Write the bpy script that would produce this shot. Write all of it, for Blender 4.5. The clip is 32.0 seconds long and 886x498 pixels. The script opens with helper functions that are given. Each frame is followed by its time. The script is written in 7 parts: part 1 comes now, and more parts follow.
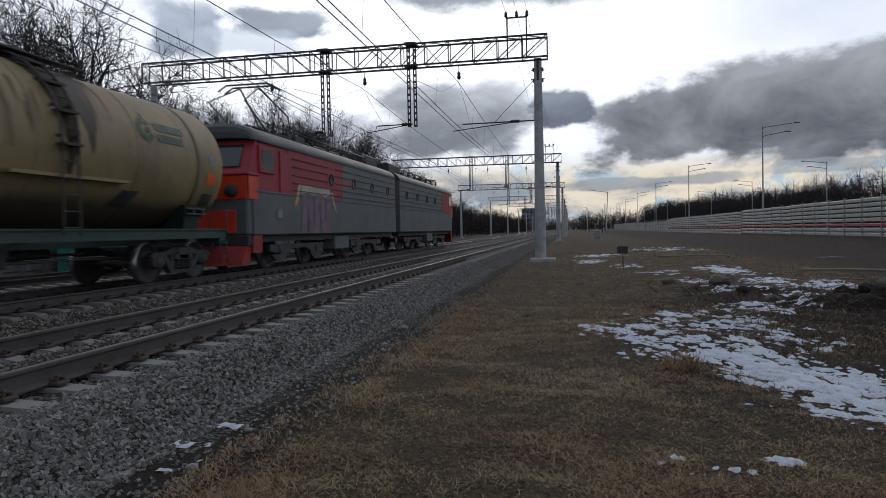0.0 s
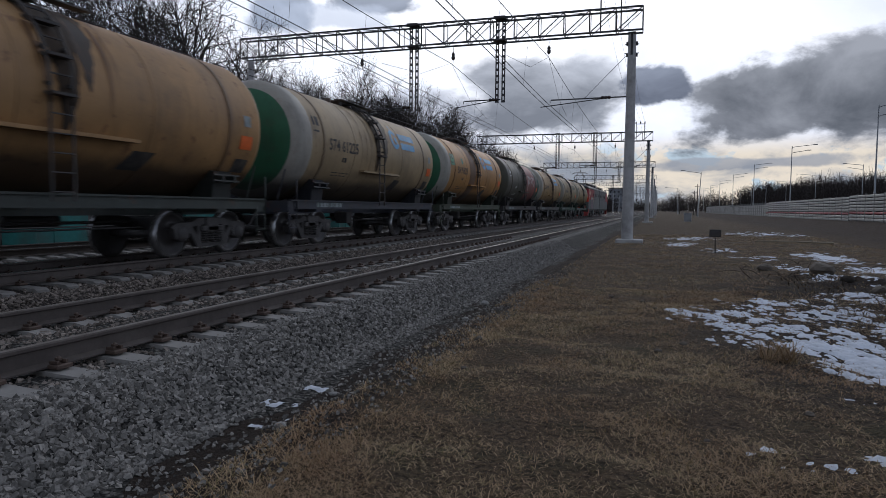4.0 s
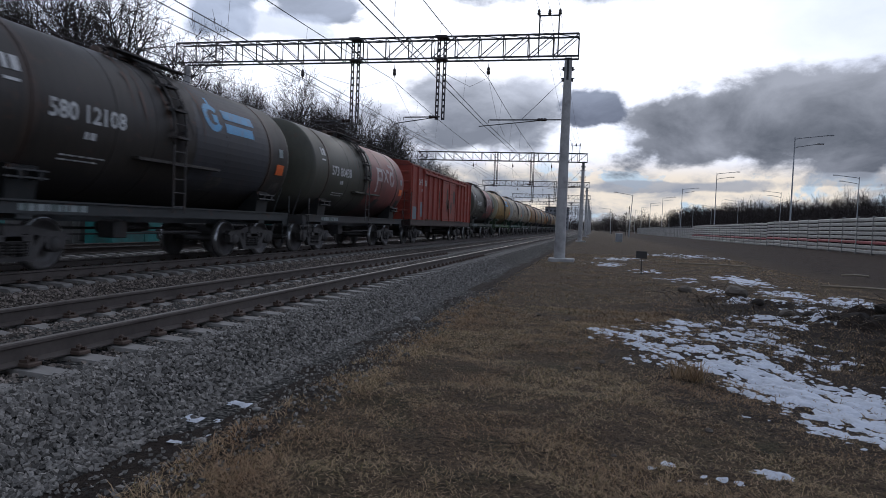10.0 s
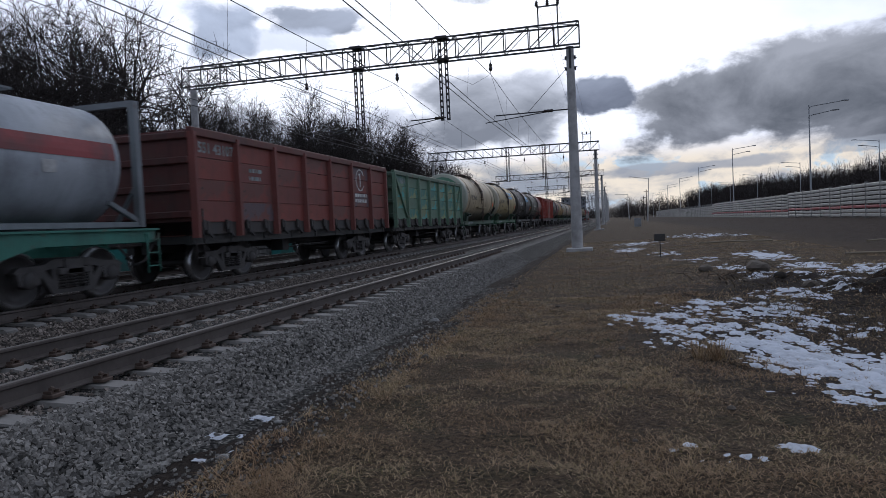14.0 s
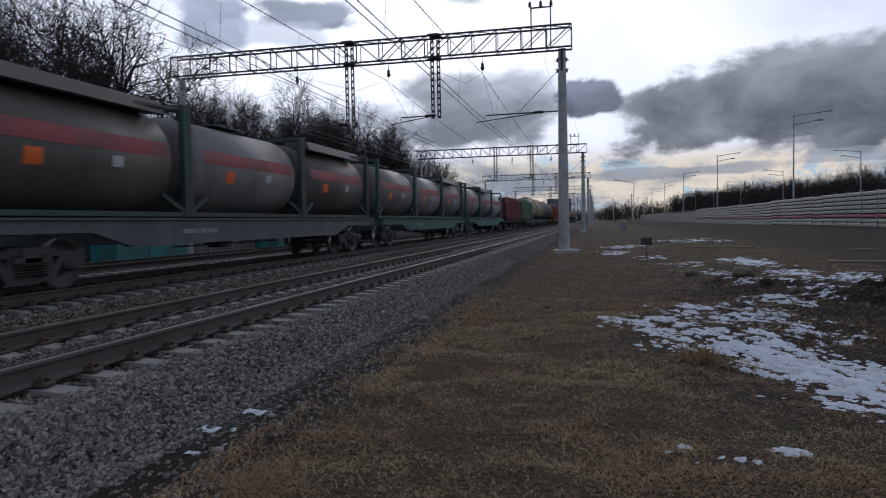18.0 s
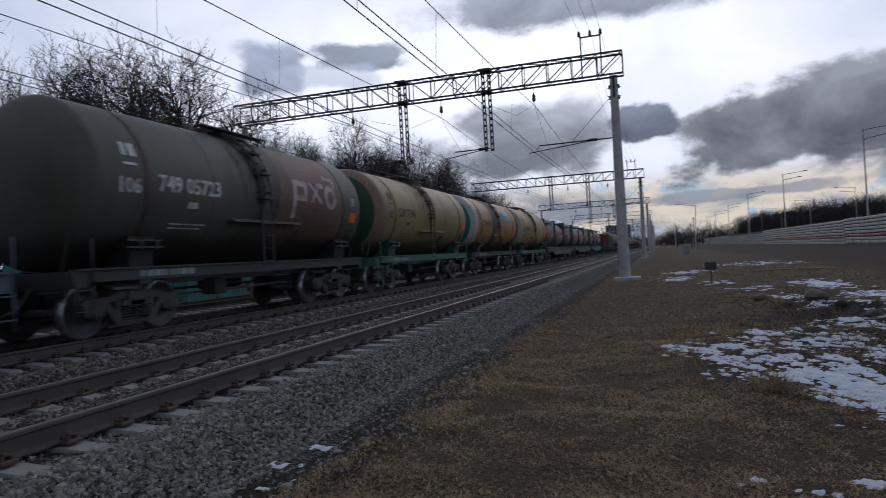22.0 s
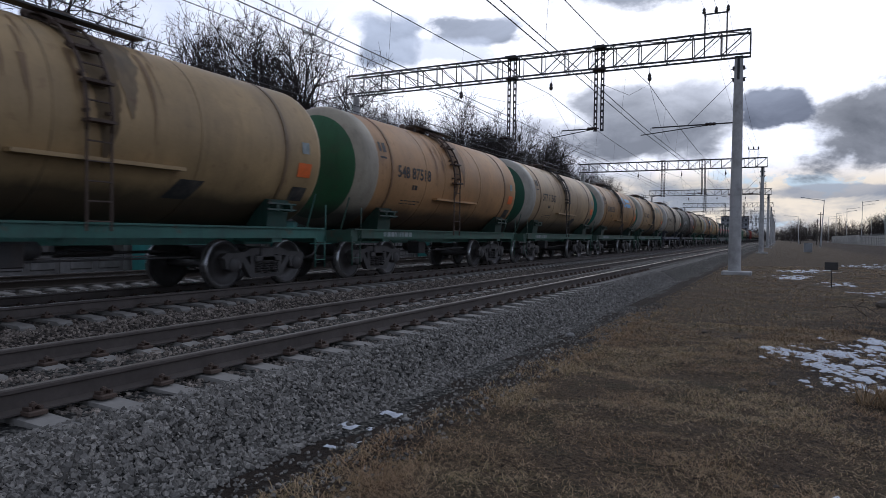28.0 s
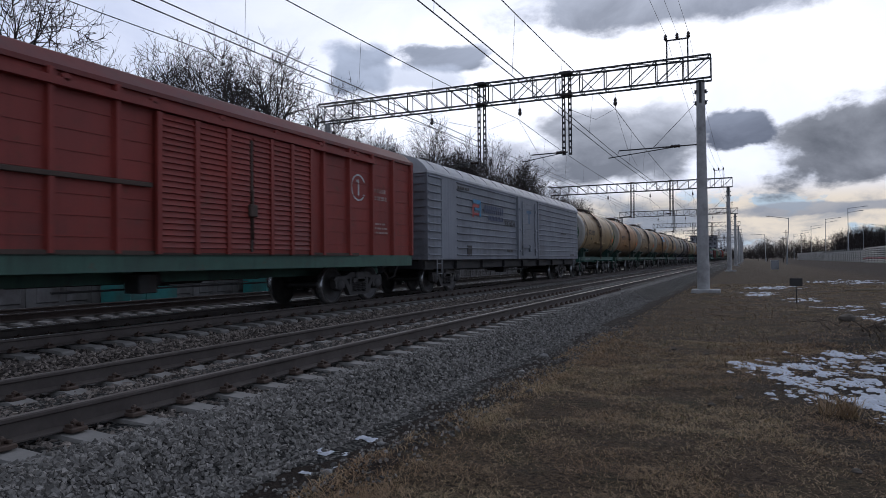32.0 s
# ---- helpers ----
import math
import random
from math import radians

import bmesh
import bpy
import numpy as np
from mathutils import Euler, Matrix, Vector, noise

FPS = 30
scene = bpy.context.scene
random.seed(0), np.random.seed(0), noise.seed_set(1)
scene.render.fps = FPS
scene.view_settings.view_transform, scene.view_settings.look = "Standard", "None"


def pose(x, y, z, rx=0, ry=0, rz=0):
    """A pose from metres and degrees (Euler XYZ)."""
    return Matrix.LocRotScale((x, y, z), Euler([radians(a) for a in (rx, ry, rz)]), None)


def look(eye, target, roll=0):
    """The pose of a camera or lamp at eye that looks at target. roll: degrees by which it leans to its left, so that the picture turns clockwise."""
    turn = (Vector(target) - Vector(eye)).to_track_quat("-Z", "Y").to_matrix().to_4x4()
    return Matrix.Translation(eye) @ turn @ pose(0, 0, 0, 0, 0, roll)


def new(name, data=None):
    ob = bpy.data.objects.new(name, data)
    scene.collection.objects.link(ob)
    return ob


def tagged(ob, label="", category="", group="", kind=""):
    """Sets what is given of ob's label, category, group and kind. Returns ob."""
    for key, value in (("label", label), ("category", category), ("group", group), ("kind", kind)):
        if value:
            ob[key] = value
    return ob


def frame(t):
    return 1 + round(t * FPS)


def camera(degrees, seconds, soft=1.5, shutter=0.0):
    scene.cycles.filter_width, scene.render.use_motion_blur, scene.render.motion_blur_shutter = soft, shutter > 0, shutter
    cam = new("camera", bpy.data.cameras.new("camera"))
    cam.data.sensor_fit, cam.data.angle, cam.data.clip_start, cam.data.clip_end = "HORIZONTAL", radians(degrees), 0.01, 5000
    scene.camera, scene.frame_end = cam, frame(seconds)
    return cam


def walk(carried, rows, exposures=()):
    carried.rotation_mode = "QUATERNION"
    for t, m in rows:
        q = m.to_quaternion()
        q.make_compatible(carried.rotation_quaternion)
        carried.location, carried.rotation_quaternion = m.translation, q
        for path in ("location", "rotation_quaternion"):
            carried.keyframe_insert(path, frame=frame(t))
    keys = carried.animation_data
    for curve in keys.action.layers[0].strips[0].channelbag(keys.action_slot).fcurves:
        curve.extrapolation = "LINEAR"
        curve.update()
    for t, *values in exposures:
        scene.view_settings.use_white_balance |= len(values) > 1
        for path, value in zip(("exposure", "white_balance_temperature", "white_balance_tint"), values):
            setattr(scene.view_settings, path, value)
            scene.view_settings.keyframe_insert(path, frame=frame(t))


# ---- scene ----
cam = camera(67.97, 32.0, soft=0.8, shutter=0.2)
PATH = [
    (0.0, pose(-0.165, 0.108, 1.067, 88.43, 1.09, 10.95)),
    (0.5, pose(-0.139, 0.096, 1.065, 88.03, 2.12, 10.06)),
    (1.0, pose(-0.115, 0.100, 1.066, 87.54, 1.22, 8.82)),
    (1.5, pose(-0.122, 0.096, 1.066, 87.51, 0.57, 8.95)),
    (2.0, pose(-0.142, 0.078, 1.091, 88.81, 1.09, 9.36)),
    (2.5, pose(-0.132, 0.086, 1.076, 89.15, 1.39, 10.53)),
    (3.0, pose(-0.143, 0.103, 1.066, 88.25, 2.22, 12.02)),
    (3.5, pose(-0.189, 0.108, 1.040, 86.41, -0.50, 18.23)),
    (5.5, pose(-0.131, 0.042, 1.110, 88.44, -0.46, 14.77)),
    (6.0, pose(-0.110, -0.003, 1.071, 90.31, 0.47, 10.49)),
    (6.5, pose(-0.126, 0.000, 1.094, 91.03, 0.42, 9.82)),
    (7.0, pose(-0.133, 0.002, 1.100, 90.83, 0.76, 9.83)),
    (7.5, pose(-0.150, -0.003, 1.100, 93.80, 0.96, 12.43)),
    (8.0, pose(-0.158, -0.016, 1.070, 87.05, 0.67, 13.71)),
    (8.5, pose(-0.113, -0.008, 1.123, 87.41, -1.90, 16.78)),
    (9.0, pose(-0.142, -0.001, 1.159, 88.48, -1.68, 18.20)),
    (9.5, pose(-0.111, -0.036, 1.120, 87.75, -1.12, 14.73)),
    (10.0, pose(-0.060, -0.011, 1.108, 87.78, -2.27, 12.87)),
    (10.5, pose(-0.016, -0.001, 1.095, 88.61, -1.72, 13.67)),
    (11.0, pose(-0.006, 0.018, 1.107, 88.78, -0.31, 11.55)),
    (11.5, pose(0.010, 0.008, 1.097, 88.74, 0.56, 11.25)),
    (12.0, pose(0.019, 0.016, 1.095, 88.50, 0.61, 10.51)),
    (12.5, pose(0.026, 0.028, 1.098, 89.32, 1.27, 10.73)),
    (13.0, pose(0.029, 0.018, 1.097, 89.66, 0.90, 10.39)),
    (13.5, pose(0.035, 0.016, 1.090, 88.81, 1.32, 10.92)),
    (14.0, pose(0.053, 0.016, 1.094, 87.85, 2.67, 14.40)),
    (14.5, pose(0.062, 0.012, 1.094, 89.28, 1.19, 12.13)),
    (15.0, pose(0.042, 0.003, 1.097, 90.00, 1.45, 11.32)),
    (15.5, pose(0.025, 0.002, 1.087, 89.83, 1.43, 11.12)),
    (17.5, pose(-0.031, -0.019, 1.098, 89.56, 1.01, 10.25)),
    (18.0, pose(-0.062, -0.018, 1.094, 87.65, 1.09, 13.12)),
    (18.5, pose(-0.016, -0.038, 1.106, 83.70, 0.00, 18.74)),
    (19.0, pose(-0.023, -0.042, 1.134, 87.14, -0.08, 16.72)),
    (19.5, pose(-0.017, -0.053, 1.126, 87.09, -0.04, 16.81)),
    (20.0, pose(0.029, -0.044, 1.162, 90.47, 1.27, 14.69)),
    (20.5, pose(0.009, -0.080, 1.132, 91.84, 2.44, 12.33)),
    (21.0, pose(0.003, -0.094, 1.128, 92.38, 1.92, 13.00)),
    (21.5, pose(-0.039, -0.101, 1.126, 92.25, 1.08, 11.75)),
    (22.0, pose(-0.031, -0.089, 1.113, 90.64, 3.16, 18.12)),
    (22.5, pose(0.033, -0.060, 1.116, 90.72, 2.79, 25.67)),
    (23.0, pose(0.080, -0.051, 1.114, 90.59, 2.64, 27.93)),
    (23.5, pose(0.093, -0.031, 1.108, 91.47, 3.39, 23.37)),
    (24.0, pose(0.105, -0.019, 1.103, 91.47, 4.16, 23.73)),
    (24.5, pose(0.120, -0.014, 1.096, 91.25, 3.89, 23.89)),
    (26.5, pose(0.157, 0.014, 1.088, 91.31, 4.08, 25.29)),
    (27.0, pose(0.136, 0.000, 1.096, 90.80, 1.03, 25.93)),
    (27.5, pose(0.134, -0.001, 1.104, 88.56, -1.28, 27.27)),
    (28.0, pose(0.134, 0.022, 1.107, 88.79, -0.74, 27.03)),
    (28.5, pose(0.139, 0.020, 1.098, 88.50, -0.02, 26.86)),
    (29.0, pose(0.176, 0.026, 1.089, 88.34, 0.72, 27.69)),
    (29.5, pose(0.161, 0.007, 1.094, 90.38, 0.58, 23.86)),
    (30.0, pose(0.161, 0.002, 1.086, 90.03, 0.30, 23.53)),
    (30.5, pose(0.153, -0.011, 1.107, 91.14, 0.20, 24.32)),
    (31.0, pose(0.119, -0.054, 1.114, 89.42, -0.47, 24.14)),
    (31.5, pose(0.170, -0.088, 1.097, 90.29, 1.33, 24.97)),
    (32.0, pose(0.206, -0.059, 1.096, 90.98, 0.52, 24.79)),
]
EXPOSURES = [(0, 0, 6500, 10.0), (3, 0, 6400, 11.5), (5.5, -0.03, 6200, 14.0), (6, -0.06, 6200, 14.0), (7, -0.24, 6200, 14.0), (7.5, -0.3, 6200, 14.0), (8, -0.14, 6200, 14.0), (8.5, 0.1, 6200, 14.0), (9, 0.3, 6200, 14.0),
             (9.5, 0.25, 6200, 14.0), (10, 0.12, 6200, 14.0), (11, 0, 6200, 14.0), (12, 0, 6200, 14.0), (13, -0.1, 6200, 14.0), (13.6, -0.05, 6200, 14.0), (14, 0.12, 6200, 14.0), (14.5, 0, 6200, 14.0), (15, -0.12, 6200, 14.0),
             (17.5, -0.12, 6200, 14.0), (18, -0.1, 6200, 14.0), (18.5, 0.2, 6367, 14.0), (19, 0.38, 6400, 14.0), (19.5, 0.25, 6400, 14.0), (20, -0.02, 6257, 14.3), (20.6, -0.3, 6200, 14.5), (21, -0.36, 6200, 14.5), (22, -0.2, 6200, 14.5),
             (22.6, -0.1, 6200, 14.5), (23, -0.04, 6200, 14.5), (24, -0.18, 6200, 14.5), (27, -0.1, 6200, 14.5), (28, 0.14, 6200, 14.5), (29, 0.08, 6200, 14.5), (30, -0.1, 6200, 14.5), (31, -0.04, 6200, 14.5), (32, -0.04, 6200, 14.5)]
walk(cam, PATH, EXPOSURES)

# ---- sky and sun ----
TC1, TC2, TC3 = -5.40, -10.40, -15.30      # track centres
GZ = -0.45                                            # level of the verge


def build_world():
    w = bpy.data.worlds.new("overcast_sky")
    scene.world = w
    w.use_nodes = True
    nt = w.node_tree
    nt.nodes.clear()
    N = nt.nodes.new
    L = nt.links.new

    def m(op, a, b=None, c=None, clamp=False):
        n = N("ShaderNodeMath")
        n.operation, n.use_clamp = op, clamp
        for i, v in enumerate((a, b, c)):
            if v is None:
                continue
            if isinstance(v, (int, float)):
                n.inputs[i].default_value = v
            else:
                L(v, n.inputs[i])
        return n.outputs[0]

    def mix(f, a, b):
        n = N("ShaderNodeMix")
        n.data_type = "RGBA"
        for sock, v in ((n.inputs[0], f), (n.inputs[6], a), (n.inputs[7], b)):
            if isinstance(v, tuple):
                sock.default_value = (*v, 1)
            elif isinstance(v, (int, float)):
                sock.default_value = v
            else:
                L(v, sock)
        return n.outputs[2]

    tc = N("ShaderNodeTexCoord")
    sep = N("ShaderNodeSeparateXYZ")
    L(tc.outputs["Generated"], sep.inputs[0])
    x, y, z = sep.outputs
    cb = N("ShaderNodeCombineXYZ")
    L(x, cb.inputs[0])
    L(y, cb.inputs[1])
    L(m("MULTIPLY", z, 1.7), cb.inputs[2])

    def noi(scale, detail, rough, off, dist=0.0):
        mp = N("ShaderNodeMapping")
        mp.inputs["Location"].default_value = off
        L(cb.outputs[0], mp.inputs[0])
        n = N("ShaderNodeTexNoise")
        n.inputs["Scale"].default_value = scale
        n.inputs["Detail"].default_value = detail
        n.inputs["Roughness"].default_value = rough
        n.inputs["Distortion"].default_value = dist
        L(mp.outputs[0], n.inputs["Vector"])
        return n.outputs[0]

    n1 = noi(4.2, 10, 0.56, (3.1, 1.7, 0.0), 0.3)
    n2 = noi(11.0, 12, 0.60, (0.4, 5.2, 2.0), 0.25)
    n3 = noi(7.0, 10, 0.58, (7.4, 2.2, 1.0), 0.35)
    az = m("MULTIPLY", m("ARCTAN2", x, y), 57.2958)
    el = m("MULTIPLY", m("ARCSINE", z), 57.2958)
    # ragged rims: coarse lobes and fine curls
    curl = m("ADD", m("MULTIPLY", m("SUBTRACT", n2, 0.5), 1.9), m("MULTIPLY", m("SUBTRACT", n1, 0.5), 1.3))
    lump = m("MULTIPLY", m("SUBTRACT", n3, 0.5), 2.6)

    def step(v, lo, hi):
        n = N("ShaderNodeMapRange")
        n.interpolation_type = "SMOOTHSTEP"
        L(v, n.inputs[0])
        n.inputs[1].default_value, n.inputs[2].default_value = lo, hi
        return n.outputs[0]

    # thin bright veil, brightest where the sun stands behind it
    da = m("DIVIDE", m("SUBTRACT", az, -13.0), 38.0)
    de = m("DIVIDE", m("SUBTRACT", el, 14.0), 17.0)
    glare = m("EXPONENT", m("MULTIPLY", m("ADD", m("MULTIPLY", da, da), m("MULTIPLY", de, de)), -1.0))
    veil = mix(m("ADD", glare, m("MULTIPLY", m("SUBTRACT", n1, 0.5), 1.1), clamp=True), (0.50, 0.58, 0.76), (1.2, 1.24, 1.3))
    col = veil
    sky = N("ShaderNodeTexSky")
    sky.sky_type, sky.sun_disc = "NISHITA", False
    sky.sun_elevation, sky.sun_rotation = SUN_EL, SUN_AZ
    sk = N("ShaderNodeVectorMath")
    sk.operation = "SCALE"
    sk.inputs["Scale"].default_value = 0.06
    L(sky.outputs[0], sk.inputs[0])
    blue = m("MULTIPLY", m("SUBTRACT", 1.0, glare), step(n1, 0.52, 0.64))
    col = mix(m("MULTIPLY", blue, 0.25), col, sk.outputs[0])
    # warm broken cloud low over the horizon, with pale blue holes
    low = m("MULTIPLY", step(m("ABSOLUTE", m("SUBTRACT", el, 2.0)), 4.6, 2.2), step(m("ABSOLUTE", m("SUBTRACT", az, 9.0)), 44.0, 18.0))
    heaps = mix(step(n3, 0.40, 0.60), (0.30, 0.335, 0.385), (0.82, 0.74, 0.61))
    broken = mix(step(m("ADD", n2, m("MULTIPLY", m("SUBTRACT", n1, 0.5), 0.6)), 0.56, 0.63), heaps, (0.49, 0.61, 0.69))
    col = mix(low, col, broken)
    for a, sa, e, se, tilt, top, base, thick in CLOUD_BANKS:
        u = m("DIVIDE", m("SUBTRACT", az, a), sa)
        v = m("DIVIDE", m("SUBTRACT", m("SUBTRACT", el, e), m("MULTIPLY", m("SUBTRACT", az, a), tilt)), se)
        uu, vv = m("MULTIPLY", u, u), m("MULTIPLY", v, v)
        r = m("POWER", m("ADD", m("MULTIPLY", uu, uu), m("MULTIPLY", vv, vv)), 0.25)
        alpha = step(m("ADD", m("SUBTRACT", 1.0, r), m("MULTIPLY", curl, min(0.9, 1.2 / se + 0.2))), 0.0, 0.24 if thick > .97 else 0.36)
        lit = m("ADD", m("ADD", m("MULTIPLY", v, 0.42), 0.40), lump, clamp=True)
        col = mix(m("MULTIPLY", alpha, thick), col, mix(lit, base, top))
    # unseen dim cloud overhead and behind the view, added to darken the ground
    up = m("MULTIPLY", m("SUBTRACT", el, 26.0), 0.05, clamp=True)
    back = m("MULTIPLY", m("SUBTRACT", m("ABSOLUTE", az), 62.0), 0.03, clamp=True)
    dim_tone = mix(m("ADD", lump, 0.5, clamp=True), (0.20, 0.235, 0.29), (0.40, 0.455, 0.55))
    col = mix(m("MULTIPLY", m("MAXIMUM", up, back), DIM_UNSEEN), col, dim_tone)
    ground = mix(m("LESS_THAN", z, -0.02), col, (0.05, 0.047, 0.043))
    bg = N("ShaderNodeBackground")
    L(ground, bg.inputs[0])
    bg.inputs[1].default_value = SKY_STRENGTH
    out = N("ShaderNodeOutputWorld")
    L(bg.outputs[0], out.inputs[0])


SUN_EL, SUN_AZ = radians(20), radians(-5)
SKY_STRENGTH = 1.0
# how far the added dim cloud covers the sky out of view
DIM_UNSEEN = 0.9
# azimuth from the track's direction, reach, elevation, reach, slope, lit tone, shaded tone, opacity
CLOUD_BANKS = [
    (-24, 12, 6.5, 4.0, 0.0, (.50, .54, .62), (.24, .27, .33), .85), (-45, 10, 8.0, 4.0, 0.0, (.60, .66, .76), (.34, .39, .48), .7),
    (29, 22, 9.3, 4.5, .03, (.36, .385, .43), (.118, .132, .158), 1.0), (52, 16, 11, 6.0, 0.0, (.36, .385, .43), (.14, .155, .18), 1.0), (11, 11.5, 8.6, 3.1, .10, (.36, .385, .43), (.115, .13, .155), 1.0),
    (-9.5, 8.0, 9.4, 3.7, 0.0, (.52, .56, .63), (.165, .187, .225), .95), (-0.3, 3.0, 10.2, 2.1, 0.0, (.29, .33, .41), (.115, .135, .18), 1.0),
    (-32, 3.4, 16.2, 2.6, 0.0, (.52, .60, .74), (.29, .345, .44), .95), (-24, 5.5, 17.1, 1.3, 0.0, (.45, .51, .62), (.25, .29, .36), .95), (-28, 6.0, 15.6, 1.3, 0.0, (.62, .70, .84), (.45, .52, .64), .6),
    (-7, 14, 21.2, 3.0, 0.0, (.58, .64, .74), (.24, .275, .34), .9), (6, 9, 3.7, .55, .03, (.34, .37, .42), (.26, .29, .34), .8), (22, 8, 4.4, .5, 0.0, (.34, .37, .42), (.26, .29, .34), .6),
]
build_world()
sun = new("sun", bpy.data.lights.new("sun", "SUN"))
sun.data.energy, sun.data.angle, sun.data.color = 0.3, radians(25), (1.0, 0.95, 0.87)
sun.matrix_world = look((0, 0, 50), (-math.sin(SUN_AZ) * 40, -math.cos(SUN_AZ) * 40, 50 - 40 * math.tan(SUN_EL)))
scene.view_settings.exposure = 0.0

# ---- mesh and material tools ----
class Build:
    """Collects vertices and faces of one mesh."""

    def __init__(self):
        self.v, self.f, self.smooth = [], [], []

    def add(self, verts, faces, smooth=False):
        o = len(self.v)
        self.v.extend(verts)
        self.f.extend(tuple(i + o for i in q) for q in faces)
        self.smooth.extend([smooth] * len(faces))
        return self

    def box(self, x0, x1, y0, y1, z0, z1, b=0.0):
        if b <= 0:
            v = [(x, y, z) for x in (x0, x1) for y in (y0, y1) for z in (z0, z1)]
            return self.add(v, [(0, 1, 3, 2), (4, 6, 7, 5), (0, 4, 5, 1), (2, 3, 7, 6), (0, 2, 6, 4), (1, 5, 7, 3)])
        c, h = ((x0 + x1) / 2, (y0 + y1) / 2, (z0 + z1) / 2), ((x1 - x0) / 2, (y1 - y0) / 2, (z1 - z0) / 2)
        b = min(b, *[k * 0.9 for k in h])
        bm = bmesh.new()
        bmesh.ops.create_cube(bm, size=2)
        for q in bm.verts:
            q.co = Vector([c[i] + q.co[i] * h[i] for i in range(3)])
        bmesh.ops.bevel(bm, geom=bm.edges[:], offset=b, segments=1, affect="EDGES")
        bm.verts.index_update()
        self.add([tuple(q.co) for q in bm.verts], [tuple(w.index for w in f.verts) for f in bm.faces])
        bm.free()
        return self

    def beam(self, a, b, w, h=None, up=(0, 0, 1)):
        """A square bar from a to b."""
        a, b = Vector(a), Vector(b)
        d = (b - a).normalized()
        u = Vector(up)
        if abs(d.dot(u)) > 0.98:
            u = Vector((1, 0, 0))
        s = d.cross(u).normalized() * w / 2
        t = s.cross(d).normalized() * (h or w) / 2
        v = [tuple(p + i * s + j * t) for p in (a, b) for i, j in ((-1, -1), (1, -1), (1, 1), (-1, 1))]
        return self.add(v, [(0, 3, 2, 1), (4, 5, 6, 7), (0, 1, 5, 4), (1, 2, 6, 5), (2, 3, 7, 6), (3, 0, 4, 7)])

    def tube(self, pts, r, n=8, cap=True):
        pts = [Vector(p) for p in pts]
        rs = r if isinstance(r, (list, tuple)) else [r] * len(pts)
        v, f = [], []
        u = None
        for i, p in enumerate(pts):
            d = (pts[min(i + 1, len(pts) - 1)] - pts[max(i - 1, 0)]).normalized()
            if u is None:
                u = d.orthogonal().normalized()
            u = (u - d * u.dot(d))
            u = u.normalized() if u.length > 1e-6 else d.orthogonal().normalized()
            w = d.cross(u)
            for k in range(n):
                a = 2 * math.pi * k / n
                v.append(tuple(p + (u * math.cos(a) + w * math.sin(a)) * rs[i]))
        for i in range(len(pts) - 1):
            for k in range(n):
                f.append((i * n + k, i * n + (k + 1) % n, (i + 1) * n + (k + 1) % n, (i + 1) * n + k))
        self.add(v, f, n > 5)
        if cap:
            o = len(self.v) - len(v)
            self.f += [tuple(o + k for k in range(n))[::-1], tuple(o + len(v) - n + k for k in range(n))]
            self.smooth += [False, False]
        return self

    def lathe(self, prof, n=32, axis="y", centre=(0, 0, 0), a0=0.0, a1=2 * math.pi, smooth=True):
        """Turns (along, radius) pairs about an axis."""
        full = abs(a1 - a0 - 2 * math.pi) < 1e-6
        m = n if full else n + 1
        v, f = [], []
        for s, r in prof:
            for k in range(m):
                a = a0 + (a1 - a0) * k / n
                c, d = r * math.cos(a), r * math.sin(a)
                p = {"y": (c, s, d), "x": (s, c, d), "z": (c, d, s)}[axis]
                v.append(tuple(p[i] + centre[i] for i in range(3)))
        for i in range(len(prof) - 1):
            for k in range(n):
                j = (k + 1) % m
                f.append((i * m + k, i * m + j, (i + 1) * m + j, (i + 1) * m + k))
        return self.add(v, f, smooth)

    def prism(self, outline, axis, lo, hi):
        """An outline in the two other axes, pushed from lo to hi along axis."""
        n = len(outline)
        place = {"x": lambda p, s: (s, p[0], p[1]), "y": lambda p, s: (p[0], s, p[1]), "z": lambda p, s: (p[0], p[1], s)}[axis]
        v = [place(p, lo) for p in outline] + [place(p, hi) for p in outline]
        f = [tuple(range(n))[::-1], tuple(range(n, 2 * n))] + [(i, (i + 1) % n, n + (i + 1) % n, n + i) for i in range(n)]
        return self.add(v, f)

    def mesh(self, name, mat=None):
        me = bpy.data.meshes.new(name)
        me.from_pydata(self.v, [], self.f)
        me.polygons.foreach_set("use_smooth", self.smooth)
        if mat:
            me.materials.append(mat)
        me.update()
        return me


CACHE = {}


def part(name, build, mat, parent=None, label="", at=None, key=None):
    """One mesh object under a thing. With a key the mesh is shared by all parts of that key, each with its own material."""
    if key is not None and key in CACHE:
        me = CACHE[key]
    else:
        b = build() if callable(build) else build
        me = b if isinstance(b, bpy.types.Mesh) else b.mesh(name)
        if not me.materials:
            me.materials.append(mat)
        if key is not None:
            CACHE[key] = me
    ob = new(name, me)
    if me.materials[0] != mat:
        ob.material_slots[0].link = "OBJECT"
        ob.material_slots[0].material = mat
    if parent is not None:
        ob.parent = parent
    if at is not None:
        ob.matrix_basis = at if isinstance(at, Matrix) else Matrix.Translation(at)
    if label:
        ob["label"] = label
    return ob


def thing(name, label, category, group="", at=None, kind=""):
    ob = new(name)
    ob.empty_display_size = 0.3
    if at is not None:
        ob.matrix_basis = at if isinstance(at, Matrix) else Matrix.Translation(at)
    return tagged(ob, label, category, group, kind)


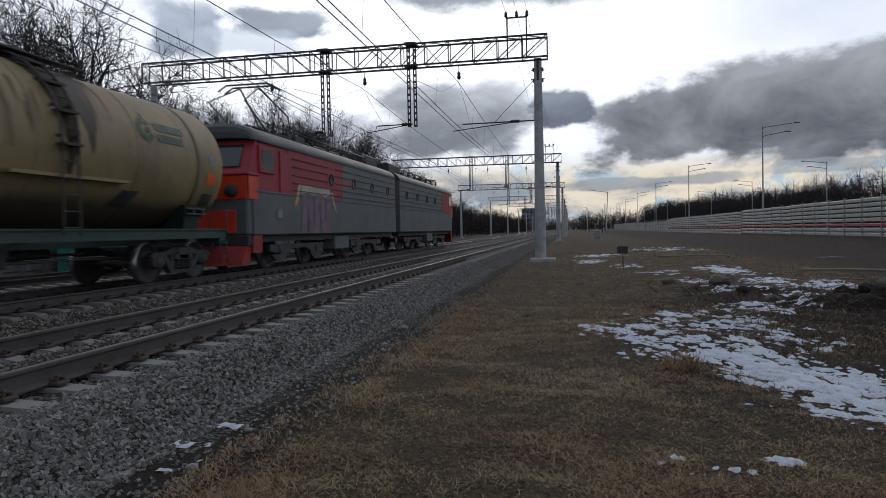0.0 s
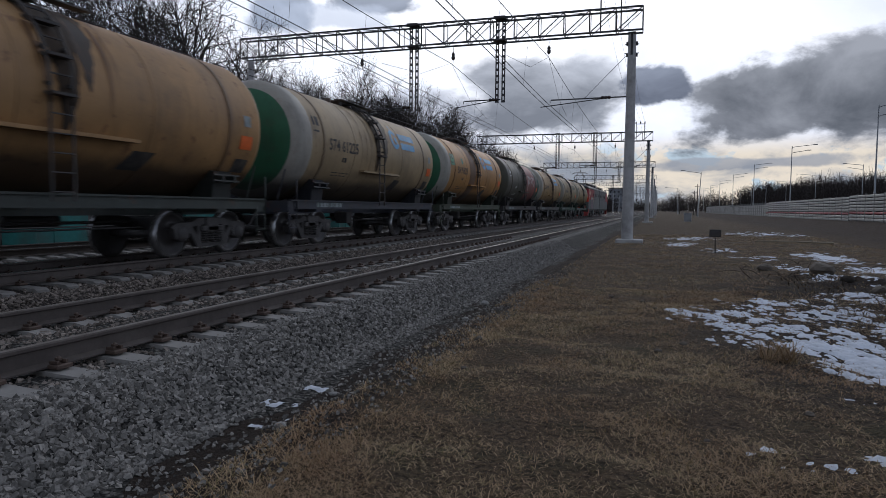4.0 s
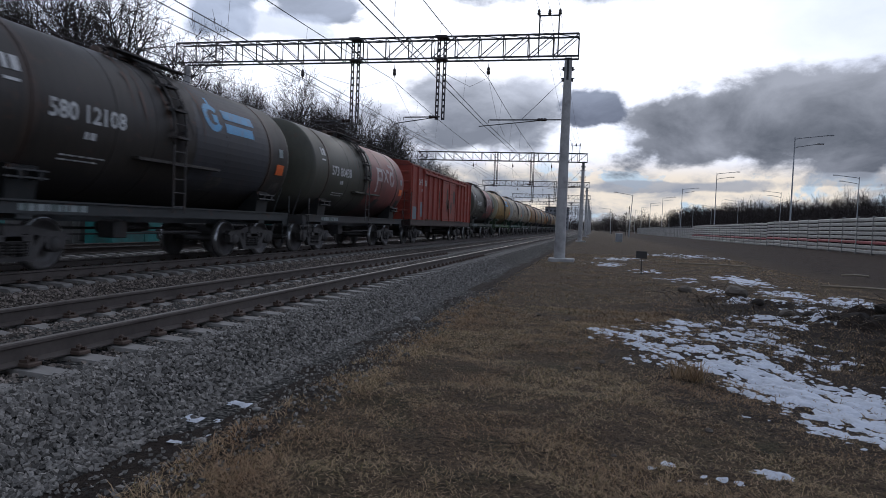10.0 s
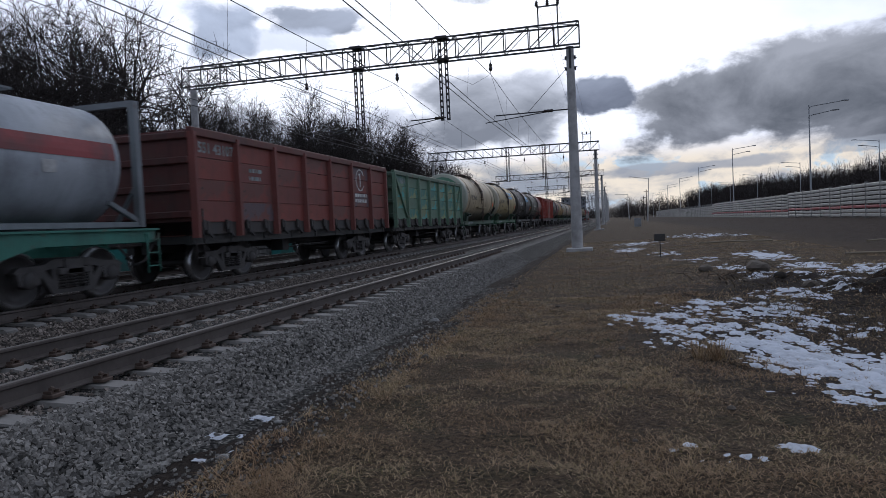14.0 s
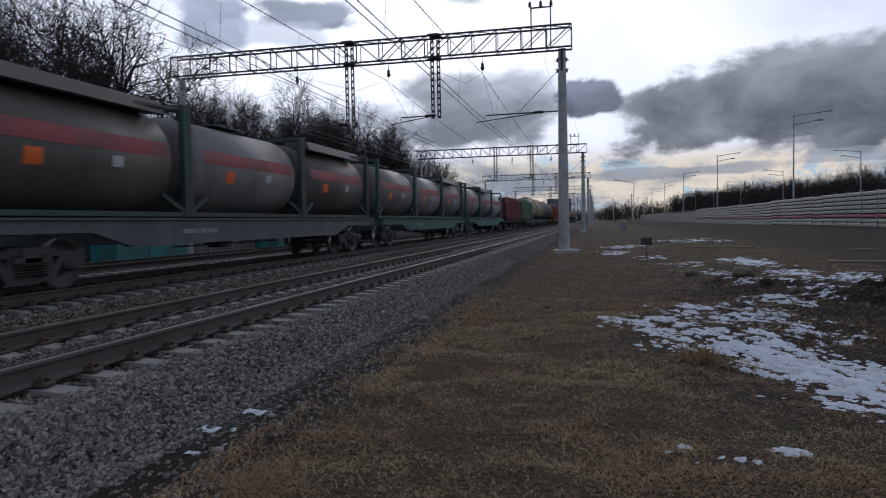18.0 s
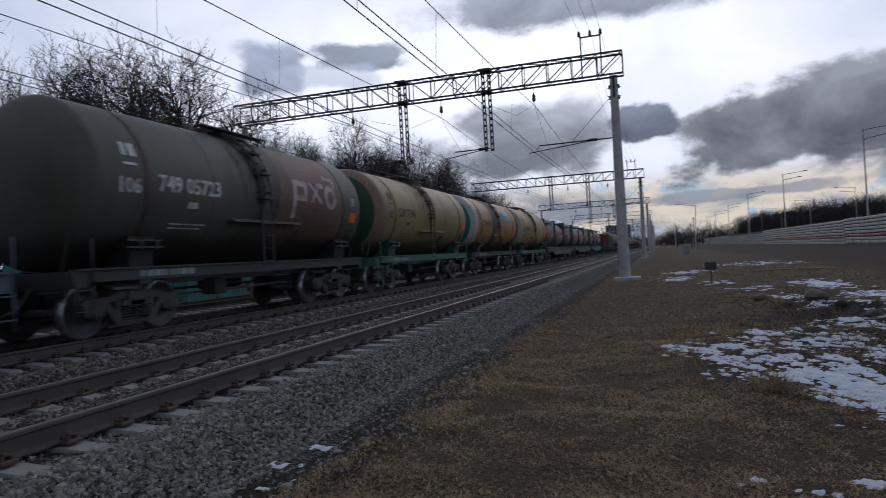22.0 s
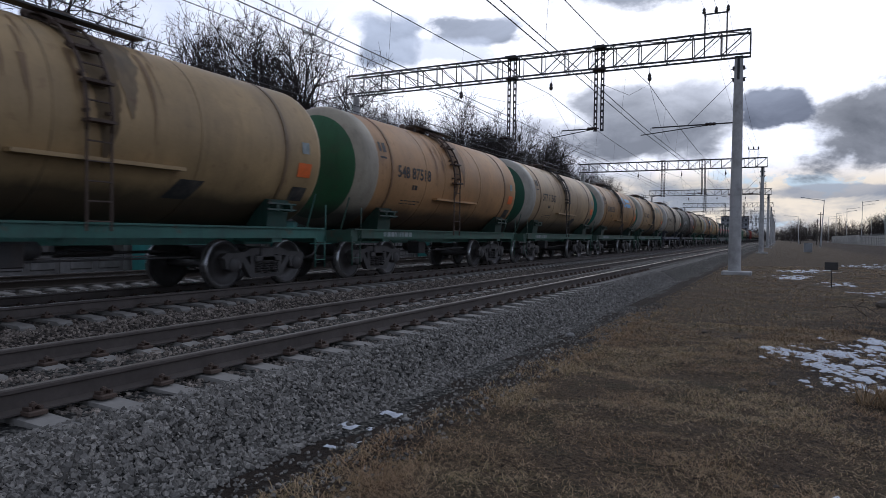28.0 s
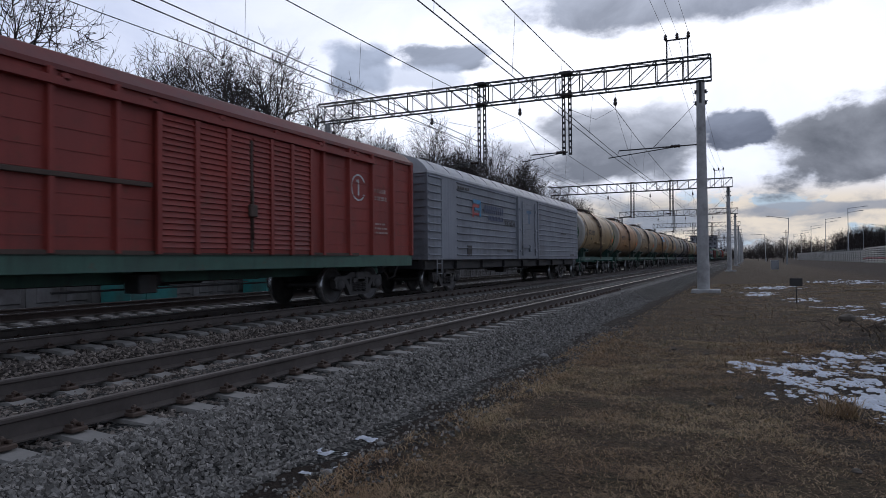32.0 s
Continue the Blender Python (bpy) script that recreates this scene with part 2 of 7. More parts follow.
class Nodes:
    """A short way to write node materials."""

    def __init__(self, name):
        self.mat = bpy.data.materials.new(name)
        self.mat.use_nodes = True
        self.nt = self.mat.node_tree
        self.bsdf = self.nt.nodes["Principled BSDF"]
        self.tc = self.nt.nodes.new("ShaderNodeTexCoord")

    def put(self, sock, v):
        if isinstance(v, tuple):
            sock.default_value = (*v, 1) if len(v) == 3 and sock.type == "RGBA" else v
        elif isinstance(v, (int, float)):
            sock.default_value = v
        else:
            self.nt.links.new(v, sock)

    def noise(self, scale, detail=4, rough=0.55, stretch=None, coord="Object", dist=0.0):
        n = self.nt.nodes.new("ShaderNodeTexNoise")
        n.inputs["Scale"].default_value, n.inputs["Detail"].default_value = scale, detail
        n.inputs["Roughness"].default_value, n.inputs["Distortion"].default_value = rough, dist
        src = self.tc.outputs[coord]
        if stretch:
            mp = self.nt.nodes.new("ShaderNodeMapping")
            mp.inputs["Scale"].default_value = stretch
            self.nt.links.new(src, mp.inputs[0])
            src = mp.outputs[0]
        self.nt.links.new(src, n.inputs["Vector"])
        return n.outputs[0]

    def voronoi(self, scale, coord="Object", feature="F1", out=0):
        n = self.nt.nodes.new("ShaderNodeTexVoronoi")
        n.feature = feature
        n.inputs["Scale"].default_value = scale
        self.nt.links.new(self.tc.outputs[coord], n.inputs["Vector"])
        return n.outputs[out]

    def math(self, op, a, b=None, clamp=False):
        n = self.nt.nodes.new("ShaderNodeMath")
        n.operation, n.use_clamp = op, clamp
        self.put(n.inputs[0], a)
        if b is not None:
            self.put(n.inputs[1], b)
        return n.outputs[0]

    def span(self, v, lo, hi):
        """0 below lo, 1 above hi."""
        n = self.nt.nodes.new("ShaderNodeMapRange")
        n.clamp = True
        self.put(n.inputs[0], v)
        n.inputs[1].default_value, n.inputs[2].default_value = lo, hi
        return n.outputs[0]

    def mix(self, f, a, b, mode="MIX"):
        n = self.nt.nodes.new("ShaderNodeMix")
        n.data_type, n.blend_type = "RGBA", mode
        self.put(n.inputs[0], f)
        self.put(n.inputs[6], a)
        self.put(n.inputs[7], b)
        return n.outputs[2]

    def xyz(self, coord="Object"):
        n = self.nt.nodes.new("ShaderNodeSeparateXYZ")
        self.nt.links.new(self.tc.outputs[coord], n.inputs[0])
        return n.outputs

    def rand(self):
        return self.nt.nodes.new("ShaderNodeObjectInfo").outputs["Random"]

    def island(self):
        return self.nt.nodes.new("ShaderNodeNewGeometry").outputs["Random Per Island"]

    def bump(self, h, strength, dist=0.01):
        n = self.nt.nodes.new("ShaderNodeBump")
        n.inputs["Strength"].default_value, n.inputs["Distance"].default_value = strength, dist
        self.nt.links.new(h, n.inputs["Height"])
        self.nt.links.new(n.outputs[0], self.bsdf.inputs["Normal"])

    def done(self, col, rough=0.6, metal=0.0, spec=0.5):
        self.put(self.bsdf.inputs["Base Color"], col)
        self.put(self.bsdf.inputs["Roughness"], rough)
        self.put(self.bsdf.inputs["Metallic"], metal)
        self.bsdf.inputs["Specular IOR Level"].default_value = spec
        return self.mat


def scaled(c, k):
    return tuple(min(1.0, v * k) for v in c)


def mixed(a, b, k):
    return tuple(p + (q - p) * k for p, q in zip(a, b))


def plain(name, col, rough=0.6, metal=0.0, grain=25.0, wear=0.35, dirt=(0.05, 0.045, 0.04), dirty=0.25, bump=0.15):
    """Painted or bare surface with fine grain, blotches of dirt and a little relief."""
    n = Nodes(name)
    g = n.noise(grain, 5, 0.6)
    b = n.noise(grain / 9, 4, 0.6)
    c = n.mix(g, scaled(col, 1 - wear), scaled(col, 1 + wear))
    c = n.mix(n.math("MULTIPLY", n.span(b, 0.45, 0.75), dirty * 2.2), c, dirt)
    n.bump(g, bump, 0.004)
    return n.done(c, n.math("ADD", n.math("MULTIPLY", b, 0.25), rough - 0.12), metal)


_wagon_paint = {}


def wagon_paint(col, grime=0.5, rust=0.2, band=0.0, rough=0.55, oily=0.0, flake=None):
    """Wagon paint: faded, with soot blotches, drips down the sides, rust, spilled product below the filling hatch,
    and near black below a wavy line on the underside of a tank."""
    key = (col, grime, rust, band, oily, flake)
    if key in _wagon_paint:
        return _wagon_paint[key]
    n = Nodes("wagon_paint")
    x, y, z = n.xyz()
    fade = n.noise(0.9, 5, 0.6)
    fine = n.noise(26, 4, 0.6)
    c = n.mix(n.span(fade, 0.3, 0.72), scaled(col, 0.78), scaled(col, 1.14))
    c = n.mix(n.math("MULTIPLY", n.span(fine, 0.45, 0.7), 0.22), c, scaled(col, 0.55))
    drips = n.noise(2.4, 6, 0.68, (1.2, 2.4, 0.10))
    c = n.mix(n.math("MULTIPLY", n.span(drips, 0.50, 0.70), grime * 0.8), c, scaled(col, 0.40))
    soot = n.noise(0.55, 6, 0.68)
    c = n.mix(n.math("MULTIPLY", n.span(soot, 0.50, 0.68), grime * 0.8), c, (0.055, 0.048, 0.042))
    chips = n.span(n.noise(3.3, 7, 0.72), 0.585, 0.64)
    c = n.mix(n.math("MULTIPLY", chips, min(1.0, rust * 1.6)), c, (0.13, 0.055, 0.03))
    if flake:
        old = n.span(n.noise(1.5, 7, 0.68, None, "Object", 0.3), 0.47, 0.53)
        c = n.mix(n.math("MULTIPLY", old, 0.9), c, n.mix(fine, scaled(flake, 0.8), scaled(flake, 1.15)))
        bits = n.span(n.noise(6.5, 6, 0.7), 0.60, 0.64)
        c = n.mix(bits, c, (0.05, 0.035, 0.028))
    if band:
        hoops = n.math("ABSOLUTE", n.math("SUBTRACT", n.math("ABSOLUTE", y), 3.95))
        c = n.mix(n.math("MULTIPLY", n.math("SUBTRACT", 1.0, n.span(n.math("ADD", hoops, n.math("MULTIPLY", drips, 0.7)), 0.28, 0.55)), 0.6), c, (0.10, 0.052, 0.03))
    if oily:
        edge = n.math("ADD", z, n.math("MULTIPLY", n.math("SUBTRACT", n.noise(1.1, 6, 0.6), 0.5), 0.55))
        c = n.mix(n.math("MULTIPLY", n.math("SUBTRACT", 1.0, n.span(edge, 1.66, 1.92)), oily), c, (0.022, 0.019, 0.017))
    n.bump(n.math("ADD", fine, n.math("MULTIPLY", soot, 2.0)), 0.12, 0.006)
    r = n.math("ADD", n.math("MULTIPLY", fade, 0.3), rough - 0.15)
    _wagon_paint[key] = n.done(c, r, 0.0, 0.4)
    return _wagon_paint[key]


M_STEEL_DARK = plain("sooty_steel", (0.048, 0.045, 0.043), 0.65, 0.0, 18, 0.4, (0.09, 0.06, 0.045), 0.3, 0.3)
M_BOGIE = plain("oily_cast_steel", (0.066, 0.060, 0.056), 0.6, 0.0, 14, 0.45, (0.03, 0.026, 0.024), 0.4, 0.4)
M_WHEEL = plain("wheel_steel", (0.085, 0.078, 0.073), 0.5, 0.1, 10, 0.35, (0.03, 0.026, 0.024), 0.4, 0.25)
M_TREAD = plain("bright_wheel_tread", (0.5, 0.5, 0.5), 0.28, 1.0, 10, 0.15, (0.15, 0.12, 0.1), 0.1, 0.05)
M_RUST_IRON = plain("rusty_iron", (0.085, 0.055, 0.04), 0.75, 0.0, 20, 0.4, (0.05, 0.035, 0.03), 0.3, 0.3)
M_GALV = plain("galvanised_steel", (0.30, 0.31, 0.32), 0.5, 0.4, 12, 0.2, (0.12, 0.11, 0.10), 0.2, 0.1)
M_TRUSS = plain("weathered_truss_paint", (0.04, 0.042, 0.046), 0.6, 0.2, 10, 0.3, (0.08, 0.05, 0.04), 0.3, 0.2)
M_CONCRETE = plain("pole_concrete", (0.46, 0.45, 0.44), 0.85, 0.0, 14, 0.18, (0.14, 0.13, 0.12), 0.3, 0.35)
M_WIRE = plain("copper_wire", (0.05, 0.045, 0.045), 0.5, 0.6, 5, 0.2, (0.03, 0.03, 0.03), 0.2, 0.0)
M_INSUL = plain("brown_glazed_insulator", (0.035, 0.022, 0.018), 0.25, 0.0, 8, 0.2, (0.03, 0.03, 0.03), 0.1, 0.0)
M_WHITE_MARK = plain("white_stencil_paint", (0.62, 0.62, 0.60), 0.6, 0.0, 30, 0.25, (0.2, 0.18, 0.16), 0.35, 0.0)
M_FAINT_MARK = plain("worn_pale_paint", (0.30, 0.33, 0.32), 0.7, 0.0, 22, 0.4, (0.07, 0.13, 0.11), 0.5, 0.0)
M_FADED_MARK = plain("faded_white_paint", (.40, .27, .24), .65, 0, 26, .35, (.2, .08, .06), .6, 0)
M_BLACK_MARK = plain("black_stencil_paint", (0.03, 0.028, 0.027), 0.6, 0.0, 30, 0.25, (0.2, 0.17, 0.13), 0.25, 0.0)
M_BLUE_MARK = plain("blue_logo_paint", (0.06, 0.29, 0.52), 0.5, 0.0, 30, 0.25, (0.2, 0.2, 0.2), 0.3, 0.0)
M_GREEN_MARK = plain("green_logo_paint", (0.06, 0.26, 0.12), 0.5, 0.0, 30, 0.25, (0.2, 0.2, 0.2), 0.3, 0.0)
M_TEAL_MARK = plain("teal_logo_paint", (0.03, 0.13, 0.11), 0.5, 0.0, 30, 0.25, (0.2, 0.2, 0.2), 0.3, 0.0)
M_ORANGE = plain("orange_hazard_plate", (0.85, 0.16, 0.03), 0.45, 0.0, 20, 0.15, (0.1, 0.06, 0.05), 0.15, 0.0)
M_RED_MARK = plain("red_stripe_paint", (0.42, 0.05, 0.045), 0.5, 0.0, 20, 0.25, (0.12, 0.09, 0.08), 0.3, 0.0)
M_GLASS = Nodes("dark_window_glass").done((0.03, 0.035, 0.04), 0.08, 0.0, 0.8)
M_RUBBER = plain("black_rubber", (0.02, 0.02, 0.02), 0.8, 0.0, 20, 0.2, (0.05, 0.045, 0.04), 0.2, 0.1)


def text_mesh(body, height):
    """Flat letters of the built-in font, centred, in x and y."""
    key = ("text", body, height)
    if key in CACHE:
        return CACHE[key]
    cu = bpy.data.curves.new("letters", "FONT")
    cu.body, cu.size, cu.align_x, cu.align_y, cu.resolution_u = body, height * 1.4, "CENTER", "CENTER", 2
    cu.offset = height * .035
    ob = bpy.data.objects.new("letters", cu)
    scene.collection.objects.link(ob)
    dg = bpy.context.evaluated_depsgraph_get()
    me = bpy.data.meshes.new_from_object(ob.evaluated_get(dg))
    bpy.data.objects.remove(ob)
    me.materials.clear()
    CACHE[key] = ([tuple(v.co) for v in me.vertices], [tuple(p.vertices) for p in me.polygons])
    bpy.data.meshes.remove(me)
    return CACHE[key]


def on_side(shape, x, y, z):
    """Flat shape (verts, faces) laid on the upright side plane at x, facing +x, its middle at y, z."""
    return Build().add([(x, y + p[0], z + p[1]) for p in shape[0]], shape[1])


def on_barrel(shape, r, zc, y, z):
    """The same wrapped round a lying barrel of radius r with its axis at height zc."""
    a0 = math.asin(max(-1, min(1, (z - zc) / r)))
    return Build().add([(r * math.cos(a0 + p[1] / r), y + p[0], zc + r * math.sin(a0 + p[1] / r)) for p in shape[0]], shape[1])


def slab(w, h, nx=2, ny=6, skew=0.0):
    """A flat rectangle as a fine grid."""
    v = [((i / nx - 0.5) * w + skew * (j / ny - 0.5) * h, (j / ny - 0.5) * h) for j in range(ny + 1) for i in range(nx + 1)]
    f = [(j * (nx + 1) + i, j * (nx + 1) + i + 1, (j + 1) * (nx + 1) + i + 1, (j + 1) * (nx + 1) + i) for j in range(ny) for i in range(nx)]
    return v, f


def ring_shape(r0, r1, n=28, a0=0.0, a1=360.0):
    v, f = [], []
    for i in range(n + 1):
        a = radians(a0 + (a1 - a0) * i / n)
        v += [(r0 * math.cos(a), r0 * math.sin(a)), (r1 * math.cos(a), r1 * math.sin(a))]
    f = [(2 * i, 2 * i + 1, 2 * i + 3, 2 * i + 2) for i in range(n)]
    return v, f


def shapes(*items):
    """Joins flat shapes: (shape, dx, dy)."""
    v, f = [], []
    for s, dx, dy in items:
        o = len(v)
        v += [(p[0] + dx, p[1] + dy) for p in s[0]]
        f += [tuple(i + o for i in q) for q in s[1]]
    return v, f

# ---- ground ----
def smooth(a, b, x):
    t = np.clip((x - a) / (b - a), 0, 1)
    return t * t * (3 - 2 * t)


def fbm(x, y, s, seed=0, octaves=4):
    """Lattice noise in octaves for arrays, about -1 to 1."""
    tab = np.random.RandomState(1000 + seed).uniform(-1, 1, (256, 256))
    out, amp, tot = 0.0, 1.0, 0.0
    s = s / 2.6
    for o in range(octaves):
        u, v = x * s + 37.3 * o + 500, y * s + 11.7 * o + 500
        i, j = np.floor(u).astype(int), np.floor(v).astype(int)
        f, g = u - i, v - j
        f, g = f * f * (3 - 2 * f), g * g * (3 - 2 * g)
        a, b = tab[i % 256, j % 256], tab[(i + 1) % 256, j % 256]
        c, d = tab[i % 256, (j + 1) % 256], tab[(i + 1) % 256, (j + 1) % 256]
        out = out + amp * ((a * (1 - f) + b * f) * (1 - g) + (c * (1 - f) + d * f) * g)
        tot, amp, s = tot + amp, amp * 0.55, s * 2.07
    return out / tot * 1.6


def ground_z(x, y):
    """Height of the ground: trackbed, ditch strip, verge, a bank up to the noise wall."""
    z = np.full_like(x, -0.60)
    z = z + smooth(-3.1, -2.35, x) * 0.15
    z = z + smooth(-1.5, 3.0, x) * 0.05 + (0.02 * fbm(x, y, 0.9, 1) + 0.022 * fbm(x, y, 6.0, 5, 2)) * smooth(-3.0, -2.0, x) * (1 - smooth(9.0, 12.0, x))
    heap = np.exp(-((x - 4.9) / 1.1) ** 2 - ((y - 12.5) / .8) ** 2) * 0.26 + np.exp(-((x - 3.4) / 1.0) ** 2 - ((y - 15.8) / 1.2) ** 2) * 0.10 + np.exp(-((x - 7.5) / 2.0) ** 2 - ((y - 12.0) / 1.4) ** 2) * 0.16
    z = z + heap * (1 + 1.3 * fbm(x, y, 3.4, 2) + .7 * fbm(x, y, 11.0, 6, 2))
    z = z - 0.16 * np.exp(-((x - 3.2) / 2.0) ** 2 - ((y - 7.5) / 2.6) ** 2)
    z = z + smooth(12.0, 19.0, x) * 0.42 + 0.04 * fbm(x, y, 0.35, 3) * smooth(4, 10, x)
    z = z + (1 - smooth(-24.0, -21.5, x)) * 0.3
    return z


def grid_mesh(name, xs, ys, fz, mat):
    X, Y = np.meshgrid(xs, ys)
    Z = fz(X, Y)
    nx, ny = len(xs), len(ys)
    v = np.stack([X.ravel(), Y.ravel(), Z.ravel()], 1)
    i = np.arange(nx * ny).reshape(ny, nx)
    f = np.stack([i[:-1, :-1].ravel(), i[:-1, 1:].ravel(), i[1:, 1:].ravel(), i[1:, :-1].ravel()], 1)
    me = bpy.data.meshes.new(name)
    me.from_pydata(v.tolist(), [], f.tolist())
    me.polygons.foreach_set("use_smooth", [True] * len(f))
    me.materials.append(mat)
    return me


def ground_material():
    n = Nodes("winter_verge")
    x, y, z = n.xyz()
    big, mid, fine = n.noise(0.35, 5, 0.6), n.noise(2.2, 5, 0.62), n.noise(24, 5, 0.7)
    grass = n.mix(n.span(fine, 0.35, 0.68), (0.025, 0.017, 0.011), (0.168, 0.115, 0.068))
    green = n.mix(n.span(fine, .3, .7), (0.02, 0.021, 0.011), (0.085, 0.082, 0.04))
    grass = n.mix(n.math("MULTIPLY", n.span(mid, 0.48, 0.66), 0.55), grass, green)
    rusty = n.mix(n.span(fine, .3, .7), (0.030, 0.020, 0.013), (0.14, 0.094, 0.060))
    grass = n.mix(n.math("MULTIPLY", n.span(big, 0.44, 0.60), 0.6), grass, rusty)
    soil = n.mix(n.span(fine, 0.35, 0.7), (0.015, 0.0105, 0.008), (0.056, 0.040, 0.030))
    # bare dark soil: along the ballast foot and round the earth heap
    edge = n.math("ADD", x, n.math("MULTIPLY", n.math("SUBTRACT", mid, 0.5), 1.1))
    bare = n.math("SUBTRACT", 1.0, n.span(edge, -2.42, -2.12))
    dx = n.math("DIVIDE", n.math("SUBTRACT", x, 4.8), 4.6)
    dy = n.math("DIVIDE", n.math("SUBTRACT", y, 12.0), 5.2)
    r = n.math("ADD", n.math("MULTIPLY", dx, dx), n.math("MULTIPLY", dy, dy))
    heap = n.math("SUBTRACT", 1.0, n.span(n.math("ADD", r, n.math("MULTIPLY", mid, 0.9)), 0.9, 1.5))
    sx_ = n.math("DIVIDE", n.math("SUBTRACT", x, 2.6), 2.6)
    sy_ = n.math("DIVIDE", n.math("SUBTRACT", y, 8.6), 4.2)
    wet = n.math("ADD", n.math("MULTIPLY", sx_, sx_), n.math("MULTIPLY", sy_, sy_))
    wet = n.math("SUBTRACT", 1.0, n.span(n.math("ADD", wet, n.math("MULTIPLY", mid, 1.2)), 1.0, 1.7))
    c = n.mix(n.math("MAXIMUM", bare, n.math("MAXIMUM", heap, n.math("MULTIPLY", wet, 0.85))), grass, soil)
    # far bank of brown earth
    bank = n.mix(n.span(mid, .3, .7), (0.026, 0.017, 0.012), (0.068, 0.046, 0.031))
    c = n.mix(n.span(n.math("ADD", x, n.math("MULTIPLY", big, 3.0)), 8.5, 12.0), c, bank)
    c = n.mix(n.span(n.math("MULTIPLY", x, -1.0), 21.0, 23.0), c, bank)
    n.bump(n.math("ADD", fine, mid), 1.0, 0.05)
    return n.done(c, 0.95, 0.0, 0.2)


def axis_lines(*spans):
    out = []
    for a, b, step in spans:
        out.extend(np.arange(a, b, step).tolist())
    return np.array(out + [spans[-1][1]])


M_GROUND = ground_material()
gx = axis_lines((-3000, -300, 300), (-300, -40, 20), (-40, -4, 1.5), (-4, 9, 0.11), (9, 24, 0.8), (24, 300, 12), (300, 3000, 300))
gy = axis_lines((-1500, -50, 145), (-50, 1, 4), (1, 22, 0.13), (22, 60, 0.8), (60, 400, 10), (400, 4000, 240))
ground = tagged(new("ground", grid_mesh("ground", gx, gy, ground_z, M_GROUND)), "brown winter verge of dry grass and bare soil", "ground", kind="structure")


# ---- railway tracks ----
def ballast_material(name, tint):
    n = Nodes(name)
    cell = n.voronoi(21, out=1)
    d = n.voronoi(21)
    fine = n.noise(60, 3, 0.6)
    sep = n.nt.nodes.new("ShaderNodeSeparateColor")
    n.nt.links.new(cell, sep.inputs[0])
    c = n.mix(sep.outputs[0], scaled(tint, 0.5), scaled(tint, 1.5))
    c = n.mix(n.math("MULTIPLY", fine, 0.4), c, scaled(tint, 0.6))
    # shade in the gaps between stones, put into the colour at cell borders
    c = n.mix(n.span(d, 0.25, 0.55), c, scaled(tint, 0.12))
    n.bump(n.math("MULTIPLY", d, -1.0), 1.0, 0.05)
    return n.done(c, 0.9, 0.0, 0.3)


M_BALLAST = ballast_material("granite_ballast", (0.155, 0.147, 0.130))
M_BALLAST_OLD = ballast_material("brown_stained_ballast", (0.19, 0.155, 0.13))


def stone_material(name, lo, hi):
    n = Nodes(name)
    r = n.island()
    c = n.mix(r, lo, hi)
    g = n.noise(45, 4, 0.6)
    c = n.mix(n.math("MULTIPLY", n.span(g, 0.4, 0.7), 0.5), c, scaled(lo, 0.8))
    n.bump(g, 0.4, 0.004)
    return n.done(c, 0.85, 0.0, 0.3)


M_STONES = stone_material("crushed_granite", (0.080, 0.074, 0.066), (0.385, 0.357, 0.32))
M_STONES_OLD = stone_material("brown_crushed_stone", (0.085, 0.071, 0.061), (0.38, 0.32, 0.27))


def ballast_top(x):
    """Ballast height over the whole trackbed."""
    z = np.full_like(x, -0.243)
    z = z + 0.034 * np.exp(-((x - TC1) / 0.62) ** 4) + 0.026 * np.exp(-((x - TC2) / 0.62) ** 4)
    z = z - 0.05 * np.exp(-((x + 8.95) / 0.28) ** 4)
    z = z - smooth(-4.0, -3.3, x) * 0.36
    z = z - 0.10 * (np.exp(-((x + 7.9) / 0.35) ** 2) + np.exp(-((x + 12.9) / 0.5) ** 2) + np.exp(-((x + 17.5) / 0.4) ** 2))
    return z


bx = axis_lines((-18.4, -12.0, 0.4), (-12.0, -2.7, 0.09))
by = axis_lines((-120, 0, 8), (0, 24, 0.25), (24, 90, 1.5), (90, 900, 30))
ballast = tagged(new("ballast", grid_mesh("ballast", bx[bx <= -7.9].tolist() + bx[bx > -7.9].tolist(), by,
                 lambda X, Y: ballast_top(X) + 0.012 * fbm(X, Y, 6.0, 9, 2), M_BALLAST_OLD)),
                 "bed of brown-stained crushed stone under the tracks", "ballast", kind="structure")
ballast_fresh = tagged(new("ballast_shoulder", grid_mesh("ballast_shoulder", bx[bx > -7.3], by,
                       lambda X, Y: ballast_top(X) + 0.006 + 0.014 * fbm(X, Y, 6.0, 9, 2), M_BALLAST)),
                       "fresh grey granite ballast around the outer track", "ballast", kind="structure")


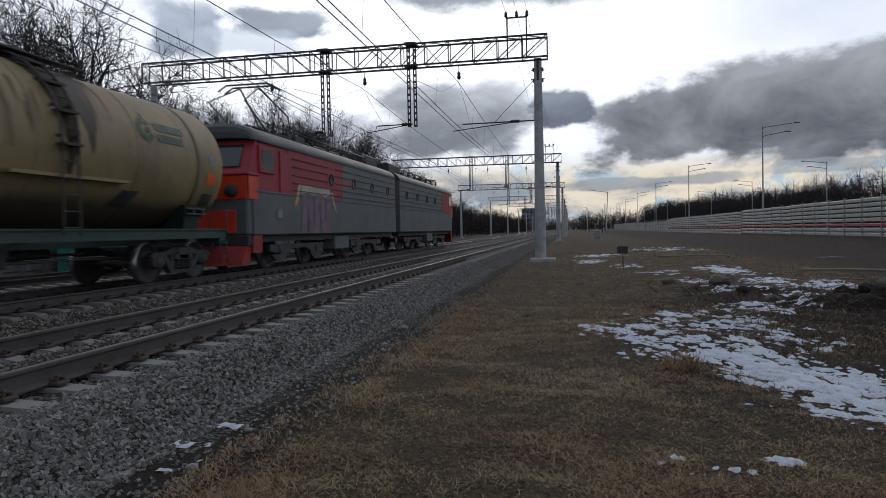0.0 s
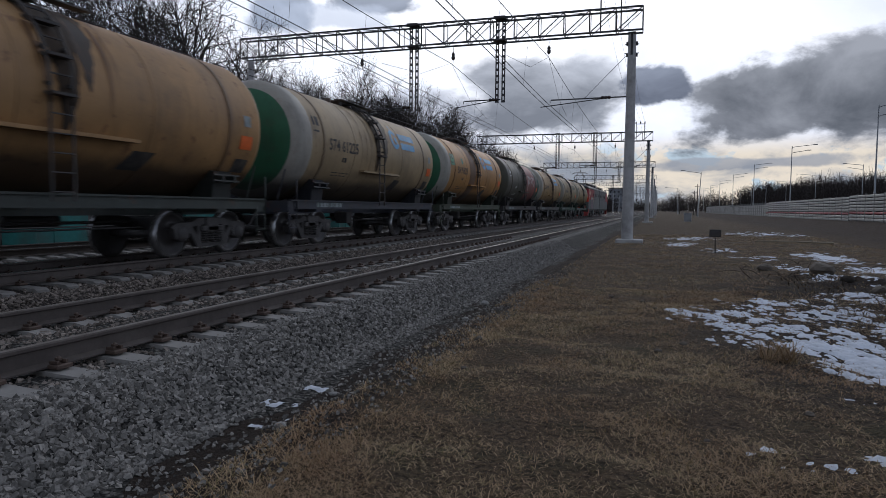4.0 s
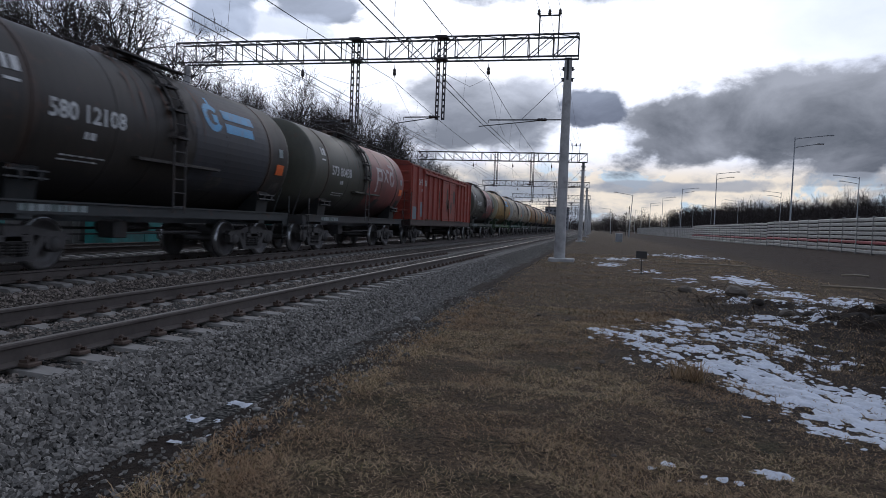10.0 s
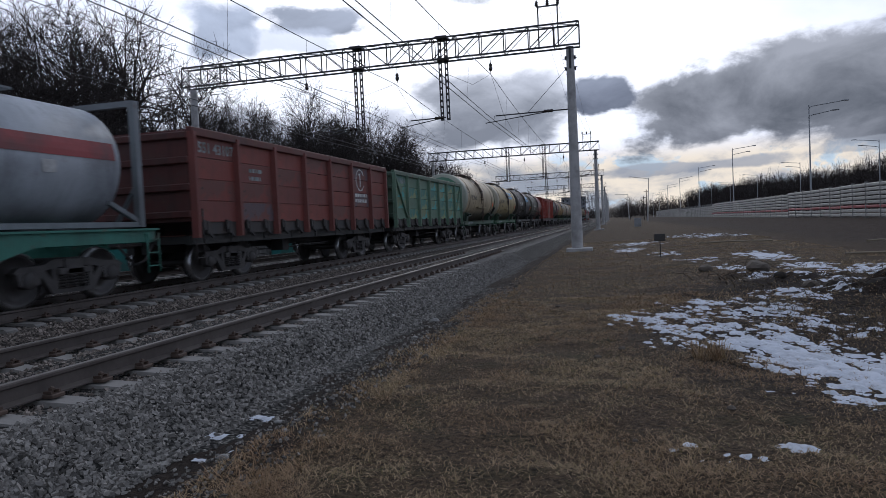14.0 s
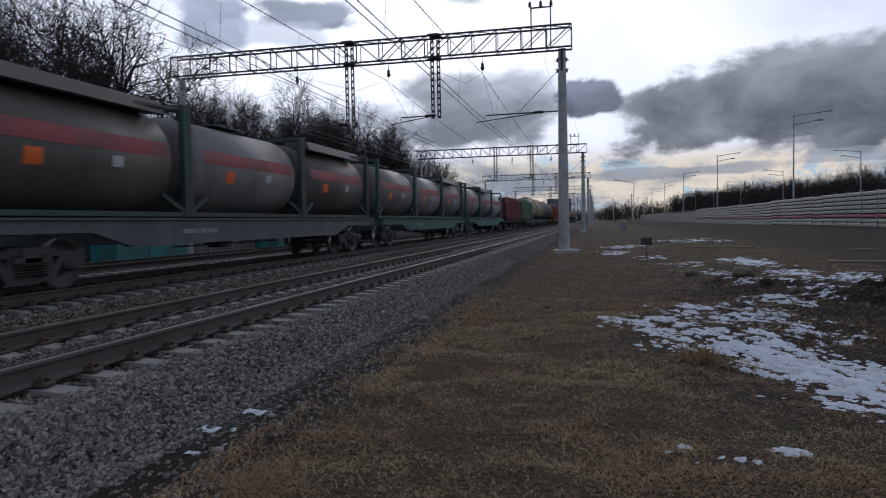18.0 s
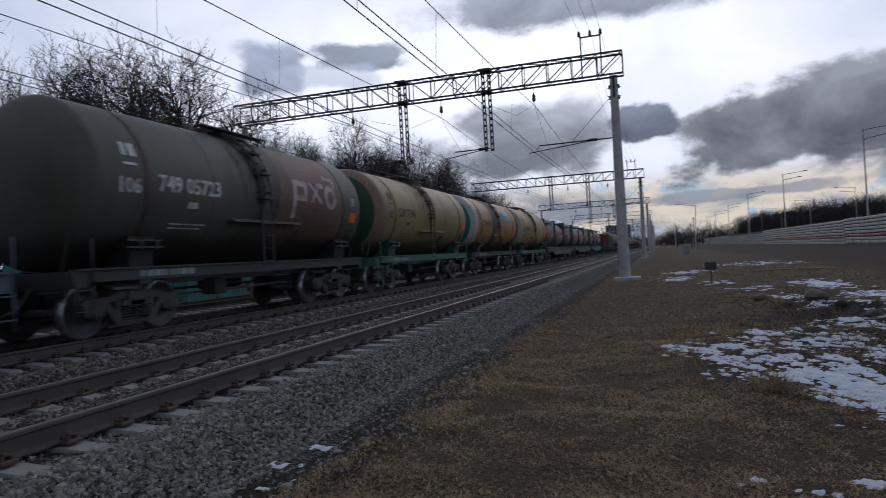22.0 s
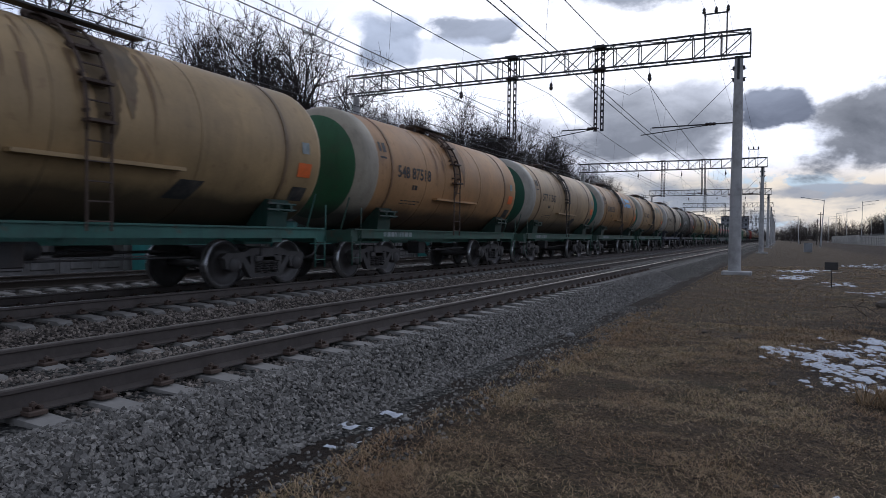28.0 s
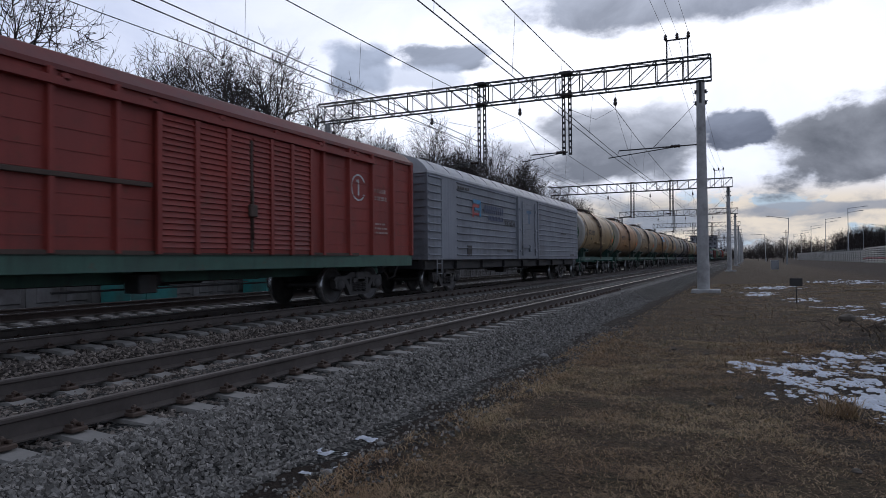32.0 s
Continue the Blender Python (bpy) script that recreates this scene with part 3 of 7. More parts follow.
def stones(name, label, mat, n, xr, yr, size, zfun, seed, far=1.0):
    """Loose crushed stones as one mesh: angular lumps lying on a surface; thinner away from the near end."""
    r = np.random.RandomState(seed)
    base = np.array([(-1, -.6, -.5), (.9, -.8, -.4), (1, .7, -.5), (-.7, .9, -.4), (-.6, -.7, .5), (.6, -.5, .62), (.75, .55, .45), (-.55, .6, .6)])
    quads = np.array([(0, 3, 2, 1), (4, 5, 6, 7), (0, 1, 5, 4), (1, 2, 6, 5), (2, 3, 7, 6), (3, 0, 4, 7)])
    u = r.rand(n) ** far
    px, py = r.uniform(*xr, n), yr[0] + (yr[1] - yr[0]) * u
    s = size * r.uniform(0.55, 1.3, n)
    pz = zfun(px, py) + s * r.uniform(-0.1, 0.5, n)
    V = base[None] * (1 + r.uniform(-.35, .35, (n, 8, 3))) * s[:, None, None] * r.uniform(0.6, 1.15, (n, 1, 3))
    q = r.randn(n, 4)
    q /= np.linalg.norm(q, axis=1)[:, None]
    w, a, b, c = q.T
    R = np.stack([np.stack([1 - 2 * (b * b + c * c), 2 * (a * b - c * w), 2 * (a * c + b * w)], 1),
                  np.stack([2 * (a * b + c * w), 1 - 2 * (a * a + c * c), 2 * (b * c - a * w)], 1),
                  np.stack([2 * (a * c - b * w), 2 * (b * c + a * w), 1 - 2 * (a * a + b * b)], 1)], 1)
    V = np.einsum("nij,nkj->nki", R, V) + np.stack([px, py, pz], 1)[:, None]
    F = quads[None] + (np.arange(n) * 8)[:, None, None]
    me = bpy.data.meshes.new(name)
    me.from_pydata(V.reshape(-1, 3).tolist(), [], F.reshape(-1, 4).tolist())
    me.materials.append(mat)
    return tagged(new(name, me), label, "ballast", kind="stuff")


def zb(x, y):
    return ballast_top(x)


stones("ballast_stones", "loose grey granite stones of the ballast shoulder", M_STONES, 40000, (-4.22, -3.2), (2.0, 27), 0.026, zb, 11, 1.6)
stones("ballast_stones", "grey granite stones between the rails", M_STONES_OLD, 13000, (-7.1, -4.2), (3.0, 24), 0.023, zb, 12, 1.2)
stones("ballast_stones", "brown-stained stones between the two tracks", M_STONES_OLD, 13500, (-9.26, -6.9), (4.0, 26), 0.026, zb, 13, 1.2)
stones("scattered_stones", "stray ballast stones on the dark soil strip", M_STONES, 2600, (-3.35, -2.1), (2.2, 16), 0.018, lambda x, y: ground_z(x, y), 14, 1.3)

M_RAIL = plain("rail_rust", (0.098, 0.080, 0.069), 0.7, 0.1, 16, 0.3, (0.04, 0.03, 0.026), 0.3, 0.25)
M_RAILTOP = plain("worn_rail_head", (0.24, 0.215, 0.19), 0.5, 0.4, 8, 0.2, (0.1, 0.07, 0.05), 0.3, 0.05)
M_RAILSHINE = plain("polished_rail_head", (0.55, 0.54, 0.52), 0.25, 1.0, 8, 0.1, (0.2, 0.16, 0.13), 0.1, 0.02)
M_SLEEPER = plain("sleeper_concrete", (0.25, 0.235, 0.215), 0.9, 0.0, 20, 0.2, (0.13, 0.115, 0.10), 0.35, 0.4)
RAIL = [(-.075, 0), (.075, 0), (.075, .012), (.011, .035), (.009, .135), (.036, .148), (.037, .172), (.03, .18), (-.03, .18), (-.037, .172), (-.036, .148), (-.009, .135), (-.011, .035), (-.075, .012)]


def sleeper_build():
    b = Build()
    prof = [(-1.35, -.20), (-1.35, -.06), (-1.30, -.03), (-0.62, .0), (-.35, -.045), (.35, -.045), (.62, 0), (1.30, -.03), (1.35, -.06), (1.35, -.20)]
    n = len(prof)
    v = []
    for yy, zz in ((-.15, -.2), (-.105, 0), (.105, 0), (.15, -.2)):
        v += [(p[0], yy, p[1] if abs(yy) < .12 else -.2) for p in prof]
    f = [(k * n + i, k * n + i + 1, (k + 1) * n + i + 1, (k + 1) * n + i) for k in range(3) for i in range(n - 1)]
    f += [(0, n, 2 * n, 3 * n), (n - 1, 4 * n - 1, 3 * n - 1, 2 * n - 1)]
    return b.add(v, f)


def clip_build():
    b = Build()
    for s in (-1, 1):
        b.box(s * .115 - .055, s * .115 + .055, -.07, .07, -.005, .028, .006)
        b.tube([(s * .10, 0, .01), (s * .10, 0, .085)], .013, 6)
        b.box(s * .10 - .02, s * .10 + .02, -.02, .02, .05, .075, .004)
        b.beam((s * .06, -.04, .04), (s * .14, -.04, .045), .022)
        b.beam((s * .06, .04, .04), (s * .14, .04, .045), .022)
    return b


def track(name, xc, y_first, step, near, far, shine, label, clips):
    t = thing(name, label, "railway track", kind="structure")
    for s in (-1, 1):
        x = xc + s * 0.796
        rail = part("rail", Build().prism([(x + p[0], -0.18 + p[1]) for p in RAIL], "y", -150, 900), M_RAIL, t)
        part("rail_head", Build().box(x - .028, x + .028, -150, 900, 0.0005, 0.003), shine, rail)
    zs = -0.188
    rest = Build()
    k0, k1 = int((near[0] - y_first) / step), int((near[1] - y_first) / step)
    proto = sleeper_build()
    for k in range(k0, k1):
        ob = part("sleeper", sleeper_build, M_SLEEPER, t, key="sleeper", at=(xc, y_first + k * step, zs))
        if k < k0 + clips:
            for s in (-1, 1):
                part("rail_clip", clip_build, M_RUST_IRON, ob, key="rail_clip", at=(s * .796, 0, 0.004))
    for k in list(range(int((-40 - y_first) / step), k0)) + list(range(k1, int((far - y_first) / step))):
        y = y_first + k * step
        rest.add([(p[0] + xc, p[1] + y, p[2] + zs) for p in proto.v], proto.f)
    tagged(part("sleepers", rest, M_SLEEPER, t), kind="stuff")
    return t


# ---- overhead line ----
def truss_beam(b, x0, x1, y, z0, z1, w, bay):
    """A lattice box girder along x."""
    for yy in (y - w / 2, y + w / 2):
        for zz in (z0, z1):
            b.beam((x0, yy, zz), (x1, yy, zz), .075)
    n = int(round((x1 - x0) / bay))
    for i in range(n + 1):
        x = x0 + (x1 - x0) * i / n
        xn = x0 + (x1 - x0) * (i + 1) / n
        for yy in (y - w / 2, y + w / 2):
            b.beam((x, yy, z0), (x, yy, z1), .05 if yy < y else .034)
            if i < n:
                b.beam((x, yy, z0 if x > (x0 + x1) / 2 else z1), (xn, yy, z1 if x > (x0 + x1) / 2 else z0), .042 if yy < y else .03)
        b.beam((x, y - w / 2, z0), (x, y + w / 2, z0), .03)
        b.beam((x, y - w / 2, z1), (x, y + w / 2, z1), .03)
        if i < n:
            b.beam((x, y - w / 2, z1), (xn, y + w / 2, z1), .03)
    return b


def insulator_build():
    b = Build()
    prof = [(-.34, .012), (-.22, .014), (-.20, .05), (-.16, .085), (-.06, .10), (-.02, .055), (.02, .085), (.10, .075), (.14, .04), (.20, .014), (.42, .012)]
    return b.lathe(prof, 12, "z")


def lattice_post(b, x, y, z0, z1, w=0.31):
    """Two hangers side by side, each of two slim flats with battens between them."""
    n = max(2, int((z1 - z0) / 0.30))
    for s in (-1, 1):
        xc = x + s * w / 2
        for k in (-1, 1):
            b.beam((xc + k * .06, y, z0), (xc + k * .06, y, z1), .022, .06)
        for i in range(n):
            za = z0 + (z1 - z0) * i / n
            b.box(xc - .06, xc + .06, y - .02, y + .02, za, za + .11)
    return b


def gantry(y, zr=0.0):
    g = thing("catenary_gantry", "steel lattice gantry on concrete poles carrying the overhead wires", "gantry", "overhead line gantries", at=(0, y, zr))
    XR, XL = -1.1, -22.0

    def beam_():
        return truss_beam(Build(), XL, XR, 0, 9.06, 10.08, .62, 1.16)
    part("lattice_beam", beam_, M_TRUSS, g, key="gantry_beam")

    def mast_():
        b = Build()
        b.lathe([(-1.2, .27), (-.3, .265), (4.0, .225), (8.95, .175)], 16, "z", (-1.55, 0, 0))
        return b
    part("concrete_pole", mast_, M_CONCRETE, g, "grey weathered reinforced-concrete pole", key="gantry_mast")
    part("concrete_pole", mast_, M_CONCRETE, g, key="gantry_mast", at=(-20.0, 0, 0))

    def pad_():
        return Build().box(-2.05, -.85, -.45, .45, -.75, -.30, .03)
    part("foundation_pad", pad_, M_CONCRETE, g, key="gantry_pad")

    def head_():
        b = Build()
        for z in (8.05, 8.55):
            b.box(-1.80, -1.30, -.06, .24, z - .06, z + .06)
        b.box(-1.72, -1.38, -.16, .16, 8.93, 9.03)
        b.box(-1.60, -1.50, -.2, .2, 8.0, 9.0)
        for z in (8.1, 8.5):
            b.tube([(-1.86, .0, z), (-1.24, .0, z)], .02, 6)
        return b
    part("pole_clamp", head_, M_TRUSS, g, key="gantry_head")
    for px, zb_ in ((-7.62, 6.15), (-12.05, 5.9)):
        part("hanging_post", lambda px=px, zb_=zb_: lattice_post(Build(), px, 0, zb_, 10.1), M_TRUSS, g, key=("post", px))
        for zc_ in (9.06, 10.12):
            part("post_collar", lambda: Build().box(-.28, .28, -.36, .36, -.04, .04), M_TRUSS, g, key="collar", at=(px, 0, zc_))

    def arm_(x0, x1, z):
        b = Build()
        b.tube([(x0, 0, z), (x1 + .5, 0, z - .02)], .03, 6)
        b.tube([(x0 - 1.0 if x0 - x1 > 3 else x0 - .3, 0, z - .04), (x1, 0, z - .33)], .022, 6)
        b.tube([(x1 + .45, 0, z - .02), (x1 + .45, 0, z - .16)], .015, 5)
        return b
    for x0, x1, z in ((-1.75, -5.65, 6.18), (-7.6, -9.9, 6.3), (-12.1, -14.7, 6.1)):
        arm = part("registration_arm", lambda x0=x0, x1=x1, z=z: arm_(x0, x1, z), M_TRUSS, g, key=("arm", x0))
        xi = x0 - .35 if x0 < -3 else -2.65

        def ins_():
            return Build().lathe([(-.22, .03), (-.2, .07), (-.1, .075), (-.08, .045), (-.04, .075), (.04, .075), (.08, .045), (.1, .075), (.2, .07), (.22, .03)], 10, "x")
        part("rod_insulator", ins_, M_INSUL, arm, key="rod_ins", at=(xi, 0, z))

    def stay_():
        return Build().tube([(-1.7, 0, 8.1), (-3.6, 0, 6.2)], .012, 5)
    part("stay_wire", stay_, M_WIRE, g, key="stay")
    for xm in (-5.3, -10.0, -14.9):
        ins = part("insulator", insulator_build, M_INSUL, g, key="insulator", at=(xm, 0, 8.52))
    # three line insulators on a frame over the pole end

    def frame_():
        b = Build()
        for x in (-2.05, -2.95):
            b.beam((x, -.1, 9.06), (x, -.1, 11.0), .06)
        b.beam((-3.0, -.1, 11.0), (-2.0, -.1, 11.0), .06)
        return b
    part("line_frame", frame_, M_TRUSS, g, key="line_frame")
    for x in (-3.0, -2.5, -2.02):
        part("line_insulator", lambda: Build().lathe([(0, .02), (.03, .07), (.09, .09), (.13, .05), (.17, .085), (.24, .05), (.29, .02)], 10, "z"), M_INSUL, g, key="line_ins", at=(x, -.1, 11.02))
    return g


GANTRIES = [-18.0, 31.4, 80.5, 130.0, 180.0, 230.0, 280.0, 330.0, 380.0]


def span_wire(b, x, ya, yb, za, sag, r, n=10, xa=None):
    b.tube([(x, ya + (yb - ya) * i / n, za - sag * 4 * (i / n) * (1 - i / n)) for i in range(n + 1)], r, 4, False)


def overhead_wires():
    for xc in (-5.3, -10.1, -14.9):
        w = thing("overhead_wires", "thin dark catenary and contact wires over a track", "wire", "overhead wires", kind="")
        for ya, yb in zip(GANTRIES[:6], GANTRIES[1:7]):
            b = Build()
            span_wire(b, xc, ya, yb, 8.15, .58, .014)
            part("messenger_wire", b, M_WIRE, w)
            for name, z, r in (("contact_wire", 6.0, .014), ("auxiliary_wire", 6.24, .014)):
                part(name, Build().tube([(xc - .25, ya, z), (xc, (ya + yb) / 2, z), (xc - .25, yb, z)], r, 4, False), M_WIRE, w)
            L = yb - ya
            for i in range(1, 10):
                u = i / 10
                part("dropper", Build().tube([(xc - .25 * abs(2 * u - 1), ya + L * u, 6.0), (xc, ya + L * u, 8.15 - 2.32 * u * (1 - u))], .005, 3, False), M_WIRE, w)
            for s in (-1, 1):
                part("stitch_wire", Build().tube([(xc, ya + s * 0.05, 8.15), (xc - .1, ya + s * 4.0, 6.9), (xc - .2, ya + s * 8.0, 6.5)], .008, 4, False), M_WIRE, w)
    w = thing("line_wires", "three thin signal wires above the gantry ends", "wire", "overhead wires")
    for x in (-3.0, -2.5, -2.02):
        for ya, yb in zip(GANTRIES[:6], GANTRIES[1:7]):
            b = Build()
            span_wire(b, x, ya, yb, 11.3, .9, .008)
            part("line_wire", b, M_WIRE, w)


for gy_ in GANTRIES[1:]:
    gantry(gy_)
overhead_wires()

# ---- the train ----
# Vehicles are built with their middle at the origin: y ahead, x towards the near side, z up from the rail head.
WHEELSETS, VEHICLES = [], []


def wheelset(parent, y, r=0.475):
    """Axle with two disc wheels; its own origin on the axle."""
    def wheels():
        b = Build()
        for s in (-1, 1):
            prof = [(.70, .08), (.70, .12), (.735, .16), (.745, .36), (.705, .40), (.705, .505), (.735, .51), (.745, .482), (.84, .472), (.84, .40), (.80, .385), (.775, .17), (.83, .13), (.83, .08)]
            b.lathe([(s * a, q * r / .475) for a, q in prof], 22, "x")
        return b.tube([(-1.0, 0, 0), (1.0, 0, 0)], .08, 10)
    w = part("wheelset", wheels, M_WHEEL, parent, key=("wheelset", r))

    for s in (-1, 1):
        part("wheel_rim", lambda s=s: Build().lathe([(s * .7445, .482 * r / .475), (s * .842, .474 * r / .475), (s * .845, .455 * r / .475)], 28, "x"), M_TREAD, w, key=("rim", r, s))

    for s in (-1, 1):
        part("axle_end", lambda s=s: Build().lathe([(s * 1.0, .085), (s * 1.03, .08), (s * 1.03, .001)], 8, "x"), M_STEEL_DARK, w, key=("axle_end", s))
    w.matrix_parent_inverse = Matrix.Translation((0, y, r))
    WHEELSETS.append(w)
    return w


def side_frame_build(s):
    b = Build()
    x0, x1 = s * 1.02 - .07, s * 1.02 + .07
    if x0 > x1:
        x0, x1 = x1, x0
    up = [(-1.22, .62), (-1.12, .70), (-.62, .72), (-.42, .80), (.42, .80), (.62, .72), (1.12, .70), (1.22, .62), (1.16, .58), (.70, .60), (.40, .66), (-.40, .66), (-.70, .60), (-1.16, .58)]
    b.prism(up, "x", x0, x1)
    low = [(-.74, .60), (-.60, .62), (-.34, .28), (.34, .28), (.60, .62), (.74, .60), (.46, .20), (-.46, .20)]
    b.prism(low, "x", x0, x1)
    for yy in (-.925, .925):
        b.prism([(yy - .24, .62), (yy - .20, .40), (yy - .13, .40), (yy - .12, .58), (yy + .12, .58), (yy + .13, .40), (yy + .20, .40), (yy + .24, .62)], "x", x0 - .01, x1 + .01)
    for yy in (-.40, .40):
        b.box(x0, x1, yy - .06, yy + .06, .28, .68)
    return b


def axle_box_build(s):
    return Build().lathe([(s * .93, .15), (s * 1.10, .15), (s * 1.12, .135), (s * 1.14, .05), (s * 1.14, .0)], 14, "x").box(min(s * .95, s * 1.1), max(s * .95, s * 1.1), -.17, .17, -.10, .12, .02)


def spring_build():
    pts = [(.075 * math.cos(a), .075 * math.sin(a), .30 + .22 * a / (2 * math.pi * 4.5)) for a in np.linspace(0, 2 * math.pi * 4.5, 37)]
    return Build().tube(pts, .017, 4)


def bogie(parent, y):
    g = new("bogie")
    g.parent = parent
    g.matrix_basis = Matrix.Translation((0, y, 0))
    for s in (-1, 1):
        part("side_frame", lambda s=s: side_frame_build(s), M_BOGIE, g, key=("side_frame", s))
        part("spring_cap", lambda: Build().box(-.12, .12, -.36, .36, .52, .64, .02), M_BOGIE, g, key="spring_cap", at=(s * 1.03, 0, 0))
        for yy in (-.22, 0, .22):
            part("spring", spring_build, M_BOGIE, g, key="spring", at=(s * 1.06, yy, 0))
        for yy in (-.925, .925):
            part("axle_box", lambda s=s: axle_box_build(s), M_BOGIE, g, key=("axle_box", s), at=(0, yy, .475))
    part("bolster", lambda: Build().box(-1.15, 1.15, -.21, .21, .50, .82, .03).box(-.2, .2, -.2, .2, .82, .95), M_BOGIE, g, key="bolster")
    part("brake_beam", lambda: Build().tube([(-.8, -.42, .40), (.8, -.42, .40)], .035, 6).tube([(-.8, .42, .40), (.8, .42, .40)], .035, 6), M_STEEL_DARK, g, key="brake_beam")
    for yy in (-.925, .925):
        wheelset(parent, y + yy)


def coupler_build(s, half):
    b = Build()
    b.box(-.14, .14, min(s * (half - .75), s * (half - .25)), max(s * (half - .75), s * (half - .25)), .92, 1.16, .02)
    y0, y1 = sorted((s * (half - .3), s * (half + .02)))
    b.box(-.21, .17, y0, y1, .88, 1.22, .05)
    b.tube([(.42, s * (half - .55), .95), (.46, s * (half - .2), .60), (.36, s * (half - .02), .52)], .028, 6)
    return b


def ladder_build(pts, x_w, rung=0.30, r=0.018, dirw=(0, 1, 0)):
    """A ladder whose rails follow the points, x_w wide along dirw."""
    b = Build()
    d = Vector(dirw) * x_w / 2
    P = [Vector(p) for p in pts]
    for s in (-1, 1):
        b.tube([p + d * s for p in P], r, 6)
    for a, c in zip(P[:-1], P[1:]):
        n = max(1, int(round((c - a).length / rung)))
        for i in range(n):
            q = a + (c - a) * (i + .5) / n
            b.beam(q - d, q + d, .035, .02)
    return b


def running_gear(v, length, pivots, half_frame):
    for s in (-1, 1):
        bogie(v, s * pivots / 2)
        part("coupler", lambda s=s, h=length / 2: coupler_build(s, h), M_STEEL_DARK, v, key=("coupler", s, length))

    def brake():
        b = Build()
        b.lathe([(-.42, .0), (-.42, .16), (.12, .16), (.2, .08), (.2, 0)], 12, "y", (.25, -.5, .78))
        b.lathe([(-.55, 0), (-.52, .14), (.52, .14), (.55, 0)], 12, "y", (-.45, .9, .75))
        b.tube([(.45, -2.6, .62), (.45, 2.6, .62)], .02, 5)
        b.tube([(-.1, -3.0, .72), (-.1, 3.0, .72)], .03, 5)
        b.box(.5, .9, -1.3, -.9, .55, .9, .02)
        b.tube([(1.3, -1.0, .7), (1.3, 1.0, .7)], .012, 5)
        return b
    part("brake_gear", brake, M_STEEL_DARK, v, key="brake_gear")


def step_build(y):
    return ladder_build([(1.38, y, .35), (1.38, y, 1.05)], .34, .32, .016).tube([(1.40, y + .17, .95), (1.40, y + .17, 1.75)], .016, 6)


BR, BZ, BH = 1.56, 2.79, 5.42          # barrel radius, axis height, half length


def barrel_build():
    e = .42
    prof = [(-BH + e, BR)] + [(-BH + e + (2 * BH - 2 * e) * i / 8, BR) for i in range(1, 9)]
    return Build().lathe(prof, 48, "y", (0, 0, BZ))


def cap_build(s, lo, hi):
    """Part of the dished end between two fractions of its depth (0 = rim, 1 = pole)."""
    e, prof = .42, []
    for i in range(9):
        a = math.pi / 2 * (lo + (hi - lo) * i / 8)
        prof.append((s * (BH - e + e * math.sin(a)), max(.001, BR * math.cos(a) ** .75)))
    return Build().lathe(prof, 48, "y", (0, 0, BZ))


def hoop_build(y, w=.10):
    return Build().lathe([(y - w / 2, BR + .002), (y - w / 2, BR + .014), (y + w / 2, BR + .014), (y + w / 2, BR + .002)], 48, "y", (0, 0, BZ), smooth=False)


def saddle_build(s):
    b = Build()
    b.prism([(s * .72, 1.23), (s * 1.30, 1.23), (s * 1.36, 1.78), (s * 1.26, 1.80), (s * .95, 1.52)][::s], "y", -.30, .30)
    for k in (-.2, .2):
        b.box(min(s * 1.30, s * 1.52), max(s * 1.30, s * 1.52), k - .04, k + .04, 1.55, 1.72)
    b.tube([(s * 1.50, -.5, 1.70), (s * 1.50, .35, 1.70)], .025, 5)
    b.tube([(s * 1.50, -.5, 1.58), (s * 1.50, .35, 1.58)], .025, 5)
    return b


def hatch_build():
    b = Build()
    b.lathe([(0, .34), (.16, .34), (.18, .40), (.24, .40), (.28, .2), (.28, .001)], 16, "z", (0, 0, BZ + BR - .03))
    b.lathe([(0, .1), (.2, .1), (.24, .001)], 10, "z", (0, -.85, BZ + BR - .03))
    return b


def platform_build():
    b = Build()
    z = BZ + BR + .05
    for x0, x1 in ((.46, .70), (-.70, -.46)):
        b.box(x0, x1, -1.25, 1.25, z, z + .03)
        for yy in (-1.1, 0, 1.1):
            b.beam(((x0 + x1) / 2, yy, z), ((x0 + x1) / 2, yy, z - .25), .045)
    for x in (-.70, .70):
        for yy in (-1.22, -.4, .4, 1.22):
            b.tube([(x, yy, z), (x, yy, z + .20)], .014, 5)
        b.tube([(x, -1.22, z + .20), (x, 1.22, z + .20)], .014, 5)
    return b


def tank_ladder_build(s, low=1.1):
    pts = [(s * (BR + .12) * math.cos(a), -.28, BZ + (BR + .12) * math.sin(a)) for a in np.linspace(radians(82), radians(-8), 10)]
    b = ladder_build(pts, .40, .30, .026)
    for p, q in zip(pts[:-1:2], pts[1::2]):      # tread plates and stand-offs
        c = (Vector(p) + Vector(q)) / 2
        b.box(c.x - .09, c.x + .09, -.50, -.06, c.z - .022, c.z + .022)
        for y in (-.46, -.10):
            b.beam((p[0], y, p[2]), (p[0] * .93, y, BZ + (p[2] - BZ) * .93), .05)
    lower = ladder_build([pts[-1], (s * (BR + .10), -.28, low)], .40, .30, .02)
    return b.add(lower.v, lower.f)


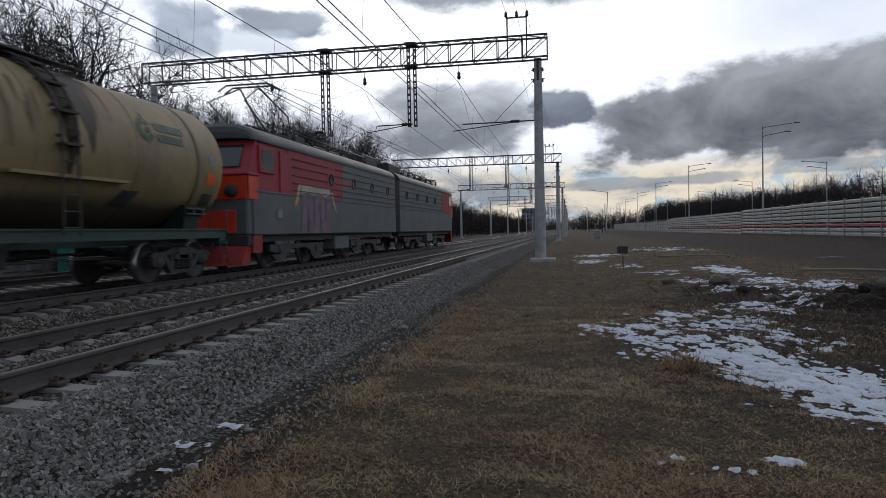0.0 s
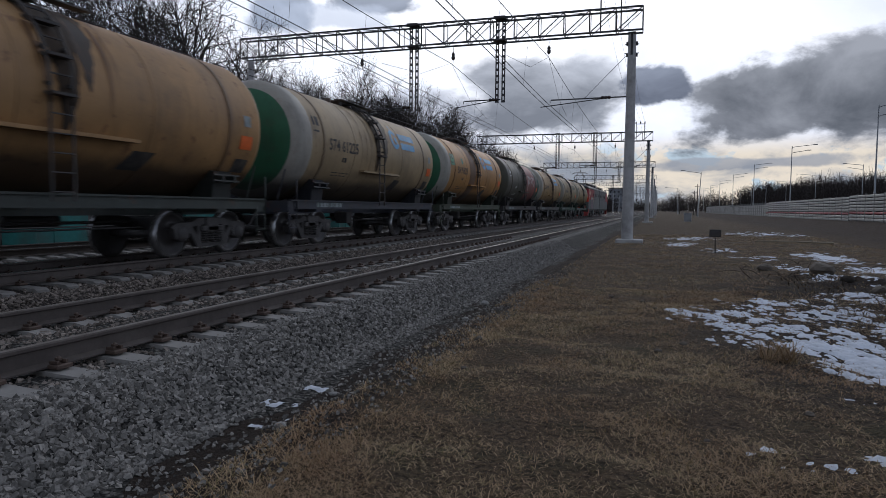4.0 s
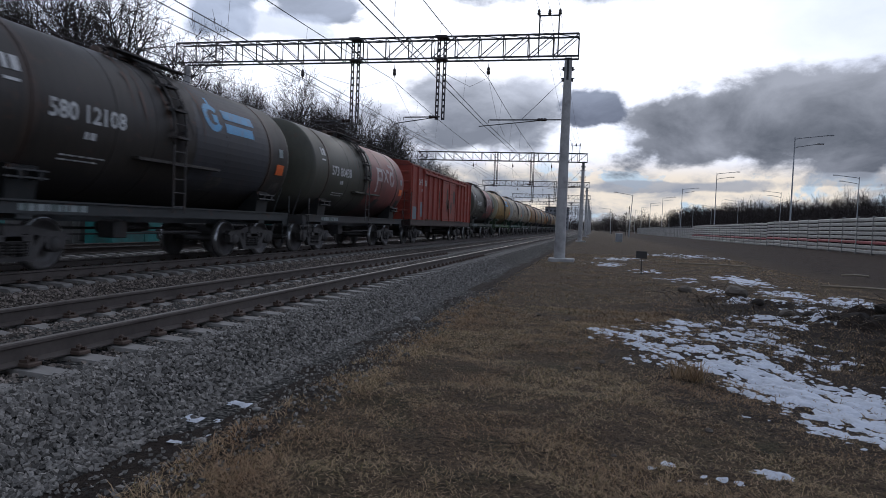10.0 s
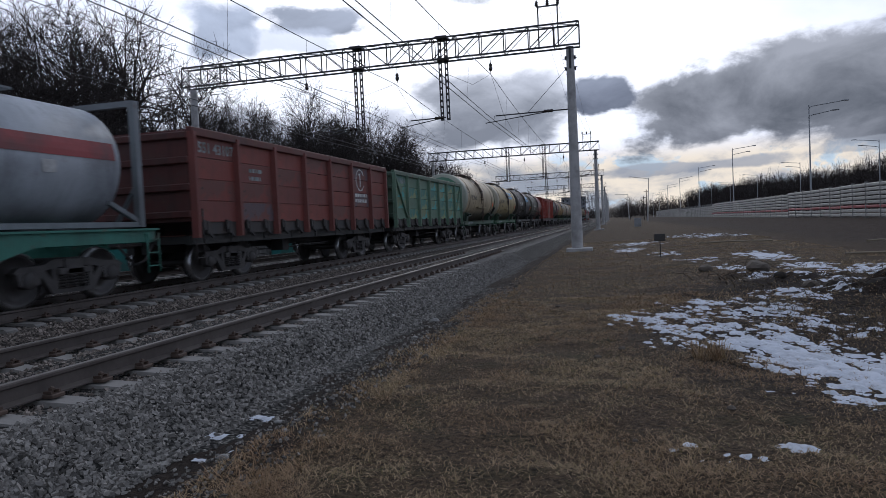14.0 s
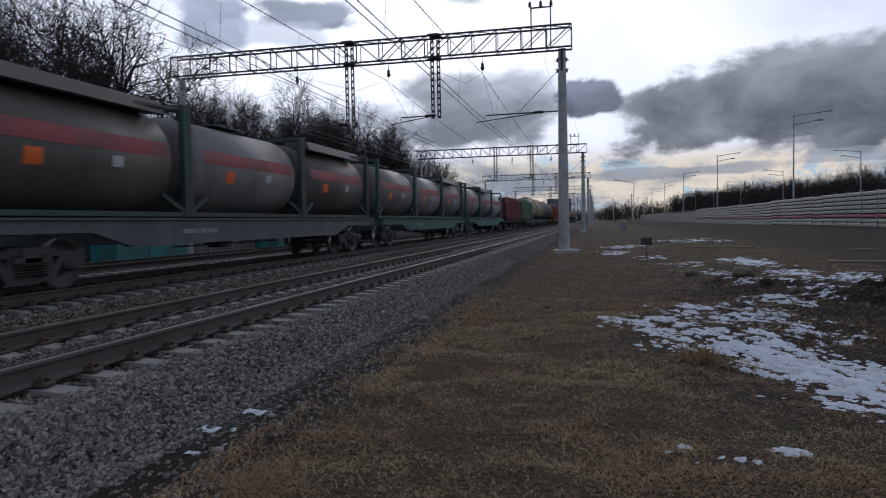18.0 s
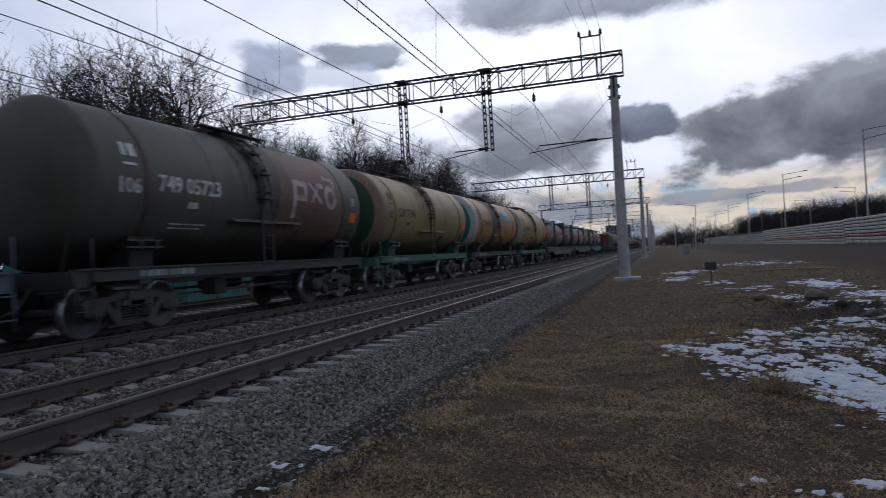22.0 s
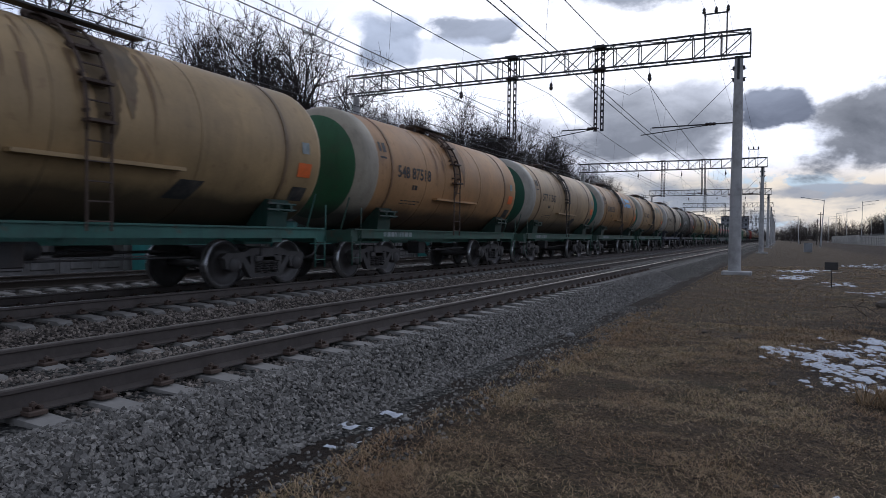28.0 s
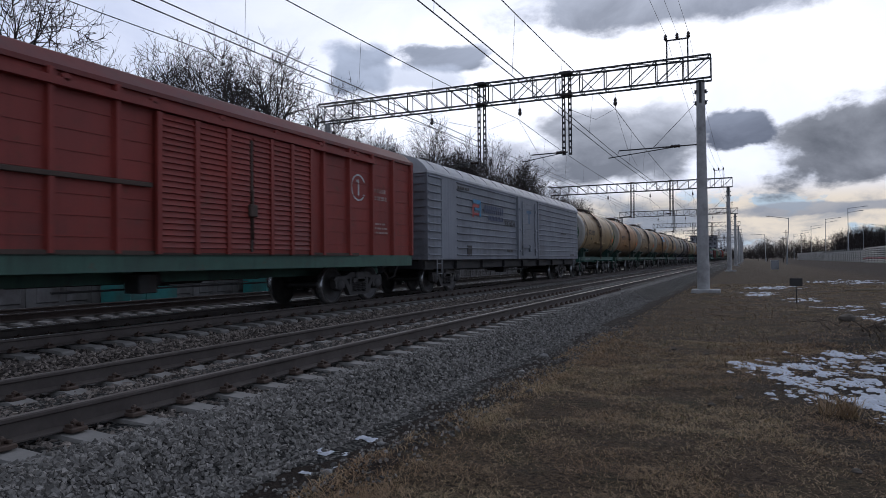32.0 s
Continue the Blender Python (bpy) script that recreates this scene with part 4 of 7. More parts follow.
def frame_build():
    b = Build()
    for s in (-1, 1):
        x0, x1 = sorted((s * 1.28, s * 1.38))
        b.box(x0, x1, -5.2, 5.2, 1.0, 1.23)
        x0, x1 = sorted((s * 1.18, s * 1.42))
        b.box(x0, x1, -5.4, 5.4, 1.20, 1.235)
        x0, x1 = sorted((s * .1, s * .30))
        b.box(x0, x1, -5.3, 5.3, .86, 1.2)
    for y in (-5.35, -3.9, 3.9, 5.35):
        b.box(-1.36, 1.36, y - .15, y + .15, .92, 1.2)
    for y in (-2.2, 0, 2.2):
        b.box(-1.3, 1.3, y - .05, y + .05, 1.0, 1.15)
    return b


def logo_oval():
    """A round badge with two bars of lettering beside it, as plain shapes."""
    return shapes((ring_shape(.20, .36, 24, 40, 330), -1.1, .0), (slab(.2, .2, 2, 2), -.98, -.02), (slab(.08, .35, 2, 3), -1.05, .38), (slab(1.45, .26, 10, 3), .12, .16), (slab(1.3, .24, 10, 3), .05, -.2))


def shrunk(shape, k):
    return [(p[0] * k, p[1] * k) for p in shape[0]], shape[1]


M_SIGN_PALE = plain("worn_white_sign_paint", (.46, .38, .36), .6, 0, 30, .25, (.22, .12, .11), .6, 0)
M_GREEN_DARK = plain("dull_green_logo_paint", (.035, .085, .05), .6, 0, 30, .3, (.2, .19, .13), .5, 0)


def logo_rail():
    """Large three-part slanted sign as plain bent bars."""
    return shapes((slab(.14, .80, 2, 6, .2), -.98, -.14), (slab(.52, .13, 4, 2), -.74, .20), (slab(.13, .34, 2, 3, .2), -.52, .07), (slab(.44, .12, 4, 2), -.74, -.11),
                  (slab(.12, .44, 2, 4, .95), -.10, .04), (slab(.12, .44, 2, 4, -.95), -.10, .04), (slab(.26, .12, 2, 2), .16, .22),
                  (ring_shape(.14, .27, 20, 0, 360), .55, -.02), (slab(.13, .46, 2, 5, .2), .78, .24), (slab(.42, .12, 3, 2), .60, .44))


def logo_letters():
    return shapes((slab(.13, .5, 2, 5), -.62, 0), (slab(.3, .13, 3, 2), -.42, .18), (slab(.3, .13, 3, 2), -.42, -.18), (slab(.3, .12, 3, 2), -.42, 0),
                  (slab(.5, .13, 4, 2), .08, .18), (slab(.13, .45, 2, 5), .08, -.02), (slab(.13, .5, 2, 5), .5, 0), (slab(.4, .13, 3, 2), .66, .18), (slab(.35, .13, 3, 2), .66, -.18), (slab(.35, .12, 3, 2), .66, 0))


def small_print(rows, w, h=.05, gap=.10, seed=0):
    """Rows of unreadable small lettering as short bars."""
    r = random.Random(seed)
    items = []
    for i in range(rows):
        x = -w / 2
        while x < w / 2:
            k = r.uniform(.05, .22)
            items.append((slab(k, h, 1, 1), x + k / 2, -i * gap))
            x += k + .04
    return shapes(*items)


def spill_build(seed, c, hw, jag, r, drop):
    """Dried spill from the hatch down both sides: widest on top, ragged, thinning into drips."""
    q = random.Random(seed)
    n, v, f = 84, [], []
    ea = eb = 0.0
    a0, a1 = 90 - drop, 90 + drop
    for i in range(n + 1):
        a = a0 + (a1 - a0) * i / n
        ea, eb = ea * .72 + q.uniform(-1, 1) * jag, eb * .72 + q.uniform(-1, 1) * jag
        w = hw * (1.02 - (abs(a - 90) / drop) ** 1.5)
        a = radians(a)
        for k in range(5):
            y = c + (k / 4 * 2 - 1) * w + (ea * (1 - k / 4) + eb * k / 4) * (.3 + .7 * w / hw)
            v.append((r * math.cos(a), y, BZ + r * math.sin(a)))
    for i in range(n):
        for k in range(4):
            f.append((i * 5 + k, i * 5 + k + 1, i * 5 + k + 6, i * 5 + k + 5))
    return Build().add(v, f, True)


def streaks_build(seed, n, y0, y1, r):
    """Thin rust runs down the near side."""
    q = random.Random(seed)
    b = Build()
    for _ in range(n):
        y, a, w, L = q.uniform(y0, y1), radians(q.uniform(20, 80)), q.uniform(.015, .06), radians(q.uniform(18, 60))
        v, f = [], []
        for i in range(9):
            t = a - L * i / 8
            k = w * (1 - i / 9) * q.uniform(.6, 1.2)
            y += q.uniform(-.012, .012)
            v += [(r * math.cos(t), y - k, BZ + r * math.sin(t)), (r * math.cos(t), y + k, BZ + r * math.sin(t))]
        b.add(v, [(2 * i, 2 * i + 1, 2 * i + 3, 2 * i + 2) for i in range(8)], True)
    return b


def tank_wagon(o):
    """o: barrel, rear (end paint), ring (end rim paint), frame colours; number, logo, half (front half paint), band, style"""
    v = thing("tank_wagon", o["label"], "tank wagon", "tank wagons of the train")
    warm = tuple(c * k for c, k in zip(o["barrel"], (.96, .84, .66)))
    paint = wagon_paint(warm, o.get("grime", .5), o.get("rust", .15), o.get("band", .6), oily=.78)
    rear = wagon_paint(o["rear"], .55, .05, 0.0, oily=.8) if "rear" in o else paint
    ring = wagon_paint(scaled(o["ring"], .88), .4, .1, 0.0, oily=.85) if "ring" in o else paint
    fr = wagon_paint(o.get("frame", (.07, .072, .07)), .6, .25, 0.0)
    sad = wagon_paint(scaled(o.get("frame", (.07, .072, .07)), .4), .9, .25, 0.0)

    def halfbarrel(a, b):
        return Build().lathe([(a + (b - a) * i / 6, BR) for i in range(7)], 48, "y", (0, 0, BZ))
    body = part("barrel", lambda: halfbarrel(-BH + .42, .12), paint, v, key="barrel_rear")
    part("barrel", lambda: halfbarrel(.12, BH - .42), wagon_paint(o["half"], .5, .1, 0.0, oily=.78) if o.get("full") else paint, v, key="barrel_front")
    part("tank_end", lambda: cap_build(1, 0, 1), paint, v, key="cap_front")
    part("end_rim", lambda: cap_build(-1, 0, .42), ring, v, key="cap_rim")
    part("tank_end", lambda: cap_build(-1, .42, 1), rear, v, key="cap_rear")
    if "ring" in o:
        part("end_band", lambda: Build().lathe([(-BH + .40, BR + .001), (-BH + .43, BR + .006), (-BH + .80, BR + .006), (-BH + .82, BR + .001)], 48, "y", (0, 0, BZ)), ring, v, "pale painted band behind the tank end", key="endband")
    k, var = o.get("band", .6), sum(map(ord, o["label"])) % 4
    soot = mixed(warm, (.02, .016, .014), .55 + .4 * k)
    part("spill_stain", lambda: spill_build(var, (.30, .42, .22, .36)[var], (.62, .52, .75, .48)[var], .05, BR + .009, (112, 96, 104, 88)[var]), wagon_paint(mixed(warm, (.022, .017, .014), min(.94, .38 + .6 * k)), .8, .3, 0.0, oily=.78), v, "brown dried spill below the hatch", key=("spill", var))
    part("spill_stain", lambda: spill_build(var + 9, (-.28, -.1, -.34, -.05)[var], (.36, .42, .30, .44)[var], .045, BR + .016, 118), wagon_paint(soot, .8, .15, 0.0, .8, .9), v, "dark dried spill beside the ladder", key=("spill2", var))
    tagged(part("rust_stain", lambda: streaks_build(var + 3, 16, -1.6, 1.2, BR + .012), wagon_paint(mixed(warm, (.11, .045, .025), .45 + .3 * k), .5, .3, 0.0), v, "thin rust runs", key=("streaks", var)), kind="stuff")
    rusty = wagon_paint(mixed(warm, (.07, .04, .028), .62), .6, .4, 0.0, oily=.78)
    for y in (-2.05, -.9, 1.75):
        part("weld_seam", lambda: Build().lathe([(-.018, BR + .001), (-.012, BR + .007), (.012, BR + .007), (.018, BR + .001)], 48, "y", (0, 0, BZ)), wagon_paint(scaled(warm, .72), .7, .3, 0.0, oily=.78), v, key="weld", at=(0, y, 0))
    for y in (-3.95, 3.95):
        part("tank_strap", lambda y=y: hoop_build(y, .075), rusty, v, key=("hoop", y))
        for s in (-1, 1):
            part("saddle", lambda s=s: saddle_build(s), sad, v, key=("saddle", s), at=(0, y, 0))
    if "sash" in o:
        c, hw, tone = (*o["sash"], (.075, .072, .072))[:3]
        part("dark_band", lambda: Build().lathe([(c - hw, BR + .004), (c - hw + .03, BR + .011), (c + hw - .03, BR + .011), (c + hw, BR + .004)], 48, "y", (0, 0, BZ)), wagon_paint(tone, .7, .25, 0.0, oily=.78), v, "dark stained band round the barrel", key=("sash", c, hw))
    for i, (y, z, w, h) in enumerate(o.get("patches", ())):
        part("paint_patch", on_barrel(slab(w, h, 3, 5), BR + .011, BZ, y, z), M_GREEN_MARK, v, "bright green paint patch")
    part("sill_lettering", lambda: on_side(small_print(1, 1.3, .12, .2, 12), 1.383, -3.4, 1.11), M_FAINT_MARK, v, key="sillprint")
    part("filling_hatch", hatch_build, M_RUST_IRON, v, key="hatch")
    part("walkway", platform_build, M_STEEL_DARK, v, key="platform")
    for s in (-1, 1):
        part("ladder", lambda s=s: tank_ladder_build(s), M_RUST_IRON if o.get("rustladder") else M_STEEL_DARK, v, key=("tladder", s))
        part("stanchion", lambda s=s: Build().tube([(.95, s * 5.35, 1.2), (1.2, s * 5.35, 2.0)], .02, 5), fr, v, key=("stan", s))
    part("underframe", frame_build, fr, v, key="tank_frame")
    for y in (-5.3, 5.3):
        part("step", lambda y=y: step_build(y), M_STEEL_DARK if o.get("darkstep") else fr, v, key=("step", y))
    running_gear(v, 12.02, 7.8, 5.4)
    if "half" in o and not o.get("full"):
        part("painted_panel", lambda: on_barrel(slab(3.35, 2.75, 8, 18), BR + .006, BZ, 2.15, BZ + .12), wagon_paint(o["half"], .5, .1, 0.0, oily=.78), v, "faded red painted panel", key="redpanel")
    num = o.get("number")
    ink = {"k": M_BLACK_MARK, "w": M_WHITE_MARK, "b": M_BLUE_MARK}[o.get("ink", "k")]
    if num:
        part("number_lettering", lambda: on_barrel(text_mesh(num, .31), BR + .012, BZ, -2.75, BZ - .02), ink, v)
    part("small_lettering", lambda: on_barrel(shapes((small_print(1, .26, .13, .16, 3), 0, 0), (small_print(2, .9, .03, .09, 5), -.1, -.4)), BR + .012, BZ, -2.7, BZ - .38), ink, v, key=("print", o.get("ink", "k")))
    part("side_mark", lambda: on_barrel(shapes((slab(.10, .26, 1, 4), -.09, 0), (slab(.16, .26, 1, 4), .11, 0), (slab(.3, .05, 1, 1), 0, -.28)), BR + .012, BZ, -4.35, BZ + .55), ink, v, key=("mark", o.get("ink", "k")))
    if "mark" in o:
        part("class_mark", lambda: on_barrel(text_mesh(o["mark"], .27), BR + .012, BZ, -4.4, BZ - .12), ink, v)
    if "logo" in o:
        shape, mat, y, z = {"oval": (logo_oval(), M_BLUE_MARK, 2.35, BZ + .62), "rail": (shrunk(logo_rail(), 1.28), M_SIGN_PALE, 2.45, BZ + .2),
                            "letters": (logo_letters(), M_TEAL_MARK, 2.5, BZ + .6), "green": (shrunk(logo_oval(), .72), M_GREEN_DARK, 2.9, BZ + .55)}[o["logo"]]
        part("logo", lambda: on_barrel(shape, BR + .012, BZ, y, z), mat, v, "plain painted company sign", key=("logo", o["logo"]))
    # hazard plates near the front end
    part("hazard_plate", lambda: on_barrel(slab(.42, .30, 2, 3), BR + .016, BZ, 4.55, BZ - .35), M_ORANGE, v, "orange hazard plate", key="hazard")
    part("hazard_label", lambda: on_barrel(slab(.24, .24, 2, 3), BR + .016, BZ, 4.55, BZ + .12), M_FAINT_MARK if o.get("label_white", True) else M_RED_MARK, v, key=("hlabel", o.get("label_white", True)))
    part("data_plate", lambda: on_barrel(slab(.46, .34, 2, 3), BR + .014, BZ, 4.55, BZ - .85), M_BLACK_MARK, v, "small black data panel", key="dataplate")
    if o.get("end_stain"):
        prof = [(-(BH - .42 + .42 * math.sin(math.pi / 2 * f)) - .006, BR * math.cos(math.pi / 2 * f) ** .75) for f in np.linspace(.30, .93, 8)]
        part("end_stain", lambda: Build().lathe(prof, 20, "y", (0, 0, BZ), radians(-118), radians(-22)), wagon_paint((.02, .02, .018), .5, .1, 0), v, "black oily stain down the tank end", key="endstain")
    if o.get("patch", True):
        part("paint_patch", lambda: on_barrel(slab(.55, .42, 3, 4, .5), BR + .010, BZ, 1.6, BZ - .95), M_BLACK_MARK, v, "black paint patch", key="patch")
    if o.get("rail", True):
        part("handrail", lambda: Build().box(BR - .12, BR + .05, -1.5, 1.35, BZ - .66, BZ - .60), paint, v, key="hrail")
    return v


def body_frame(v, half, col, z0=.95, z1=1.25, inset=0.0):
    def fb():
        b = Build()
        for s in (-1, 1):
            x0, x1 = sorted((s * (1.38 - inset), s * (1.50 - inset)))
            b.box(x0, x1, -half, half, z0, z1)
            x0, x1 = sorted((s * .1, s * .3))
            b.box(x0, x1, -half, half, .72, 1.1)
        for y in np.linspace(-half + .1, half - .1, 9):
            b.box(-1.4, 1.4, y - .07, y + .07, z0 + .02, z1 - .05)
        return b
    return part("underframe", fb, wagon_paint(col, .6, .2, 0), v, key=("bodyframe", half, inset, z0))


def posts_build(ys, x, z0, z1, w=.14, d=.09):
    b = Build()
    for y in ys:
        b.prism([(x - .02, y - w / 2), (x + d, y - w / 2 * .6), (x + d, y + w / 2 * .6), (x - .02, y + w / 2)], "z", z0, z1)
    return b


def emblem_ring():
    return shapes((ring_shape(.36, .41, 28, 30, 330), 0, 0), (slab(.07, .5, 1, 3), 0, 0), (slab(.15, .06, 2, 1), -.06, .2))


def covered_wagon(label, half, col, louvre, number, frame_col):
    """Covered wagon with ribbed sides, a sliding door and a rounded roof."""
    v = thing("covered_wagon", label, "covered wagon", "covered wagons of the train")
    W, z0, z1 = 1.48, 1.25, 3.95
    rise = 1.0 if louvre else .5
    p = wagon_paint(col, .35, .25, 0)
    part("side_wall", lambda: Build().box(W - .05, W, -half, half, z0, z1), p, v, key=("cwside", half))
    part("side_wall", lambda: Build().box(-W, -W + .05, -half, half, z0, z1), p, v, key=("cwside2", half))
    for s in (-1, 1):
        def endw(s=s):
            y0, y1 = sorted((s * half, s * (half - .06)))
            b = Build().prism([(-W + .05, z0), (W - .05, z0), (W - .05, z1), (1.15, z1 + .32 * rise), (.6, z1 + .5 * rise), (-.6, z1 + .5 * rise), (-1.15, z1 + .32 * rise), (-W + .05, z1)], "y", y0, y1)
            return b
        ya, yb = sorted((s * half, s * (half + .05)))
        for k in range(6):
            part("end_rib", lambda ya=ya, yb=yb: Build().box(-W + .1, W - .1, ya, yb, 0, .14, .03), p, v, key=("cwrib", half, s), at=(0, 0, z0 + .35 + k * .48))
        yc, yd = sorted((s * (half - .05), s * (half + .07)))
        for x in (-W, W - .1):
            part("corner_post", lambda yc=yc, yd=yd: Build().box(-.02, .12, yc, yd, z0, z1), p, v, key=("cwcorner", half, s), at=(x, 0, 0))
        part("end_wall", endw, p, v, key=("cwend", louvre, s))

    def roof():
        out = [(W + .06, z1 - .02), (W + .05, z1 + .06), (1.2, z1 + .34 * rise), (.7, z1 + .52 * rise), (0, z1 + .60 * rise)]
        out = out + [(-x, z) for x, z in out[-2::-1]]
        return Build().prism(out, "y", -half - .08, half + .08)
    part("roof", roof, wagon_paint(scaled(col, .6), .5, .3, 0), v, key=("cwroof", louvre))
    ribs = [y for y in np.linspace(-half + .07, half - .07, 15)]
    door0, door1 = (-1.42, 2.78) if louvre else (-1.3, 2.6)
    for y in ribs:
        if not (door0 - .1 < y < door1 + .1):
            part("side_post", lambda: posts_build([0], W, z0, z1), p, v, key="cwpost", at=(0, y, 0))
    # board seams
    if louvre:
        for k in range(8):
            part("side_seam", lambda: Build().box(W - .01, W + .012, -half, half, 0, .02), p, v, key=("seam", half), at=(0, 0, z0 + .25 + k * .32))
    d = new("door")
    d.parent = v
    part("door_panel", lambda: Build().box(W + .03, W + .07, door0, door1, z0 + .02, z1 - .28), p, d, key=("cwdoor", louvre))
    if louvre:
        for y0, y1 in ((-1.42, -.67), (-.57, .13), (.23, .78), (.90, 1.40), (1.50, 2.08), (2.18, 2.78)):
            def louv(y0=y0, y1=y1):
                b = Build()
                for k in range(22):
                    z = z0 + .10 + k * .105
                    b.prism([(W + .07, z), (W + .105, z + .01), (W + .07, z + .085)], "y", y0, y1)
                return b
            part("louvre_slats", louv, p, d, key=("louv", y0))
        for y in (-1.47, -.62, .18, 1.45, 2.13, 2.83):
            part("door_post", lambda: Build().box(W + .05, W + .12, -.05, .05, z0, z1 - .28), p, d, key="doorpost", at=(0, y, 0))
        part("guide_bar", lambda: Build().box(W + .04, W + .10, -4.3, -1.6, 2.36, 2.44, .01), M_RUST_IRON, v, "rusty horizontal guide bar", key="guidebar")
        part("door_gap", lambda: Build().box(W + .06, W + .10, .81, .87, z0 + .05, z1 - .4), M_RUST_IRON, d, key="doorgap")
    else:
        for y in (-1.25, .6, .72, 2.55):
            part("door_post", lambda: Build().box(W + .05, W + .11, -.06, .06, z0, z1 - .28), p, d, key="doorpost2", at=(0, y, 0))
        for z in (z0 + .12, z0 + .62, z0 + 1.15, z0 + 1.7, z1 - .4):
            part("door_seam", lambda: Build().box(W + .05, W + .085, door0, door1, -.014, .014), wagon_paint(scaled(col, .5), .6, .3, 0), d, key="doorrail", at=(0, 0, z))
    part("door_lock", lambda: Build().box(W + .08, W + .17, -.12, .1, z0 + .75, z0 + 1.0, .02).tube([(W + .12, .0, z0 + .3), (W + .12, 0, z0 + 1.3)], .02, 6), M_RUST_IRON, d, key="doorlock", at=(0, .84 if louvre else .25, 0))
    part("door_track", lambda: Build().box(W, W + .14, -half * .72, half * .72, z1 - .26, z1 - .14), p, v, key=("dtrack", half))
    part("door_sill", lambda: Build().box(W, W + .06, -half * .62, half * .62, z0 - .02, z0 + .05), M_RUST_IRON, v, key=("dsill", half))
    for k in range(7):
        part("door_roller", lambda: Build().tube([(W + .06, 0, z1 - .12), (W + .14, 0, z1 - .12)], .06, 8), p, v, key=("roller",), at=(0, -half * .6 + half * 1.2 * k / 6, 0))
    if not louvre:
        for i, (y, z, w, h) in enumerate(((-1.9, 2.45, .42, .75), (.05, 2.55, .30, 1.0), (2.0, 2.75, .34, .62), (1.2, 2.15, .25, .45))):
            q = random.Random(i)
            rim = [(math.cos(a) * w * q.uniform(.6, 1), math.sin(a) * h * q.uniform(.6, 1)) for a in np.linspace(0, 2 * math.pi, 22)[:-1]]
            part("soot_smudge", on_side((rim, [tuple(range(21))]), W + (.078 if door0 + .3 < y < door1 - .3 else .006), y, z), wagon_paint((.075, .03, .024), .8, .2, 0), v, "dark soot smudge")
    part("emblem", lambda: on_side(shrunk(emblem_ring(), .85), W + .012, half - (2.95 if louvre else 1.9), z0 + 1.75), M_WHITE_MARK, v, key=("cwemb", louvre))
    part("small_lettering", lambda: on_side(shapes((small_print(2, .75, .11, .2, 4), 0, 0), (small_print(3, .7, .05, .12, 8), 0, -.9)), W + .012, half - (1.9 if louvre else 1.0), z0 + 1.75), M_FADED_MARK, v, key=("cwprint", louvre))
    if number:
        part("number_lettering", lambda: on_side(text_mesh(number, .30), W + .012, -half + 2.2, z0 + 1.95), M_WHITE_MARK, v)
        part("small_lettering", lambda: on_side(small_print(1, .3, .14, .2, 3), W + .012, -half + 2.2, z0 + 1.55), M_WHITE_MARK, v)
        part("repair_patch", lambda: on_side(slab(.72, .62), W + .008, -half + .75, z0 + .35), wagon_paint((.26, .33, .36), .3, .2, 0), v, "pale blue-grey repair panel")
        part("repair_patch", lambda: on_side(slab(.55, .75), W + .008, -half + 2.15, z0 + .55), wagon_paint((.22, .26, .28), .3, .2, 0), v, "pale blue-grey repair panel")
    body_frame(v, half, frame_col)
    part("end_ladder", lambda: ladder_build([(W - .12, -half - .1, .5), (W - .12, -half - .1, 2.6)], .35, .3, .018, (1, 0, 0)), M_STEEL_DARK, v, key=("cwlad", half))
    part("step", lambda: step_build(-half + .3), M_STEEL_DARK, v, key=("cwstep", half))
    running_gear(v, half * 2 + 1.12, half * 2 - 4.6, half)
    return v


